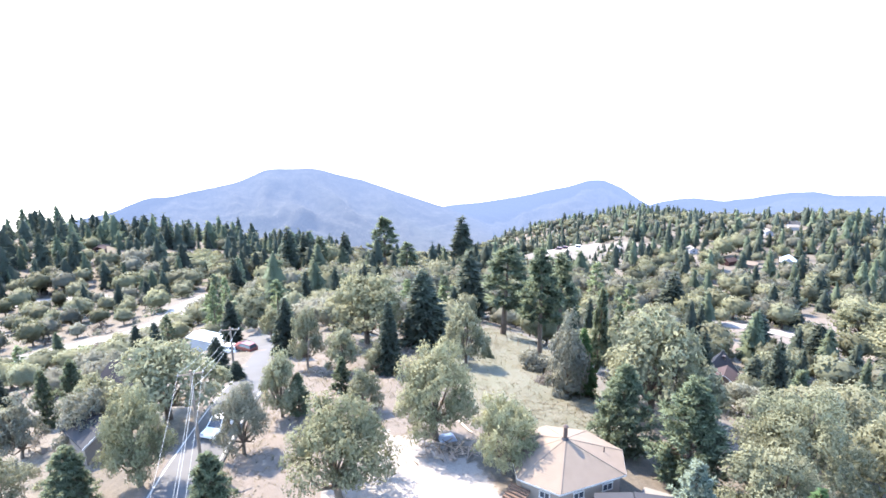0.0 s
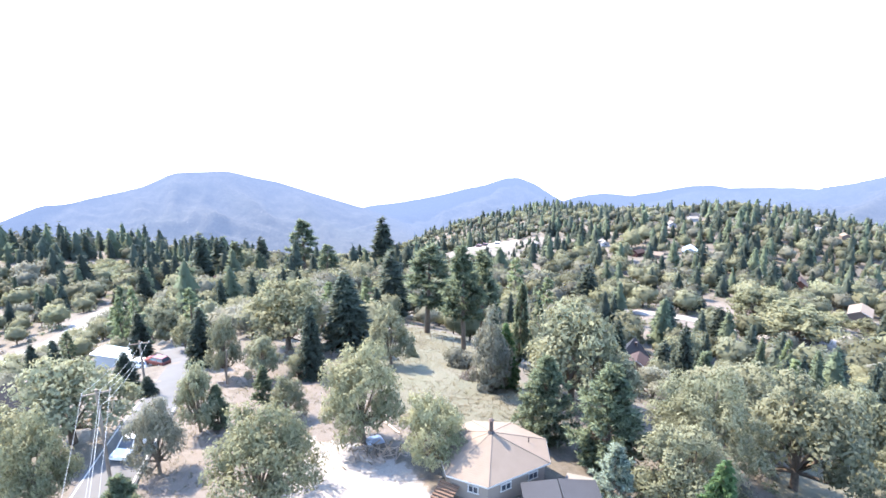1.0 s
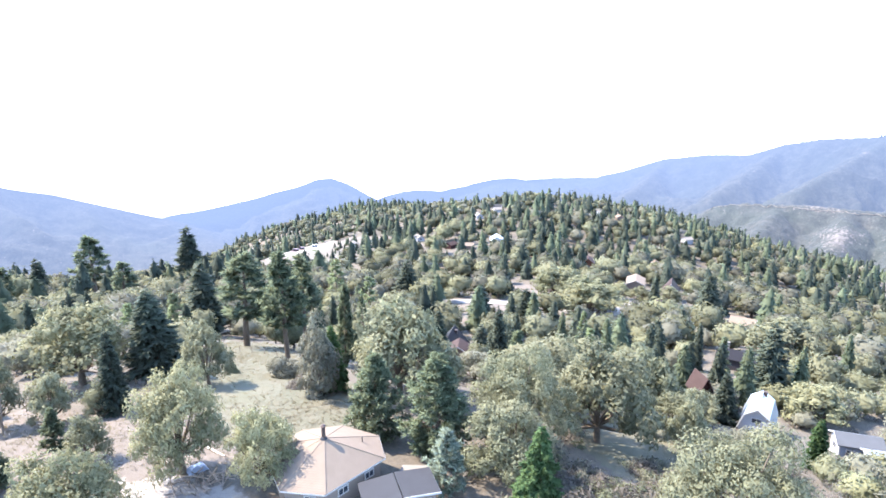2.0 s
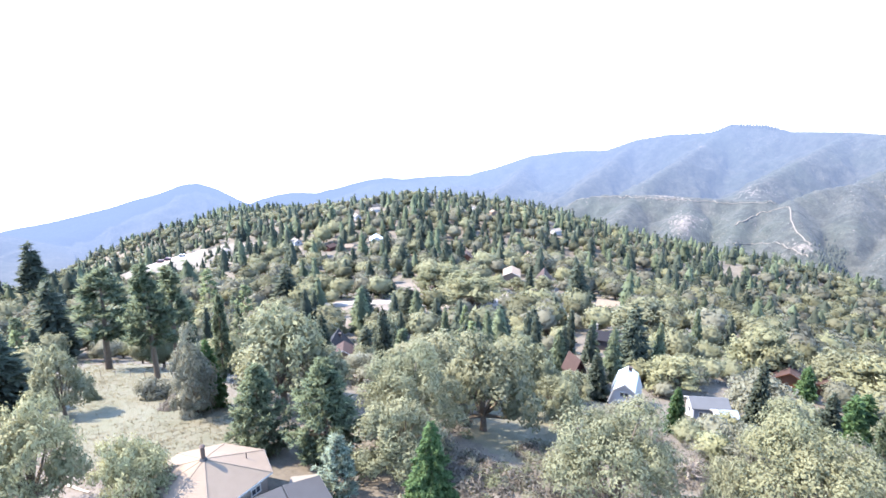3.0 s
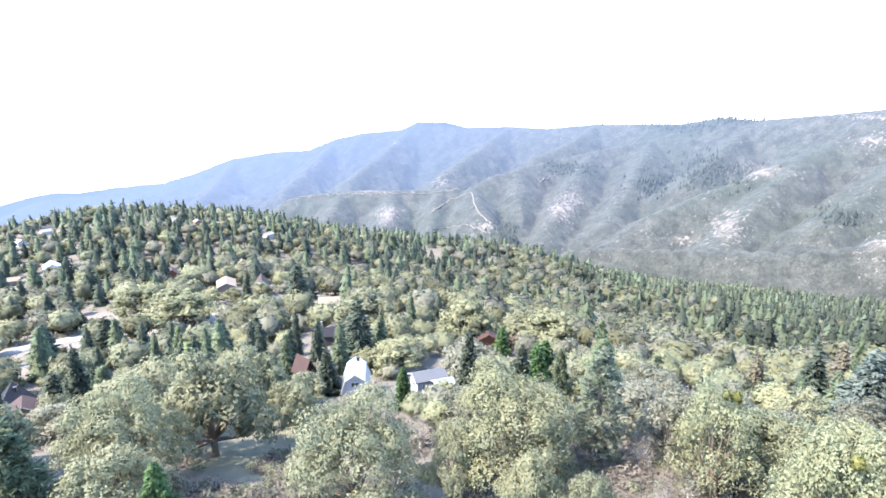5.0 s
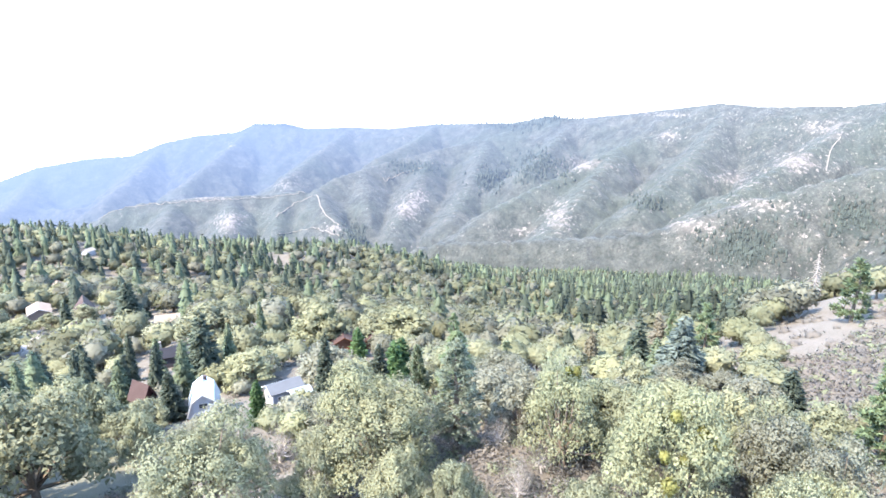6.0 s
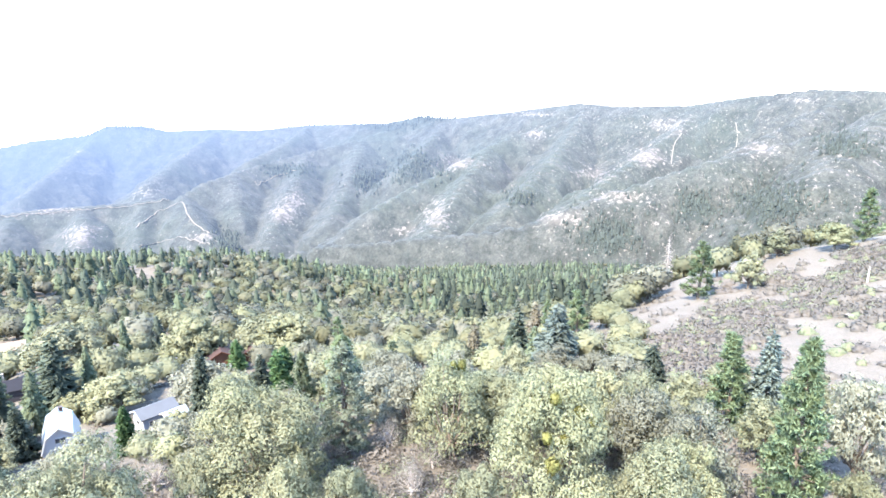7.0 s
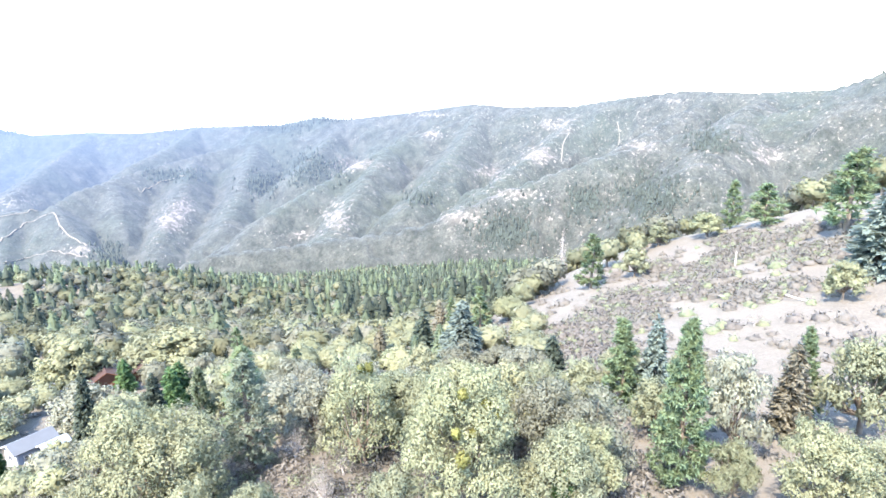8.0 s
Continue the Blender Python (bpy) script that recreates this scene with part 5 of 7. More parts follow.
MIDDLE.append(('fir', [(190.4, 363.1, 20.7, 10.3), (206, 358, 21.9, 10.9), (153.6, 246, 21.4, 10.7), (116.3, 180.9, 14.1, 7.1), (180.5, 327.6, 17.2, 8.6), (71.1, 228.2, 12.2, 6.1), (146.1, 344.3, 15.2, 7.6), (-96, 361.5, 24.2, 12.1), (-96.8, 410.7, 22, 11), (-79.4, 475.4, 21.6, 10.6), (-38.4, 329.8, 23.7, 11.8), (-240.6, 414.2, 20.5, 7.9), (-276.1, 398.8, 19.1, 7.7), (-267.6, 404.5, 22, 10.5), (-218.8, 395.5, 15.6, 7.8), (-286.7, 394.9, 20.8, 8), (-207, 307.9, 18.6, 9.3), (-210.2, 298.4, 20.6, 10.3), (-200, 312.5, 19, 9.5), (-196.1, 300.7, 15.6, 7.8), (-183.6, 383.3, 16.9, 8.4), (-173.9, 391.1, 17.2, 8.6)]))
MIDDLE.append(('fir', [(-177.9, 460.9, 21.4, 8.2), (-166.9, 471.3, 21.5, 8.4), (-100.3, 278.5, 14.8, 7.4), (-123.5, 249.1, 12, 6), (-134, 250.4, 8.8, 4.4), (-134, 260.6, 11.4, 5.7), (-192.6, 266.7, 16.1, 8), (-199.7, 294.7, 12.7, 6.4), (-163.9, 274.9, 14.4, 7.2), (-181.6, 320.1, 11.2, 5.6), (-51.5, 136.6, 8.5, 4.2), (-29.7, 105.9, 6.6, 3.3), (-44.7, 185.7, 6.6, 3.3)]))
MIDDLE.append(('pine', [(70.1, 212.8, 18.2, 10.4), (66.9, 245, 21, 12)]))
for kind, rows in MIDDLE:
    for x, y, tall, wide in rows:
        plant(kind + "_far", x, y, tall, wide, woods)
MARKED.extend((x, y, r) for x, y, r, _ in PLANTED if math.hypot(x, y) > 165)


def open_ground(x, y, margin=0.0):
    """Where no tree grows: clearings, roads and houses."""
    free = np.zeros(len(x), bool)
    for s in OPENINGS:
        free |= inside(x, y, s)
    free |= sandy(x, y, 2.0 + margin)
    for line, half in ROADS:
        d, _ = road_gap(x, y, line)
        free |= d < half + 2.0 + margin
    for kx, ky, kr in KEEP + GAPS:
        free |= (x - kx) ** 2 + (y - ky) ** 2 < (kr + margin) ** 2
    return free


def open_road(x, y):
    free = np.zeros(len(x), bool)
    for line, half in ROADS:
        d, _ = road_gap(x, y, line)
        free |= d < half + 3
    return free


def scatter(r0, r1, gap, g, a0=-43.0, a1=147.0):
    """Points in a sector, about a gap apart, on a jittered grid."""
    n = int(2 * r1 / gap) + 1
    i, j = np.meshgrid(np.arange(n), np.arange(n))
    x = (-r1 + i * gap + (j % 2) * gap * 0.5 + g.uniform(-0.42, 0.42, i.shape) * gap).ravel()
    y = (-r1 + j * gap + g.uniform(-0.42, 0.42, i.shape) * gap).ravel()
    r, a = np.hypot(x, y), np.degrees(np.arctan2(x, y))
    k = (r > r0) & (r < r1) & (a > a0) & (a < a1)
    return x[k], y[k]


def conifer_share(x, y):
    r, a = np.hypot(x, y), np.degrees(np.arctan2(x, y))
    p = np.where((r > 480) & (a > 5) & (a < 58), 0.62, 0.42)
    p = np.where((r > 285) & (a < -14), 0.62, p)
    p = np.where((r > 320) & (a >= 58), 0.74, p)
    p = np.where((r > 150) & (r < 480) & (a > 45) & (a < 95), 0.28, p)
    p = np.where((r > 220) & (a > 89) & (a < 125), 0.74, p)
    p = np.clip(p + 0.45 * waves(x, y, 51, 2, 45), 0.06, 0.92)
    return np.where((r < 340) & (a > 109), 0.03, p)


# single trees that fill the near woods
gx, gy = scatter(56, 178, 9.6, woods)
ok = (np.degrees(np.arctan2(gx, gy)) > 52) | (np.degrees(np.arctan2(gx, gy)) < -25) | (np.hypot(gx, gy) > 84)
gx, gy = gx[ok], gy[ok]
ok = ~open_ground(gx, gy, 1.5)
gx, gy = gx[ok], gy[ok]
bearing = np.degrees(np.arctan2(gx, gy))
con = woods.rand(len(gx)) < conifer_share(gx, gy) * np.where((bearing > 55) & (bearing < 105), 0.35, 1.0)
for x, y, c in zip(gx, gy, con):
    wide = woods.uniform(4.0, 5.5) if c else woods.uniform(7.0, 12.0)
    if any((x - p) ** 2 + (y - q) ** 2 < (0.75 * (wide / 2 + w)) ** 2 for p, q, w, _ in PLANTED):
        continue
    low = np.degrees(np.arctan2(x, y)) < -23
    if c:
        fine = math.hypot(x, y) < 108
        plant(("fir" if fine else "fir_mid") if woods.rand() < 0.6 else "pine_full" if fine else "pine_mid", x, y, woods.uniform(6, 9) if low else woods.uniform(9, 16), wide, woods)
    else:
        plant(("oak", "oak_yellow", "oak_grey")[woods.randint(3)] if math.hypot(x, y) < 108 else "oak_mid", x, y, woods.uniform(5.0, 7.0) if low else woods.uniform(6.0, 9.0), wide, woods)


# ---- the woods beyond, too many to count ----
def skyline_mask(x, y, tall):
    """Leaves out what lies wholly behind a nearer rise of the land."""
    az = np.arange(-46, 151, 1.0)
    rad = np.geomspace(40, 1300, 160)
    a, r = np.meshgrid(np.radians(az), rad, indexing="ij")
    el = (raw_height(r * np.sin(a), r * np.cos(a)) - EYE[2]) / r
    top = np.maximum.accumulate(el, axis=1)
    r, a = np.hypot(x, y), np.degrees(np.arctan2(x, y))
    i = np.clip(np.round(a + 46).astype(int), 0, len(az) - 1)
    j = np.clip(np.searchsorted(rad, r) - 2, 0, len(rad) - 1)
    return (raw_height(x, y) + tall - EYE[2]) / r > top[i, j] - 0.004


def tile(arrays, x, y, z, sx, sz, turn):
    v, q = arrays
    n = len(x)
    c, s = np.cos(turn)[:, None], np.sin(turn)[:, None]
    vx, vy = v[None, :, 0] * sx[:, None], v[None, :, 1] * sx[:, None]
    out = np.stack([vx * c - vy * s + x[:, None], vx * s + vy * c + y[:, None], v[None, :, 2] * sz[:, None] + z[:, None]], -1)
    if v.shape[1] == 6:
        soft = np.stack([v[None, :, 3] * c - v[None, :, 4] * s, v[None, :, 3] * s + v[None, :, 4] * c, np.repeat(v[None, :, 5], n, 0)], -1)
    else:
        soft = out * 0
    out = np.concatenate([out, soft], 2)
    return out.reshape(-1, 6), (q[None] + (np.arange(n) * len(v))[:, None, None]).reshape(-1, q.shape[1])


def far_woods(name, r0, r1, gap, oak, spire, label, tall=(1.0, 1.0), shapes=6):
    """Woods in a belt; oak: steps, leaf sprays and their size; spire: tiers, boughs, sprays and their size."""
    x, y = scatter(r0, r1, gap, woods)
    ok = ~open_ground(x, y, 3.0)
    x, y = x[ok], y[ok]
    ok = skyline_mask(x, y, 16.0)
    ok &= ~inside(x, y, CUT) | (woods.rand(len(x)) < 0.7)
    ok &= waves(x, y, 61, 3, 30) + woods.rand(len(x)) * 0.9 > -0.75
    bearing, out = np.degrees(np.arctan2(x, y)), np.hypot(x, y)
    ok &= ~((bearing > 114) & (out < 290)) | (woods.rand(len(x)) < 0.4)
    ok &= np.array([all((p - a) ** 2 + (q - b) ** 2 > (0.8 * r + 3.0) ** 2 for a, b, r in MARKED) for p, q in zip(x, y)])
    x, y = x[ok], y[ok]
    z = height(x, y) - 0.2
    con = woods.rand(len(x)) < conifer_share(x, y) * np.where((np.degrees(np.arctan2(x, y)) < 80) & (np.hypot(x, y) < 340), 0.5, 1.05)
    for what, mask, mats in (("oak", ~con, (OAK_LEAF, OAK_YELLOW, OAK_GREY)), ("conifer", con, (FIR_NEEDLE, PINE_NEEDLE, FIR_NEEDLE))):
        pieces, index, tones, n = [], [], [], int(mask.sum())
        pick = woods.randint(0, shapes, n)
        for s in range(shapes):
            k = np.where(mask)[0][pick == s]
            if not len(k):
                continue
            if what == "oak":
                wood, crown = dome_arrays(70 + s, *oak)
                sx, sz = woods.uniform(0.7, 1.3, len(k)) * tall[0], woods.uniform(0.75, 1.15, len(k)) * tall[0]
                sz = np.sqrt(sx * sz)
            else:
                wood, crown = spire_arrays(80 + s, *spire, w=7.6 + 0.5 * s)
                size = (0.38 + 0.8 * woods.rand(len(k)) ** 1.5) * tall[1]
                sx, sz = size * woods.uniform(0.9, 1.45, len(k)), size
            turn = woods.rand(len(k)) * 6.28
            bearing, out = np.degrees(np.arctan2(x[k], y[k])), np.hypot(x[k], y[k])
            young = np.where((bearing > 7.5) & (bearing < 16) & (out > 380) & (out < 560), 0.4, 1.0)
            young[(bearing < -19) & (out < 285)] = 0.7
            for spots, reach, width in ((SANDY, 45, 1.2), (FAR, 42, 0.9)):
                for a, r, _ in spots:
                    young[(np.abs(bearing - a) < width) & (out < r) & (out > r - reach)] = 0.42
            sx, sz = sx * young, sz * young
            shade = woods.uniform(-0.5, 0.0, len(k))
            for arr in (crown, wood):
                if arr is wood:
                    arr = (wood[0], np.concatenate([wood[1][:, :3], wood[1][:, [0, 2, 3]]]))
                    if r1 > 400:
                        continue
                v, q = tile(arr, x[k], y[k], z[k], sx, sz, turn)
                pieces.append((v, q))
                tones.append(np.repeat(shade, len(arr[0])))
                index.append(np.full(len(q), s % 3 if arr is crown else 3))
        if pieces:
            v, q = join(pieces)
            me = mesh_np(name, v, q, [*mats, BARK], np.concatenate(index), tone=np.concatenate(tones))
            tagged(new(name % what, me), label % what, "woods", kind="stuff")


far_woods("%s_woods", 178, 330, 10.2, (2, 340, 1.0), (9, 11, 170, 1.25), "%s woods mixed over the middle slopes", (1.32, 0.98))
far_woods("%s_woods_far", 330, 580, 10.8, (2, 150, 1.3), (7, 9, 50, 1.8), "%s woods on the far slopes", (1.4, 0.98))
far_woods("%s_woods_distant", 580, 1150, 10.8, (1, 30, 2.1), (5, 7, 5, 2.2), "%s woods on distant hills", (1.35, 0.9))


def front_groves():
    """Conifers in the canyons and along the top of the mountain front."""
    g = np.random.RandomState(33)
    spots = []
    for a, e, wa, we in GROVES:
        for _ in range(int(55 * wa * we + 24)):
            spots.append(on_front(a + g.normal(0, 0.6) * wa, e + g.normal(0, 0.6) * we))
    for _ in range(160):
        spots.append(on_front(g.uniform(104, 132), -13.8 + g.rand() * 5.5))
    az, rr, z = FRONT[0]
    for _ in range(260):
        j = int(np.clip((g.choice([g.uniform(77, 94), g.uniform(137.5, 144), g.uniform(62, 67)]) - az[0]) / (az[1] - az[0]), 0, len(az) - 1))
        i = 184 - g.randint(0, 3)
        spots.append((*polar(az[j], rr[i, j]), z[i, j]))
    p = np.array([q for q in spots if q])
    pieces = []
    for s in range(4):
        k = p[s::4]
        _, crown = spire_arrays(300 + s, 4, 7, 2, 2.4, w=12.0)
        size = g.uniform(0.4, 0.85, len(k)) * np.clip(np.hypot(k[:, 0], k[:, 1]) / 1700, 0.9, 1.3)
        pieces.append(tile(crown, k[:, 0], k[:, 1], k[:, 2] - 0.5, size, size, g.rand(len(k)) * 6.28))
    v, q = join(pieces)
    tagged(new("mountain_conifers", mesh_np("mountain_conifers", v, q, FAR_CONIFER)), "scattered conifers in the canyons of the mountain front", "woods", kind="stuff")


front_groves()


def shrubs(name, outline_test, count, mats, label, lo, hi, n=70, size=0.45, seed=90, sector=(0, 150, 40, 220), round_=False):
    g = np.random.RandomState(seed)
    a0, a1, r0, r1 = sector
    a, r = np.radians(g.uniform(a0, a1, count * 6)), np.sqrt(g.uniform(r0 ** 2, r1 ** 2, count * 6))
    x, y = r * np.sin(a), r * np.cos(a)
    k = np.where(outline_test(x, y))[0][:count]
    x, y = x[k], y[k]
    z = height(x, y) - 0.1
    pieces, index = [], []
    for s in range(5):
        m = np.arange(len(x)) % 5 == s
        d = g.normal(0, 1, (n, 3))
        d[:, 2] = np.abs(d[:, 2])
        d /= np.linalg.norm(d, axis=1)[:, None]
        lump = 1 + 0.35 * g.normal(0, 1, (n, 1))
        crown = leaves(d * lump * np.array([1, 1, 0.75]), d, size, g, 1.3, 0.55)
        if round_:
            ball, faces = BALL[2]
            crown = join([crown, (np.column_stack([ball * (0.92 + 0.12 * g.normal(0, 1, (len(ball), 1))) * np.array([1, 1, 0.7]), ball]), faces)])
        v, q = tile(crown, x[m], y[m], z[m], g.uniform(lo, hi, m.sum()), g.uniform(lo, hi, m.sum()), g.rand(m.sum()) * 6.28)
        pieces.append((v, q))
        index.append(np.full(len(q), s % len(mats)))
    v, q = join(pieces)
    return tagged(new(name, mesh_np(name, v, q, mats, np.concatenate(index))), label, "shrubs", kind="stuff")


# brush on the stony slope grows in patches: bearing, distance, radius
PATCHES = [(125.5, 176, 5), (127, 180, 6), (129, 187, 7), (130.5, 193, 8), (131.5, 197, 8), (133, 197, 7), (129.3, 206, 6), (135.3, 175, 6), (136, 168, 4), (119.7, 157, 5), (122, 157, 6), (124.2, 156, 6), (125.7, 159, 5),
           (117, 135, 7), (117.1, 118, 6), (118.7, 142, 6), (129.5, 151, 3.5), (132.5, 143, 5), (134.1, 149, 4), (126.8, 150, 3), (121.3, 148, 6), (127.7, 163, 4), (123, 191, 4), (119.2, 128, 5), (116.8, 103, 5), (121.5, 134, 4), (137.5, 180, 4)]


def in_patches(x, y):
    ragged = 1 + 0.35 * waves(x, y, 94, 2, 3.5)
    hit = np.random.RandomState(96).rand(len(x)) < 0.05
    for bearing, out, r in PATCHES:
        east, north = polar(bearing, out)
        hit |= np.hypot(x - east, y - north) < 1.25 * r * ragged
    return hit & inside(x, y, BRUSHY)


shrubs("brush_on_slope", in_patches, 1900, [BRUSH, BRUSH, BRUSH_GREEN, BRUSH, BRUSH], "low grey-brown brush in patches on the pale stony slope", 0.8, 2.1, 56, 0.3, 91, (112, 142, 95, 215), True)
shrubs("clearing_brush", lambda x, y: inside(x, y, CLEARING), 260, [OAK_YELLOW, BRUSH_GREEN, OAK_YELLOW], "yellow-green brush in the hillside clearing", 0.8, 2.2, 50, 0.6, 105, (-27, -20, 340, 430), True)
shrubs("undergrowth", lambda x, y: ~open_ground(x, y, 0.5), 1300, [BRUSH, BRUSH_GREEN, BRUSH, OAK_GREY], "grey-brown undergrowth below the trees", 0.4, 1.3, 50, 0.4, 93, (-43, 147, 40, 170))
shrubs("roadside_brush", lambda x, y: inside(x, y, VERGE) & ~open_road(x, y), 800, [BRUSH, BRUSH_GREEN, OAK_GREY], "low brush and young oaks on the bank below the highway", 0.7, 2.2, 55, 0.5, 95, (-46, -17, 140, 275))
shrubs("dry_brush", lambda x, y: ~open_ground(x, y, 0.5), 1100, [BRUSH, BRUSH, BRUSH_GREEN, BRUSH], "dense dry grey-brown brush between the oaks", 0.6, 1.6, 95, 0.28, 97, (54, 128, 42, 112))
shrubs("glade_brush", lambda x, y: waves(x, y, 98, 2, 5) > -0.3, 420, [BRUSH, BRUSH_GREEN, BRUSH, OAK_GREY], "brown and grey-green brush at the edge of the shaded glade", 0.4, 1.3, 110, 0.26, 99, (35.5, 54, 53, 80))
shrubs("slope_brush", lambda x, y: ~open_ground(x, y, 0.5), 1800, [BRUSH_GREEN, OAK_GREY, BRUSH, OAK_LEAF], "grey-green brush and young oaks filling the slopes between trees", 0.9, 2.4, 40, 0.5, 101, (-46, 112, 178, 400))
shrubs("yard_edge_brush", lambda x, y: waves(x, y, 103, 2, 4) > -0.5, 260, [BRUSH, BRUSH, BRUSH_GREEN], "dry grey brush on the bare slope below the yard", 0.4, 1.2, 120, 0.24, 103, (74, 108, 46, 66))

# ---- house materials ----
SHINGLE_TAN = plain("tan_shingle", (0.15, 0.117, 0.093), 0.9, 0, 0.12, 0.8, 14)
SHINGLE_PALE = plain("pale_grey_shingle", (0.065, 0.07, 0.08), 0.85, 0, 0.12, 0.8, 14)
SHINGLE_GREY = plain("grey_shingle", (0.03, 0.031, 0.036), 0.85, 0, 0.15, 0.8, 14)
SHINGLE_DARK = plain("dark_shingle", (0.012, 0.012, 0.016), 0.95, 0, 0.2, 0.8, 14)
SHINGLE_BROWN = plain("brown_shingle", (0.04, 0.024, 0.022), 0.85, 0, 0.2, 0.8, 14)
METAL_PALE = plain("pale_metal_roof", (0.23, 0.26, 0.30), 0.35, 0.3, 0.08, 0.6, 20)
STUCCO = plain("beige_stucco", (0.16, 0.135, 0.118), 0.85, 0, 0.08, 0.7, 30)
WALL_WHITE = plain("white_boards", (0.30, 0.31, 0.33), 0.7, 0, 0.06, 0.7, 30)
WALL_BLUE = plain("blue_grey_boards", (0.125, 0.155, 0.20), 0.7, 0, 0.1, 0.7, 30)
WALL_RED = plain("red_brown_boards", (0.093, 0.040, 0.024), 0.75, 0, 0.15, 0.7, 30)
WALL_MAROON = plain("maroon_boards", (0.033, 0.013, 0.012), 0.75, 0, 0.15, 0.7, 30)
WALL_DARK = plain("dark_boards", (0.03, 0.028, 0.032), 0.75, 0, 0.15, 0.7, 30)
WALL_TAN = plain("tan_boards", (0.13, 0.10, 0.083), 0.75, 0, 0.1, 0.7, 30)
TRIM = plain("white_trim", (0.32, 0.32, 0.32), 0.5, 0, 0.05)
RUST = plain("rusty_iron", (0.07, 0.05, 0.045), 0.6, 0.3, 0.4, 6)
CONCRETE = plain("pale_concrete", (0.16, 0.145, 0.132), 0.9, 0, 0.12, 0.9, 20)
TIE_WOOD = plain("dark_timber", (0.12, 0.075, 0.055), 0.85, 0, 0.3, 3)
POLE_WOOD = plain("pole_timber", (0.17, 0.135, 0.11), 0.85, 0, 0.3, 2)
DRY_WOOD = plain("dry_wood", (0.25, 0.20, 0.165), 0.9, 0, 0.4, 3)
TARP = plain("blue_tarp", (0.2, 0.235, 0.3), 0.4, 0, 0.12, 3)
WIRE = plain("cable_metal", (0.2, 0.2, 0.205), 0.4, 0.6, 0.1)
CAR_WHITE = plain("white_car_paint", (0.72, 0.72, 0.72), 0.25, 0, 0.03)
CAR_RED = plain("red_car_paint", (0.14, 0.035, 0.03), 0.3, 0, 0.05)
CAR_GREY = plain("grey_car_paint", (0.30, 0.31, 0.33), 0.3, 0.2, 0.05)
TYRE = plain("tyre_rubber", (0.02, 0.02, 0.02), 0.8, 0, 0.2)
RIM = plain("rim_metal", (0.5, 0.5, 0.5), 0.3, 0.8, 0.1)
PAINT_LINE = plain("road_paint", (0.34, 0.335, 0.32), 0.8, 0, 0.15)
GLASS, _n, _l, _b = material("window_glass", 0.15)
_b.inputs["Base Color"].default_value = (0.03, 0.035, 0.045, 1)
_b.inputs["Specular IOR Level"].default_value = 0.4


def box(bm, c, s, turn=None):
    """A box with slightly broken edges at c, of size s."""
    r = bmesh.ops.create_cube(bm, size=1.0, matrix=Matrix.Translation(c) @ (turn or Matrix()) @ Matrix.Diagonal((*s, 1)))
    return r["verts"]


def prism(bm, outline, thickness, axis):
    """A flat outline pushed along an axis."""
    a = [bm.verts.new(p) for p in outline]
    b = [bm.verts.new(Vector(p) + Vector(axis) * thickness) for p in outline]
    n = len(a)
    bm.faces.new(a)
    bm.faces.new(b[::-1])
    for i in range(n):
        bm.faces.new((a[i], b[i], b[(i + 1) % n], a[(i + 1) % n]))
    bmesh.ops.recalc_face_normals(bm, faces=bm.faces)


def ground_at(x, y):
    return float(height(x, y)[0])


def window(parent, m, w, h, panes=2):
    """A framed window under a house, at the local pose m, facing -y."""
    bm = bmesh.new()
    for cx, cz, sx, sz in ((0, h / 2, w + 0.16, 0.09), (0, -h / 2, w + 0.2, 0.09), (-w / 2, 0, 0.09, h), (w / 2, 0, 0.09, h), *((k * w / panes - w / 2, 0, 0.06, h) for k in range(1, panes))):
        box(bm, (cx, -0.03, cz), (sx, 0.1, sz))
    frame_ = part("window", bm, TRIM, parent)
    frame_.matrix_local = m
    for k in range(panes):
        bm = bmesh.new()
        box(bm, ((k + 0.5) * w / panes - w / 2, -0.005, 0), (w / panes - 0.06, 0.03, h - 0.08))
        part("pane", bm, GLASS, frame_, "dark reflecting glass pane")
    return frame_


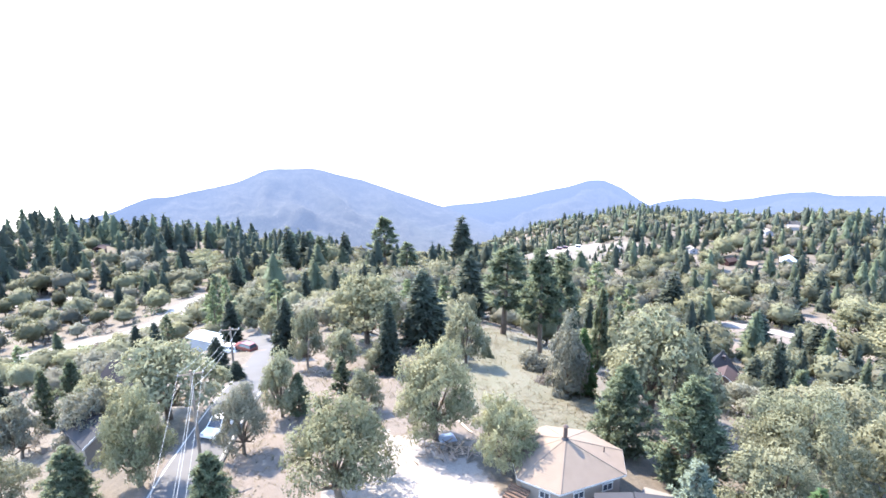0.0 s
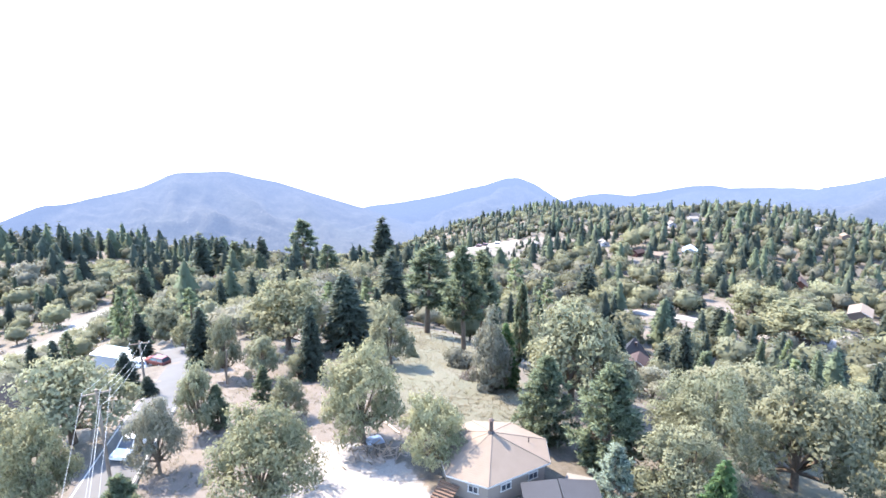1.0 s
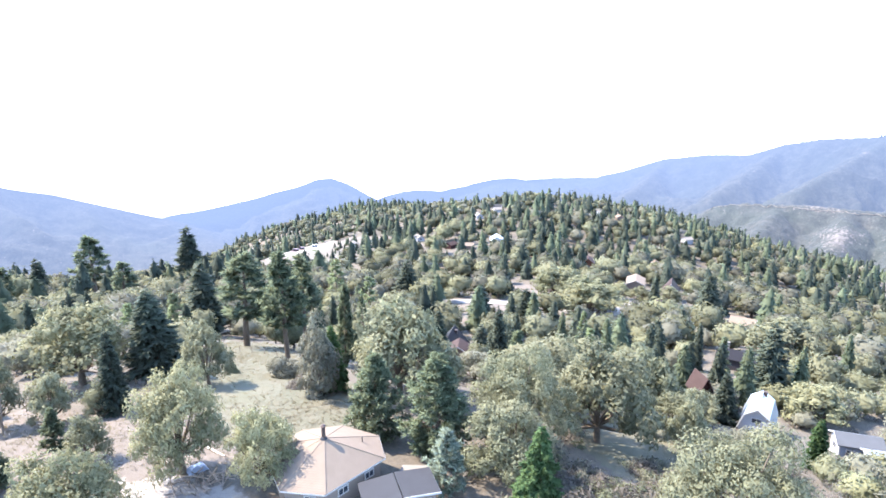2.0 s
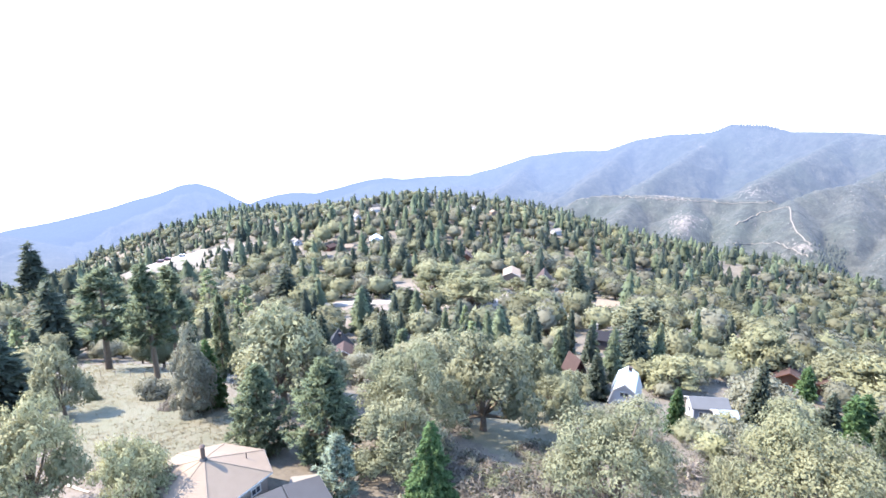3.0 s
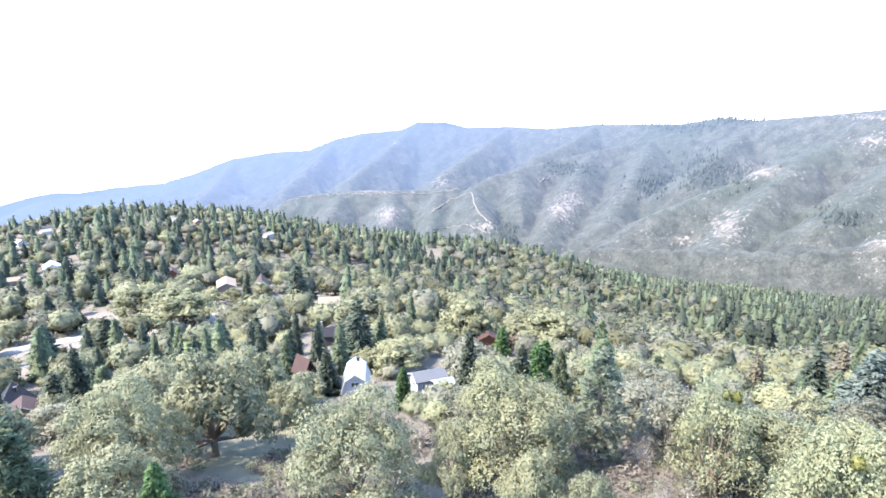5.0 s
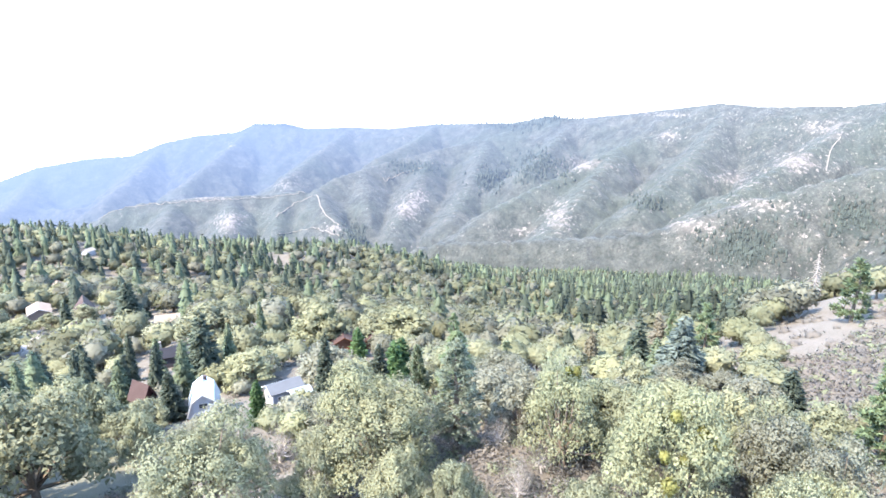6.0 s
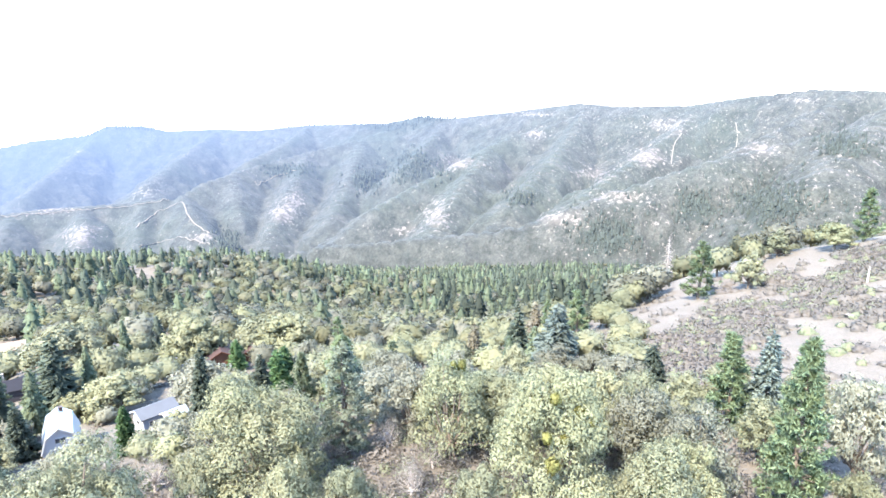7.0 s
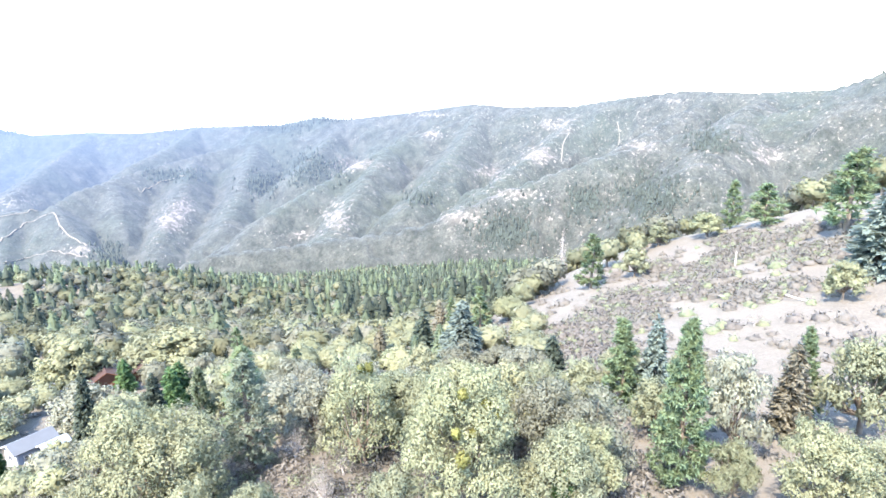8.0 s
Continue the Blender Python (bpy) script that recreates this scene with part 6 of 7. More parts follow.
def gable_house(name, label, x, y, turn, w, d, wall_h, roof_h, wall, roof, over=0.45, windows=(), chimney=None, door=None, gambrel=False, sink=2.0, wall_front=None):
    """A house with its gable facing -y before turning: w across the gable, d deep."""
    house = new(name)
    house.matrix_basis = pose(x, y, ground_at(x, y), 0, 0, turn)
    tagged(house, label, "house")
    if gambrel:
        top = [(-w / 2, wall_h), (-w * 0.36, wall_h + roof_h * 0.62), (0, wall_h + roof_h), (w * 0.36, wall_h + roof_h * 0.62), (w / 2, wall_h)]
    else:
        top = [(-w / 2, wall_h), (0, wall_h + roof_h), (w / 2, wall_h)]
    bm = bmesh.new()
    prism(bm, [(-w / 2, -d / 2 + 0.2, -sink), *[(px, -d / 2 + 0.2, pz) for px, pz in top], (w / 2, -d / 2 + 0.2, -sink)], d - 0.2, (0, 1, 0))
    part("wall", bm, wall, house)
    if wall_front:
        bm = bmesh.new()
        prism(bm, [(-w / 2, -d / 2, -sink), *[(px, -d / 2, pz - 0.004) for px, pz in top], (w / 2, -d / 2, -sink)], 0.19, (0, 1, 0))
        part("gable_wall", bm, wall_front, house)
    bm = bmesh.new()
    n = len(top)
    out = []
    for k, (px, pz) in enumerate(top):
        if k in (0, n - 1):
            (ax, az), (bx, bz) = (top[1], top[0]) if k == 0 else (top[-2], top[-1])
            s = 1 + over / math.hypot(bx - ax, bz - az)
            px, pz = ax + (bx - ax) * s, az + (bz - az) * s
        out.append((px, pz + 0.03))
    low = [(px, -d / 2 - over, pz) for px, pz in out]
    high = [(px, -d / 2 - over, pz + 0.16) for px, pz in out[::-1]]
    prism(bm, low + high, d + 2 * over, (0, 1, 0))
    part("roof", bm, roof, house)
    bm = bmesh.new()
    for (ax, az), (bx, bz) in zip(out[:-1], out[1:]):
        length, tilt = math.hypot(bx - ax, bz - az), math.atan2(bz - az, bx - ax)
        box(bm, ((ax + bx) / 2, -d / 2 - over - 0.03, (az + bz) / 2 + 0.02), (length, 0.05, 0.22), Matrix.Rotation(-tilt, 4, "Y"))
    part("fascia", bm, TRIM if wall not in (WALL_RED, WALL_MAROON, WALL_DARK) else wall, house)
    for side, along, z, ww, hh in windows:
        m = {"front": pose(along, -d / 2 - 0.02, z), "right": pose(w / 2 + 0.02, along, z, 0, 0, 90), "left": pose(-w / 2 - 0.02, along, z, 0, 0, -90), "back": pose(along, d / 2 + 0.02, z, 0, 0, 180)}[side]
        window(house, m, ww, hh)
    if door:
        bm = bmesh.new()
        box(bm, (door, -d / 2 - 0.03, 1.02), (0.95, 0.08, 2.05))
        part("door", bm, TRIM, house, "white panelled door")
    if chimney:
        cx, cy, ch = chimney
        bm = bmesh.new()
        zz = wall_h + roof_h * (1 - abs(cx) / (w / 2))
        box(bm, (cx, cy, zz - 0.3 + ch / 2), (0.6, 0.6, ch + 0.6))
        box(bm, (cx, cy, zz + ch + 0.03), (0.75, 0.75, 0.1))
        part("chimney", bm, RUST if ch < 1.2 else CONCRETE, house)
    return house


def octagon_house():
    house = new("octagonal_house")
    cx, cy = 12.1, 52.2
    z0 = ground_at(cx, cy) - 0.1
    house.matrix_basis = pose(cx, cy, z0)
    tagged(house, "eight-sided beige stucco house with a tan shingle roof", "house")
    eave = [(7.1, 49.2), (10.7, 46.8), (17.7, 49.8), (18.5, 53.9), (15.6, 57.6), (11.4, 58.6), (8.2, 57.0), (6.9, 53.2)]
    eave = [(px - cx, py - cy) for px, py in eave]
    n = len(eave)
    wall = [(px * 0.91, py * 0.91) for px, py in eave]
    bm = bmesh.new()
    prism(bm, [(px, py, -1.5) for px, py in wall], 4.25, (0, 0, 1))
    part("wall", bm, STUCCO, house)
    apex = Vector((0, -0.2, 5.4))
    for i in range(n):
        a, b = Vector((*eave[i], 2.8)), Vector((*eave[(i + 1) % n], 2.8))
        bm = bmesh.new()
        rows = 24
        side = (b - a).normalized()
        nrm = (b - a).cross(apex - a).normalized()
        if nrm.z < 0:
            nrm = -nrm
        last = None
        for k in range(rows):
            f0, f1 = k / rows, (k + 1.0) / rows
            p = [a.lerp(apex, f0), b.lerp(apex, f0), b.lerp(apex, f1), a.lerp(apex, f1)]
            butt = [bm.verts.new(q + nrm * 0.016) for q in p[:2]]
            foot = last or [bm.verts.new(q - nrm * 0.06) for q in p[:2]]
            head = [bm.verts.new(q + nrm * 0.004) for q in p[3:1:-1]]
            bm.faces.new((foot[0], foot[1], butt[1], butt[0]))
            bm.faces.new((butt[0], butt[1], head[1], head[0]))
            last = head
        part("roof_side", bm, SHINGLE_TAN, house)
        bm = bmesh.new()
        ridge = apex - a
        box(bm, a.lerp(apex, 0.5) + Vector((0, 0, 0.02)), (0.2, ridge.length, 0.035), ridge.to_track_quat("Y", "Z").to_matrix().to_4x4())
        part("hip_cap", bm, SHINGLE_TAN, house)
        bm = bmesh.new()
        box(bm, (a + b) / 2 + Vector((0, 0, -0.09)), (0.07, (b - a).length, 0.13), (b - a).to_track_quat("Y", "Z").to_matrix().to_4x4())
        part("gutter", bm, TRIM, house, "white eaves gutter")
        bm = bmesh.new()
        prism(bm, [(*eave[i], 2.66), (*eave[(i + 1) % n], 2.66), (*wall[(i + 1) % n], 2.66), (*wall[i], 2.66)], 0.03, (0, 0, 1))
        part("soffit", bm, TRIM, house)

    def on_wall(i, f, z, w, h):
        a, b = Vector((*wall[i], z)), Vector((*wall[(i + 1) % n], z))
        d = (b - a).normalized()
        o = Vector((d.y, -d.x, 0))
        window(house, Matrix.Translation(a.lerp(b, f) + o * 0.03) @ Matrix.Rotation(math.atan2(d.y, d.x), 4, "Z"), w, h)

    on_wall(0, 0.62, 1.8, 1.0, 0.72)
    on_wall(1, 0.3, 1.8, 1.15, 0.72)
    on_wall(1, 0.78, 1.8, 1.1, 0.72)
    on_wall(2, 0.5, 1.75, 1.3, 1.0)
    bm = bmesh.new()
    top = apex + Vector((0, 0.0, 0))
    bmesh.ops.create_cone(bm, cap_ends=True, segments=14, radius1=0.2, radius2=0.2, depth=1.3, matrix=Matrix.Translation(top + Vector((0, 0, 0.55))))
    pipe = part("chimney", bm, RUST, house, "black iron flue pipe")
    bm = bmesh.new()
    bmesh.ops.create_cone(bm, cap_ends=True, segments=14, radius1=0.3, radius2=0.12, depth=0.18, matrix=Matrix.Translation(top + Vector((0, 0, 1.36))))
    part("chimney_cap", bm, RUST, pipe)
    bm = bmesh.new()
    bmesh.ops.create_cone(bm, cap_ends=True, segments=16, radius1=0.38, radius2=0.22, depth=0.22, matrix=Matrix.Translation(top + Vector((0, 0, 0.0))))
    part("flashing", bm, SHINGLE_GREY, pipe)
    bm = bmesh.new()
    bmesh.ops.create_cone(bm, cap_ends=True, segments=10, radius1=0.06, radius2=0.06, depth=0.8, matrix=Matrix.Translation((4.0, 0.0, 3.9)))
    part("vent_pipe", bm, RUST, house)
    return house


octagon_house()


def outbuilding():
    shed = new("garage")
    cx, cy = 17.4, 45.4
    shed.matrix_basis = pose(cx, cy, ground_at(cx, cy) - 0.1, 0, 0, -8)
    tagged(shed, "low garage with a grey felt roof beside the house", "garage")
    bm = bmesh.new()
    prism(bm, [(-3.2, -1.5, -1), (3.2, -1.5, -1), (3.2, 1.6, -1), (-3.2, 1.6, -1)], 3.25, (0, 0, 1))
    part("wall", bm, STUCCO, shed)
    for k, (a, b, za, zb) in enumerate(((-3.6, -0.1, 2.35, 2.75), (0.0, 3.6, 2.8, 2.62))):
        bm = bmesh.new()
        prism(bm, [(a, -1.95, za), (b, -1.95, zb), (b, -1.95, zb + 0.14), (a, -1.95, za + 0.14)], 4.0, (0, 1, 0))
        part("roof", bm, SHINGLE_GREY, shed)
        bm = bmesh.new()
        box(bm, ((a + b) / 2, -1.99, (za + zb) / 2 + 0.05), (b - a, 0.05, 0.2), Matrix.Rotation(-math.atan2(zb - za, b - a), 4, "Y"))
        part("fascia", bm, TRIM, shed)
    window(shed, pose(2.3, -1.53, 1.55), 0.9, 0.8)
    bm = bmesh.new()
    box(bm, (0.6, -1.54, 1.05), (1.7, 0.08, 2.1))
    part("door", bm, TRIM, shed, "white double door")
    return shed


outbuilding()


def patio():
    bm = bmesh.new()
    z = ground_at(20.3, 50.5)
    prism(bm, [(18.4, 49.2, z - 0.6), (21.2, 48.0, z - 0.6), (24.0, 50.8, z - 0.6), (20.6, 52.6, z - 0.6)], 0.85, (0, 0, 1))
    tagged(part("patio", bm, CONCRETE), "pale concrete patio slab beside the house", "patio")


patio()


def timber_steps():
    steps = new("timber_steps")
    steps.matrix_basis = pose(6.6, 48.2, ground_at(6.6, 48.2), 0, 0, -38)
    tagged(steps, "dark timber steps climbing to the house", "steps")
    for k in range(9):
        bm = bmesh.new()
        v = box(bm, (0, k * 0.34 - 1.4, 0.08 + k * 0.13), (2.1, 0.2, 0.2))
        part("tread", bm, TIE_WOOD, steps)


timber_steps()


# ---- vehicles ----
def car(name, label, x, y, turn, paint, length=4.9, wide=1.9, tall=1.75, boxy=0.8, dz=0.1):
    thing = new(name)
    thing.matrix_basis = pose(x, y, ground_at(x, y) + dz, 0, 0, turn)
    tagged(thing, label, "car")
    half, mid = length / 2, 0.95
    prof = [(-half, 0.35), (-half, 0.75), (-half + 0.12, mid), (-half + 0.25, mid + 0.02), (half - 1.25, mid + 0.02), (half - 0.15, mid - 0.12), (half, 0.7), (half, 0.35)]
    bm = bmesh.new()
    prism(bm, [(-wide / 2, py, pz) for py, pz in prof], wide, (1, 0, 0))
    bmesh.ops.bevel(bm, geom=bm.edges[:], offset=0.06, segments=2, affect="EDGES")
    body = part("body", bm, paint, thing)
    bm = bmesh.new()
    a, b = wide / 2 - 0.06, wide / 2 - 0.26
    y0, y1, y2, y3 = -half + 0.1, -half + 0.1 + 0.35 * (1.2 - boxy), half - 2.1, half - 1.3
    lower = [bm.verts.new(p) for p in ((-a, y0, mid), (a, y0, mid), (a, y3, mid), (-a, y3, mid))]
    upper = [bm.verts.new(p) for p in ((-b, y1, tall - 0.06), (b, y1, tall - 0.06), (b, y2, tall - 0.06), (-b, y2, tall - 0.06))]
    for i in range(4):
        bm.faces.new((lower[i], lower[(i + 1) % 4], upper[(i + 1) % 4], upper[i]))
    bm.faces.new(upper)
    bm.faces.new(lower[::-1])
    part("cabin_glass", bm, GLASS, body, "dark car windows")
    bm = bmesh.new()
    prism(bm, [(-b - 0.03, y1 - 0.05, tall - 0.07), (b + 0.03, y1 - 0.05, tall - 0.07), (b + 0.03, y2 + 0.08, tall - 0.07), (-b - 0.03, y2 + 0.08, tall - 0.07)], 0.09, (0, 0, 1))
    bmesh.ops.bevel(bm, geom=bm.edges[:], offset=0.03, segments=2, affect="EDGES")
    part("car_roof", bm, paint, body)
    for sx in (-1, 1):
        for f in (0.0, 0.45, 1.0):
            lo = Vector((sx * a, y0 + (y3 - y0) * f, mid))
            hi = Vector((sx * b, y1 + (y2 - y1) * f, tall - 0.05))
            bm = bmesh.new()
            box(bm, (lo + hi) / 2, (0.07, 0.09, (hi - lo).length + 0.02), (hi - lo).to_track_quat("Z", "Y").to_matrix().to_4x4())
            part("pillar", bm, paint, body)
        bm = bmesh.new()
        box(bm, (sx * (wide / 2 - 0.28), half - 0.03, 0.74), (0.36, 0.1, 0.16))
        part("headlight", bm, RIM, body)
        for fy in (half - 0.9, -half + 0.9):
            bm = bmesh.new()
            m = Matrix.Translation((sx * (wide / 2 - 0.1), fy, 0.34)) @ Matrix.Rotation(math.pi / 2, 4, "Y")
            bmesh.ops.create_cone(bm, cap_ends=True, segments=18, radius1=0.36, radius2=0.36, depth=0.24, matrix=m)
            wheel = part("wheel", bm, TYRE, thing)
            bm = bmesh.new()
            bmesh.ops.create_cone(bm, cap_ends=True, segments=14, radius1=0.21, radius2=0.19, depth=0.26, matrix=m)
            part("rim", bm, RIM, wheel)
    return thing


car("sports_utility_car", "white sports utility car driving on the asphalt street", -26.4, 62.6, 180 - 16, CAR_WHITE, 4.9, 1.95, 1.85, 0.85, 0.22)
car("parked_car", "dark red car parked by the street under trees", -34.5, 95.5, 60, CAR_RED, 4.6, 1.8, 1.5, 0.3, 0.15)
car("parked_car", "white car parked beside the street under trees", -38.0, 96.5, 75, CAR_WHITE, 4.6, 1.8, 1.5, 0.3, 0.15)
car("parked_car", "pale grey car parked in front of the garage", 13.2, 43.6, 75, CAR_GREY, 4.7, 1.8, 1.5, 0.3, 0.05)


# ---- utility poles and wires ----
def utility_pole(x, y, tall, turn):
    pole = new("utility_pole")
    z = ground_at(x, y)
    pole.matrix_basis = pose(x, y, z, 0, 0, turn)
    tagged(pole, "weathered wooden utility pole with a cross-arm by the street", "utility pole", "utility poles")
    bm = bmesh.new()
    bmesh.ops.create_cone(bm, cap_ends=True, segments=12, radius1=0.19, radius2=0.13, depth=tall + 0.8, matrix=Matrix.Translation((0, 0, tall / 2 - 0.4)))
    part("shaft", bm, POLE_WOOD, pole)
    bm = bmesh.new()
    box(bm, (0, -0.16, tall - 0.35), (2.6, 0.11, 0.14))
    arm = part("cross_arm", bm, POLE_WOOD, pole)
    tips = []
    for k in (-1.2, 0.35, 1.2):
        bm = bmesh.new()
        bmesh.ops.create_cone(bm, cap_ends=True, segments=10, radius1=0.06, radius2=0.04, depth=0.22, matrix=Matrix.Translation((k, -0.16, tall - 0.17)))
        part("insulator", bm, TRIM, arm)
        tips.append(pole.matrix_basis @ Vector((k, -0.16, tall - 0.06)))
    tips.append(pole.matrix_basis @ Vector((0.15, 0.1, tall - 1.9)))
    return tips


def wire(a, b, sag, thick=0.022):
    n = 24
    pts = [a.lerp(b, k / n) + Vector((0, 0, -sag * 4 * (k / n) * (1 - k / n))) for k in range(n + 1)]
    v, q = tube(pts, [thick] * (n + 1), 5)
    tagged(new("overhead_wire", mesh_np("overhead_wire", v, q, WIRE, smooth=True)), "sagging grey overhead wire between utility poles", "wire", "overhead wires")


POLES = [(-26.2, 56.2, 10.9, 22), (-31.2, 81.0, 7.5, 14), (-13.6, 18.4, 11.5, 24)]
ends = [utility_pole(*p) for p in POLES]
for k in range(4):
    wire(ends[0][k], ends[1][k], 0.6, 0.02 if k == 3 else 0.014)
    wire(ends[0][k], ends[2][k], 0.9, 0.02 if k == 3 else 0.013)


# ---- street markings ----
def edge_line(name, line, offset, label):
    d = np.gradient(line[:, :2], axis=0)
    d /= np.linalg.norm(d, axis=1)[:, None]
    side = np.column_stack([d[:, 1], -d[:, 0]])
    k = slice(2, len(line) - 8)
    h = 0.12 - 0.06 * abs(offset) / 3.55 + 0.012
    rows = [np.column_stack([line[k, :2] + side[k] * (offset + o), line[k, 2] + h]) for o in (-0.09, 0.09)]
    tagged(new(name, mesh_np(name, np.stack(rows, 1).reshape(-1, 3), grid_quads(len(rows[0]), 2), PAINT_LINE)), label, "road marking", kind="structure")


edge_line("trim_edge_line", STREET, 2.6, "worn white edge line along the street")
edge_line("trim_edge_line_far", STREET, -2.6, "worn white edge line along the street")


# ---- yard clutter ----
def brush_pile():
    g = np.random.RandomState(7)
    pile = new("brush_pile")
    pile.matrix_basis = pose(0.6, 57.6, ground_at(0.6, 57.6))
    tagged(pile, "heap of cut branches and logs by the drive", "brush pile")
    for k in range(46):
        p = Vector((g.normal(0, 1.3), g.normal(0, 0.7), abs(g.normal(0.25, 0.25))))
        d = Vector((g.normal(0, 1), g.normal(0, 1), g.normal(0, 0.35))).normalized()
        l, r = g.uniform(0.7, 1.9), g.uniform(0.03, 0.09)
        v, q = tube([p - d * l, p - d * l * 0.2 + Vector(g.normal(0, 0.1, 3)), p + d * l], [r, r * 0.9, r * 0.5], 6)
        ob = new("branch", mesh_np("branch", v, q, DRY_WOOD if k % 3 else BARK, smooth=True))
        ob.parent = pile
    for k, (px, py, a, l, r) in enumerate(((-1.5, -0.9, 0.4, 1.0, 0.24), (-0.9, -1.3, 1.1, 0.9, 0.2), (-2.1, -0.6, 0.1, 0.8, 0.27), (0.5, -1.2, 0.6, 1.1, 0.17))):
        bm = bmesh.new()
        bmesh.ops.create_cone(bm, cap_ends=True, segments=14, radius1=r, radius2=r * 0.92, depth=l, matrix=Matrix.Translation((px, py, r)) @ Matrix.Rotation(a, 4, "Z") @ Matrix.Rotation(math.pi / 2, 4, "X"))
        part("log", bm, DRY_WOOD, pile)


brush_pile()


def tarp():
    g = np.random.RandomState(8)
    n = 22
    u, v = np.meshgrid(np.linspace(-1, 1, n), np.linspace(-1, 1, n))
    x, y = u * 1.0, v * 0.75
    z = 0.7 * np.clip(1.15 - np.maximum(np.abs(u), np.abs(v)) ** 2.2, 0.02, 1) + 0.09 * waves(x * 4, y * 4, 3, 3, 1.0)
    verts = np.stack([x, y, np.maximum(z, 0.03)], -1).reshape(-1, 3)
    ob = new("blue_tarpaulin", mesh_np("blue_tarpaulin", verts, grid_quads(n, n), TARP, smooth=True))
    ob.matrix_basis = pose(0.5, 60.3, ground_at(0.5, 60.3), 0, 0, 20)
    tagged(ob, "faded blue tarpaulin draped over a heap below the oak", "tarpaulin")


tarp()


def fallen_log(x, y, turn, length, r, mat, label):
    g = np.random.RandomState(int(abs(x) * 10))
    pts = [(t * length, g.normal(0, 0.06), r * 0.8 + g.normal(0, 0.03)) for t in np.linspace(-0.5, 0.5, 6)]
    v, q = tube(pts, np.linspace(r, r * 0.6, 6), 8)
    ob = new("fallen_log", mesh_np("fallen_log", v, q, mat, smooth=True))
    ob.matrix_basis = pose(x, y, ground_at(x, y), 0, -4, turn)
    tagged(ob, label, "log", "fallen logs")


fallen_log(2.6, 63.5, -62, 3.6, 0.16, BARK_PALE, "pale fallen log lying in the dry grass")
fallen_log(96, -97, 25, 8.0, 0.25, BARK_PALE, "long grey fallen log on the brush slope")
fallen_log(112, -92, 60, 5.0, 0.2, BARK_PALE, "grey fallen log on the brush slope")


def post(x, y, tall, r, mat, label, lean=0):
    bm = bmesh.new()
    bmesh.ops.create_cone(bm, cap_ends=True, segments=8, radius1=r, radius2=r * 0.8, depth=tall + 0.5, matrix=Matrix.Translation((0, 0, tall / 2 - 0.25)))
    ob = part("wooden_post", bm, mat)
    ob.matrix_basis = pose(x, y, ground_at(x, y), lean, lean, 0)
    tagged(ob, label, "post", "wooden posts")


for k in range(7):
    px, py = polar(3.2 + k * 1.15, 121 - k * 1.5)
    post(px, py, 1.3, 0.06, DRY_WOOD, "thin weathered fence post at the meadow's end", k % 3)
post(-20.4, 81.8, 5.5, 0.11, POLE_WOOD, "short leaning rusty-brown post on the bank", 6)
post(*polar(129.5, 178), 4.0, 0.22, BARK_PALE, "broken pale stump on the brush slope", 3)

# ---- neighbours' houses ----
gable_house("dark_house", "dark house with a black steep roof among oaks", 69.5, 138, -40, 8.5, 9.0, 4.4, 4.8, WALL_DARK, SHINGLE_DARK, chimney=(1.0, 2.0, 1.0), windows=(("front", 0, 2.0, 1.4, 1.1),))
gable_house("tan_cottage", "tan cottage with a dusky red roof beside a dark house", 67.0, 128.5, -32, 5.2, 5.5, 4.6, 1.6, WALL_TAN, SHINGLE_BROWN, windows=(("front", 0.8, 2.2, 1.0, 1.0), ("left", 0, 2.2, 1.0, 1.0)))
gable_house("maroon_cabin", "narrow maroon cabin with a steep brown roof", 94.0, 75.0, -20, 3.0, 4.2, 3.4, 3.2, WALL_MAROON, SHINGLE_BROWN, windows=(("front", 0, 2.6, 1.0, 1.1),))
gable_house("white_barn_house", "white house with a pale metal gambrel roof", 92.0, 60.6, -60, 5.4, 7.6, 2.2, 3.6, WALL_WHITE, METAL_PALE, windows=(("front", 0, 3.6, 1.5, 0.9), ("front", -1.2, 1.1, 1.0, 1.1)), gambrel=True, wall_front=WALL_WHITE, chimney=(0.4, 2.8, 1.1))
gable_house("blue_house", "blue-grey house with a grey roof and a white gable end", 100.5, 48.6, 226, 4.2, 6.2, 3.2, 1.0, WALL_BLUE, SHINGLE_PALE, windows=(("right", -1.5, 1.9, 1.1, 0.9), ("right", 1.5, 1.9, 1.1, 0.9), ("left", -1.4, 1.9, 1.1, 0.9), ("left", 1.4, 1.9, 1.1, 0.9), ("front", 0, 1.9, 1.2, 1.0)), wall_front=WALL_WHITE)
gable_house("garden_shed", "low shed with a pale teal metal roof beside a blue house", 99.2, 44.6, 226, 2.6, 3.4, 1.9, 0.6, WALL_WHITE, METAL_PALE)
gable_house("red_house", "red-brown timber house half hidden by oaks", 151, 54, -65, 8.0, 11.0, 4.0, 2.2, WALL_RED, SHINGLE_BROWN, windows=(("front", 0, 2.2, 1.5, 1.2), ("right", 1, 2.2, 1.5, 1.2)))
gable_house("red_cottage", "small red-brown cottage beside a larger red house", 160, 47.5, -70, 4.5, 5.5, 3.6, 1.6, WALL_RED, SHINGLE_BROWN, windows=(("front", 0, 2.0, 1.1, 1.1),))
gable_house("red_roof_house", "house with a dull red roof among tall conifers", -68.5, 296, 76, 8.0, 13.0, 4.0, 3.0, WALL_MAROON, SHINGLE_BROWN, windows=(("right", 0, 2.2, 1.4, 1.2),))
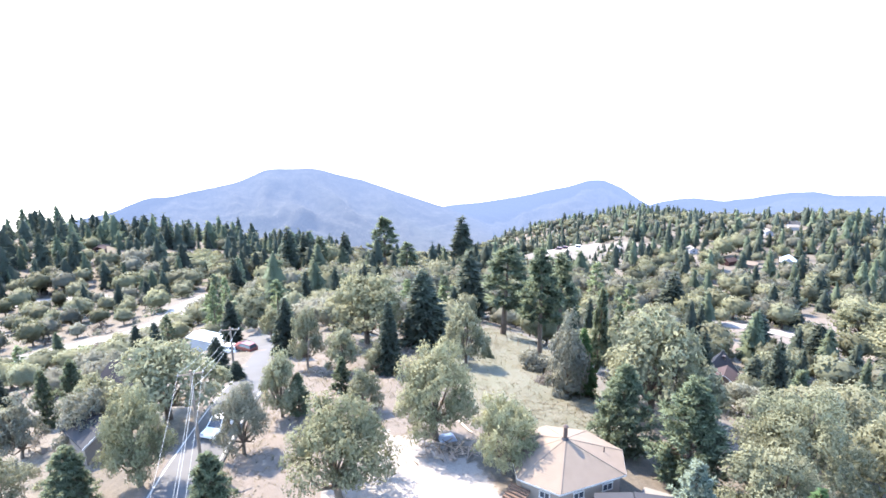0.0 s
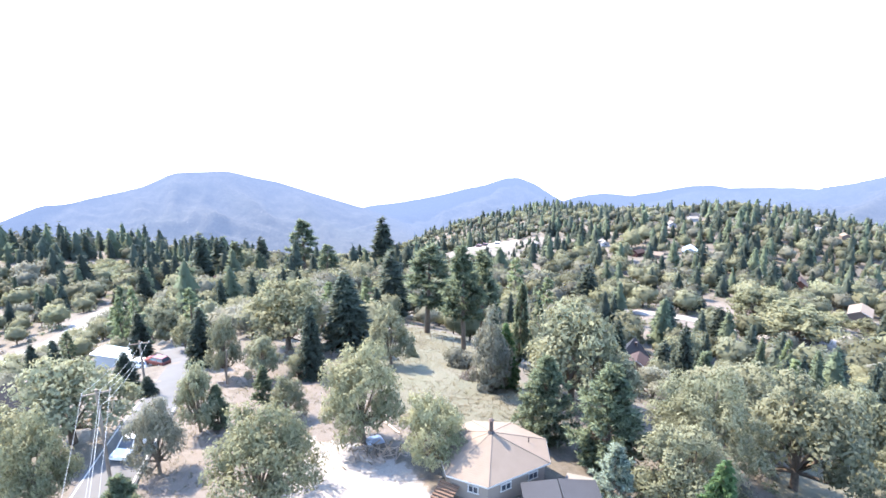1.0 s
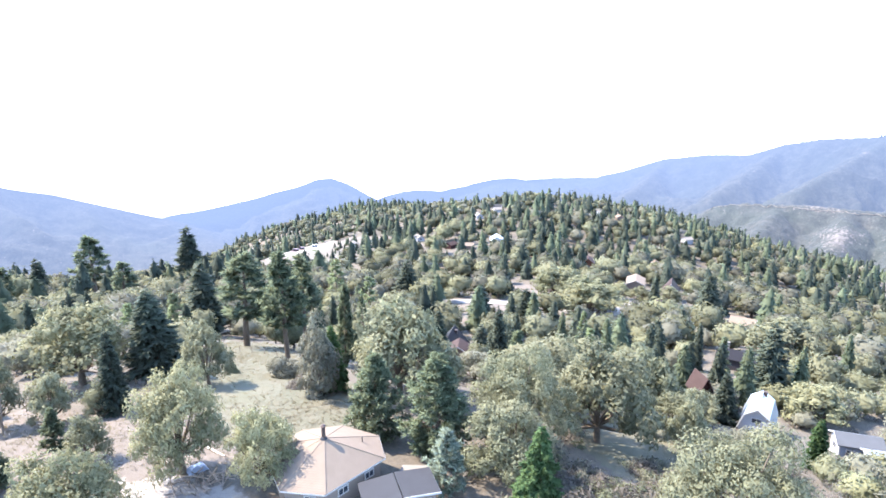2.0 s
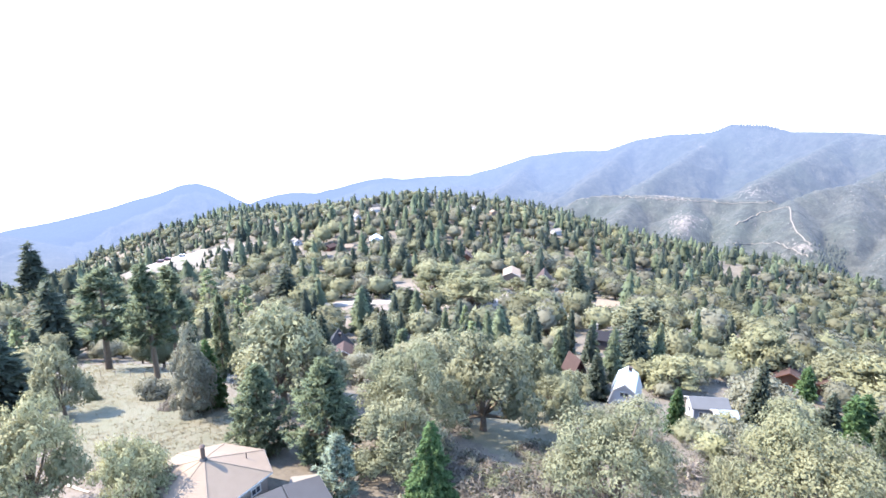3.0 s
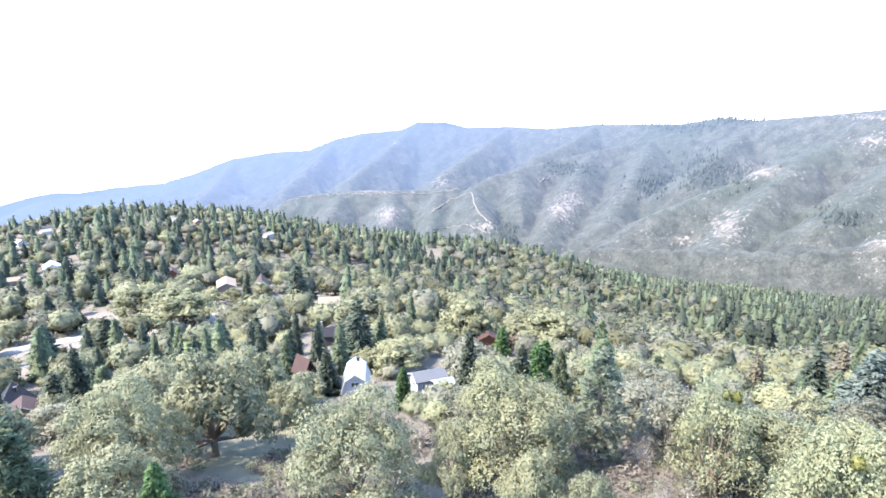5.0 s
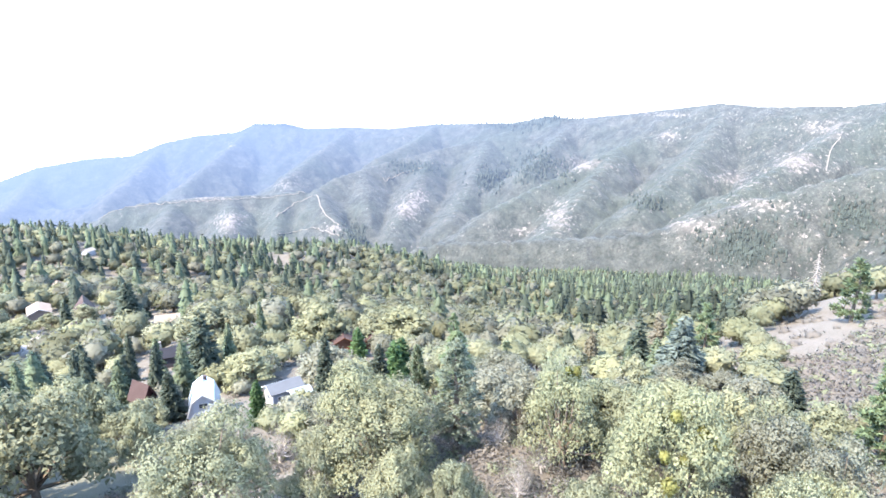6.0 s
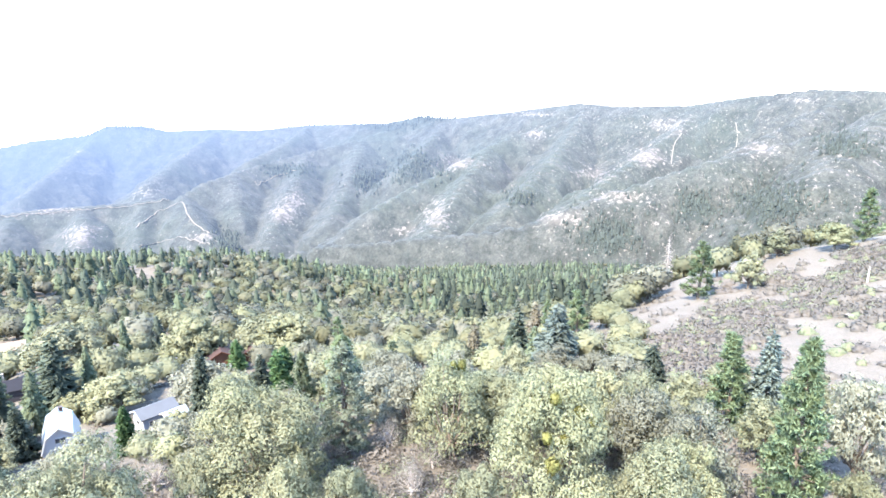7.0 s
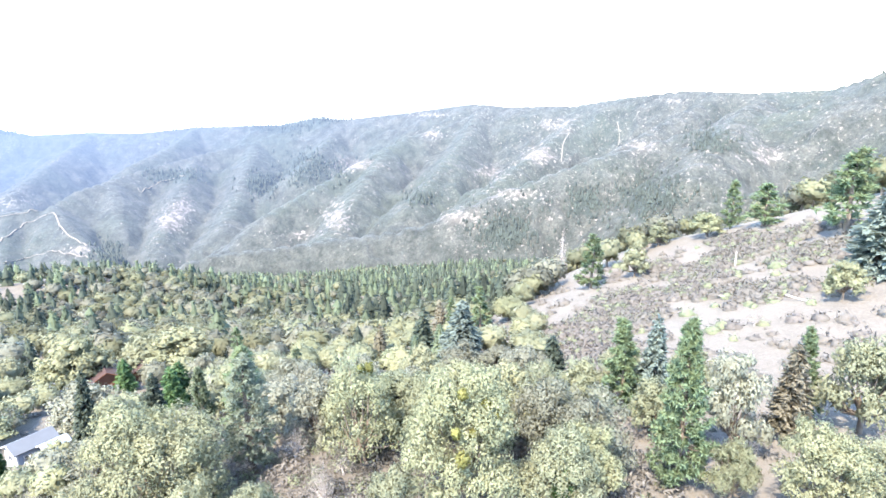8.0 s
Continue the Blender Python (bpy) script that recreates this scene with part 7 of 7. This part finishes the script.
gable_house("brown_house", "brown house with a pale terrace behind firs", 3.5, 205, 80, 8.0, 10.0, 4.5, 1.5, WALL_TAN, SHINGLE_BROWN, windows=(("right", -2, 2.2, 1.4, 1.2), ("right", 2, 2.2, 1.4, 1.2)))
gable_house("pale_roof_house", "house with a pinkish grey roof among oaks", -39, 400, 80, 9.0, 14.0, 4.0, 2.5, WALL_TAN, SHINGLE_TAN)
gable_house("grey_roof_house", "small house with a grey shingle roof below oaks", -40.3, 61.5, 50, 5.0, 6.5, 3.0, 1.6, STUCCO, SHINGLE_GREY, chimney=(0.8, 1.5, 0.8), windows=(("front", 0, 1.6, 1.2, 1.0),))
gable_house("black_roof_house", "dark house with a black roof hidden among oaks", -47.5, 82.5, 70, 5.5, 6.5, 3.2, 1.8, WALL_DARK, SHINGLE_DARK, chimney=(0.5, 0, 0.9))
gable_house("mobile_home", "long white mobile home with a flat pale roof", -45.5, 108, 66, 3.4, 8.0, 2.2, 0.3, WALL_WHITE, METAL_PALE, windows=(("right", -3, 1.7, 1.2, 0.9), ("right", 0, 1.7, 1.2, 0.9), ("right", 3, 1.7, 1.2, 0.9)))
gable_house("tan_house", "tan house with a pale roof on the cleared slope", 224, 226, -45, 9.0, 13.0, 5.5, 2.0, WALL_TAN, SHINGLE_TAN, windows=(("front", 0, 2.4, 1.6, 1.2), ("left", 0, 2.4, 1.6, 1.2)))
gable_house("steep_roof_house", "brown house with a steep pointed gable on the slope", 224, 202, -48, 8.0, 12.0, 4.5, 5.5, WALL_TAN, SHINGLE_BROWN, windows=(("front", 0, 5.0, 1.6, 1.6),))
gable_house("grey_house", "grey house with a low roof among oaks", 187, 174, -50, 9.0, 11.0, 4.0, 2.4, WALL_DARK, SHINGLE_BROWN, windows=(("front", 0, 2.0, 1.6, 1.2),))
gable_house("orange_cabin", "orange-red timber cabin high on the wooded hill", 256, 303, -40, 8.0, 10.0, 5.0, 3.2, WALL_RED, SHINGLE_BROWN, windows=(("front", 0, 3.0, 2.0, 1.6),))
gable_house("dark_chimney_house", "dark-roofed house with a pale chimney among oaks", 138, 99, 30, 7.0, 10.0, 3.6, 1.4, WALL_DARK, SHINGLE_DARK, chimney=(1.5, 3.0, 2.0))
gable_house("teal_roof_house", "white house with a pale teal roof on the hill", 240, 396, -30, 10.0, 12.0, 5.0, 3.0, WALL_WHITE, METAL_PALE, windows=(("front", 0, 2.4, 2.0, 1.4),))
for k, (a, r, c) in enumerate(FAR):
    px, py = polar(a, r)
    gable_house("hillside_house", ("distant tan house among hillside trees", "distant white house among hillside trees", "distant brown house among hillside trees", "distant grey house among hillside trees")[c], px, py, (k * 57) % 180, 6.5, 8.5, 3.4, 1.8,
                (WALL_TAN, WALL_WHITE, WALL_MAROON, WALL_BLUE)[c], (SHINGLE_TAN, CONCRETE, SHINGLE_BROWN, SHINGLE_GREY)[c], windows=(("front", 0, 2.4, 1.8, 1.3),))
car("parked_truck", "red truck parked on the pale gravel pad", *polar(11.4, 572), 70, CAR_RED, 7.0, 2.4, 2.8, 0.9)
car("parked_truck", "red truck parked on the pale gravel pad", *polar(12.0, 578), 60, CAR_RED, 7.0, 2.4, 2.8, 0.9)
car("parked_truck", "white truck parked on the pale gravel pad", *polar(13.2, 570), 80, CAR_WHITE, 7.0, 2.4, 2.8, 0.9)


def round_shrub(x, y, wide, tall, seed, mat, label):
    g = np.random.RandomState(seed)
    n = 2600
    lobes = g.normal(0, 0.4, (9, 3))
    lobes[:, 2] = np.abs(lobes[:, 2]) * 0.8
    pick = g.randint(0, 9, n)
    d = g.normal(0, 1, (n, 3))
    d[:, 2] = np.abs(d[:, 2]) - 0.2
    d /= np.linalg.norm(d, axis=1)[:, None]
    v, q = leaves(lobes[pick] + d * 0.55 * (0.7 + 0.4 * g.rand(n))[:, None], d, 0.12, g, 1.4, 0.6)
    ob = new("round_shrub", mesh_np("round_shrub", v * np.array([wide / 2, wide / 2, tall, 1, 1, 1]), q, mat))
    ob.matrix_basis = pose(x, y, ground_at(x, y) - 0.1, 0, 0, seed * 40)
    tagged(ob, label, "shrub", "round shrubs")


round_shrub(16.2, 91.5, 6.6, 2.7, 1, BRUSH_OLIVE, "broad rounded grey-olive shrub at the meadow's edge")
round_shrub(18.6, 88.0, 4.6, 2.2, 2, BRUSH_OLIVE, "rounded grey-olive shrub at the meadow's edge")
round_shrub(15.9, 81.5, 3.5, 1.8, 3, BRUSH, "low grey-brown shrub at the meadow's edge")
round_shrub(17.3, 77.0, 4.8, 3.0, 5, OAK_GREY, "grey-green young oak growth below an oak")
round_shrub(8.0, 96.0, 2.2, 1.6, 4, BRUSH_GREEN, "small bush in the dry meadow")


def grass_tufts():
    """Dry grass standing in the meadow and on the bank."""
    g = np.random.RandomState(70)
    a, r = np.radians(g.uniform(-26, 21, 40000)), np.sqrt(g.uniform(48 ** 2, 150 ** 2, 40000))
    x, y = r * np.sin(a), r * np.cos(a)
    k = (inside(x, y, MEADOW) | inside(x, y, BANK) | inside(x, y, GLADE)) & (g.rand(len(x)) < 0.55 + 0.4 * waves(x, y, 71, 3, 6))
    x, y = x[k][:7000], y[k][:7000]
    z = height(x, y)
    n = 6
    d = g.normal(0, 0.55, (n, 3)) + np.array([0, 0, 1.0])
    blade = needles(g.normal(0, 0.18, (n, 3)) * np.array([1, 1, 0]), d, 0.38, g, 0.16)
    v, q = tile(blade, x, y, z, g.uniform(0.4, 1.1, len(x)), g.uniform(0.2, 0.6, len(x)), g.rand(len(x)) * 6.28)
    straw = leafy("dry_grass", (0.12, 0.105, 0.07), (0.19, 0.17, 0.12), 0.8, 0.4)
    tagged(new("dry_grass", mesh_np("dry_grass", v, q, straw)), "dry straw-coloured grass tufts on the meadow and bank", "grass", kind="stuff")


grass_tufts()


# ---- mistletoe in the oaks ----
def mistletoe(x, y, z, r, seed, mat=None):
    """A drooping bunch of mistletoe on a twig of the oak that carries it."""
    g = np.random.RandomState(seed)
    n = 420
    d = g.normal(0, 1, (n, 3))
    d /= np.linalg.norm(d, axis=1)[:, None]
    v, q = leaves(d * r * (0.35 + 0.75 * g.rand(n))[:, None] * np.array([1, 1, 1.25]), d, 0.24, g, 1.2, 0.7)
    ob = new("mistletoe_plant", mesh_np("mistletoe_plant", v, q, MISTLETOE))
    ob.matrix_basis = pose(x, y, z)
    tagged(ob, "golden-yellow mistletoe bunch hanging in an oak crown", "mistletoe", "mistletoe bunches")


BUNCHES = [(45.7, -11.8, 12.8, 0.45), (46.5, -14.2, 10.9, 0.55), (44.5, -10.9, 9.8, 0.4), (42.8, -11.1, 8.3, 0.6), (46.6, -15.4, 9.9, 0.4), (45.4, -12.7, 9.0, 0.35), (63.1, -5.0, 7.8, 0.6), (62.6, -4.0, 8.1, 0.4)]
for k, (px, py, pz, pr) in enumerate(BUNCHES):
    mistletoe(px, py, pz, pr, 200 + k)
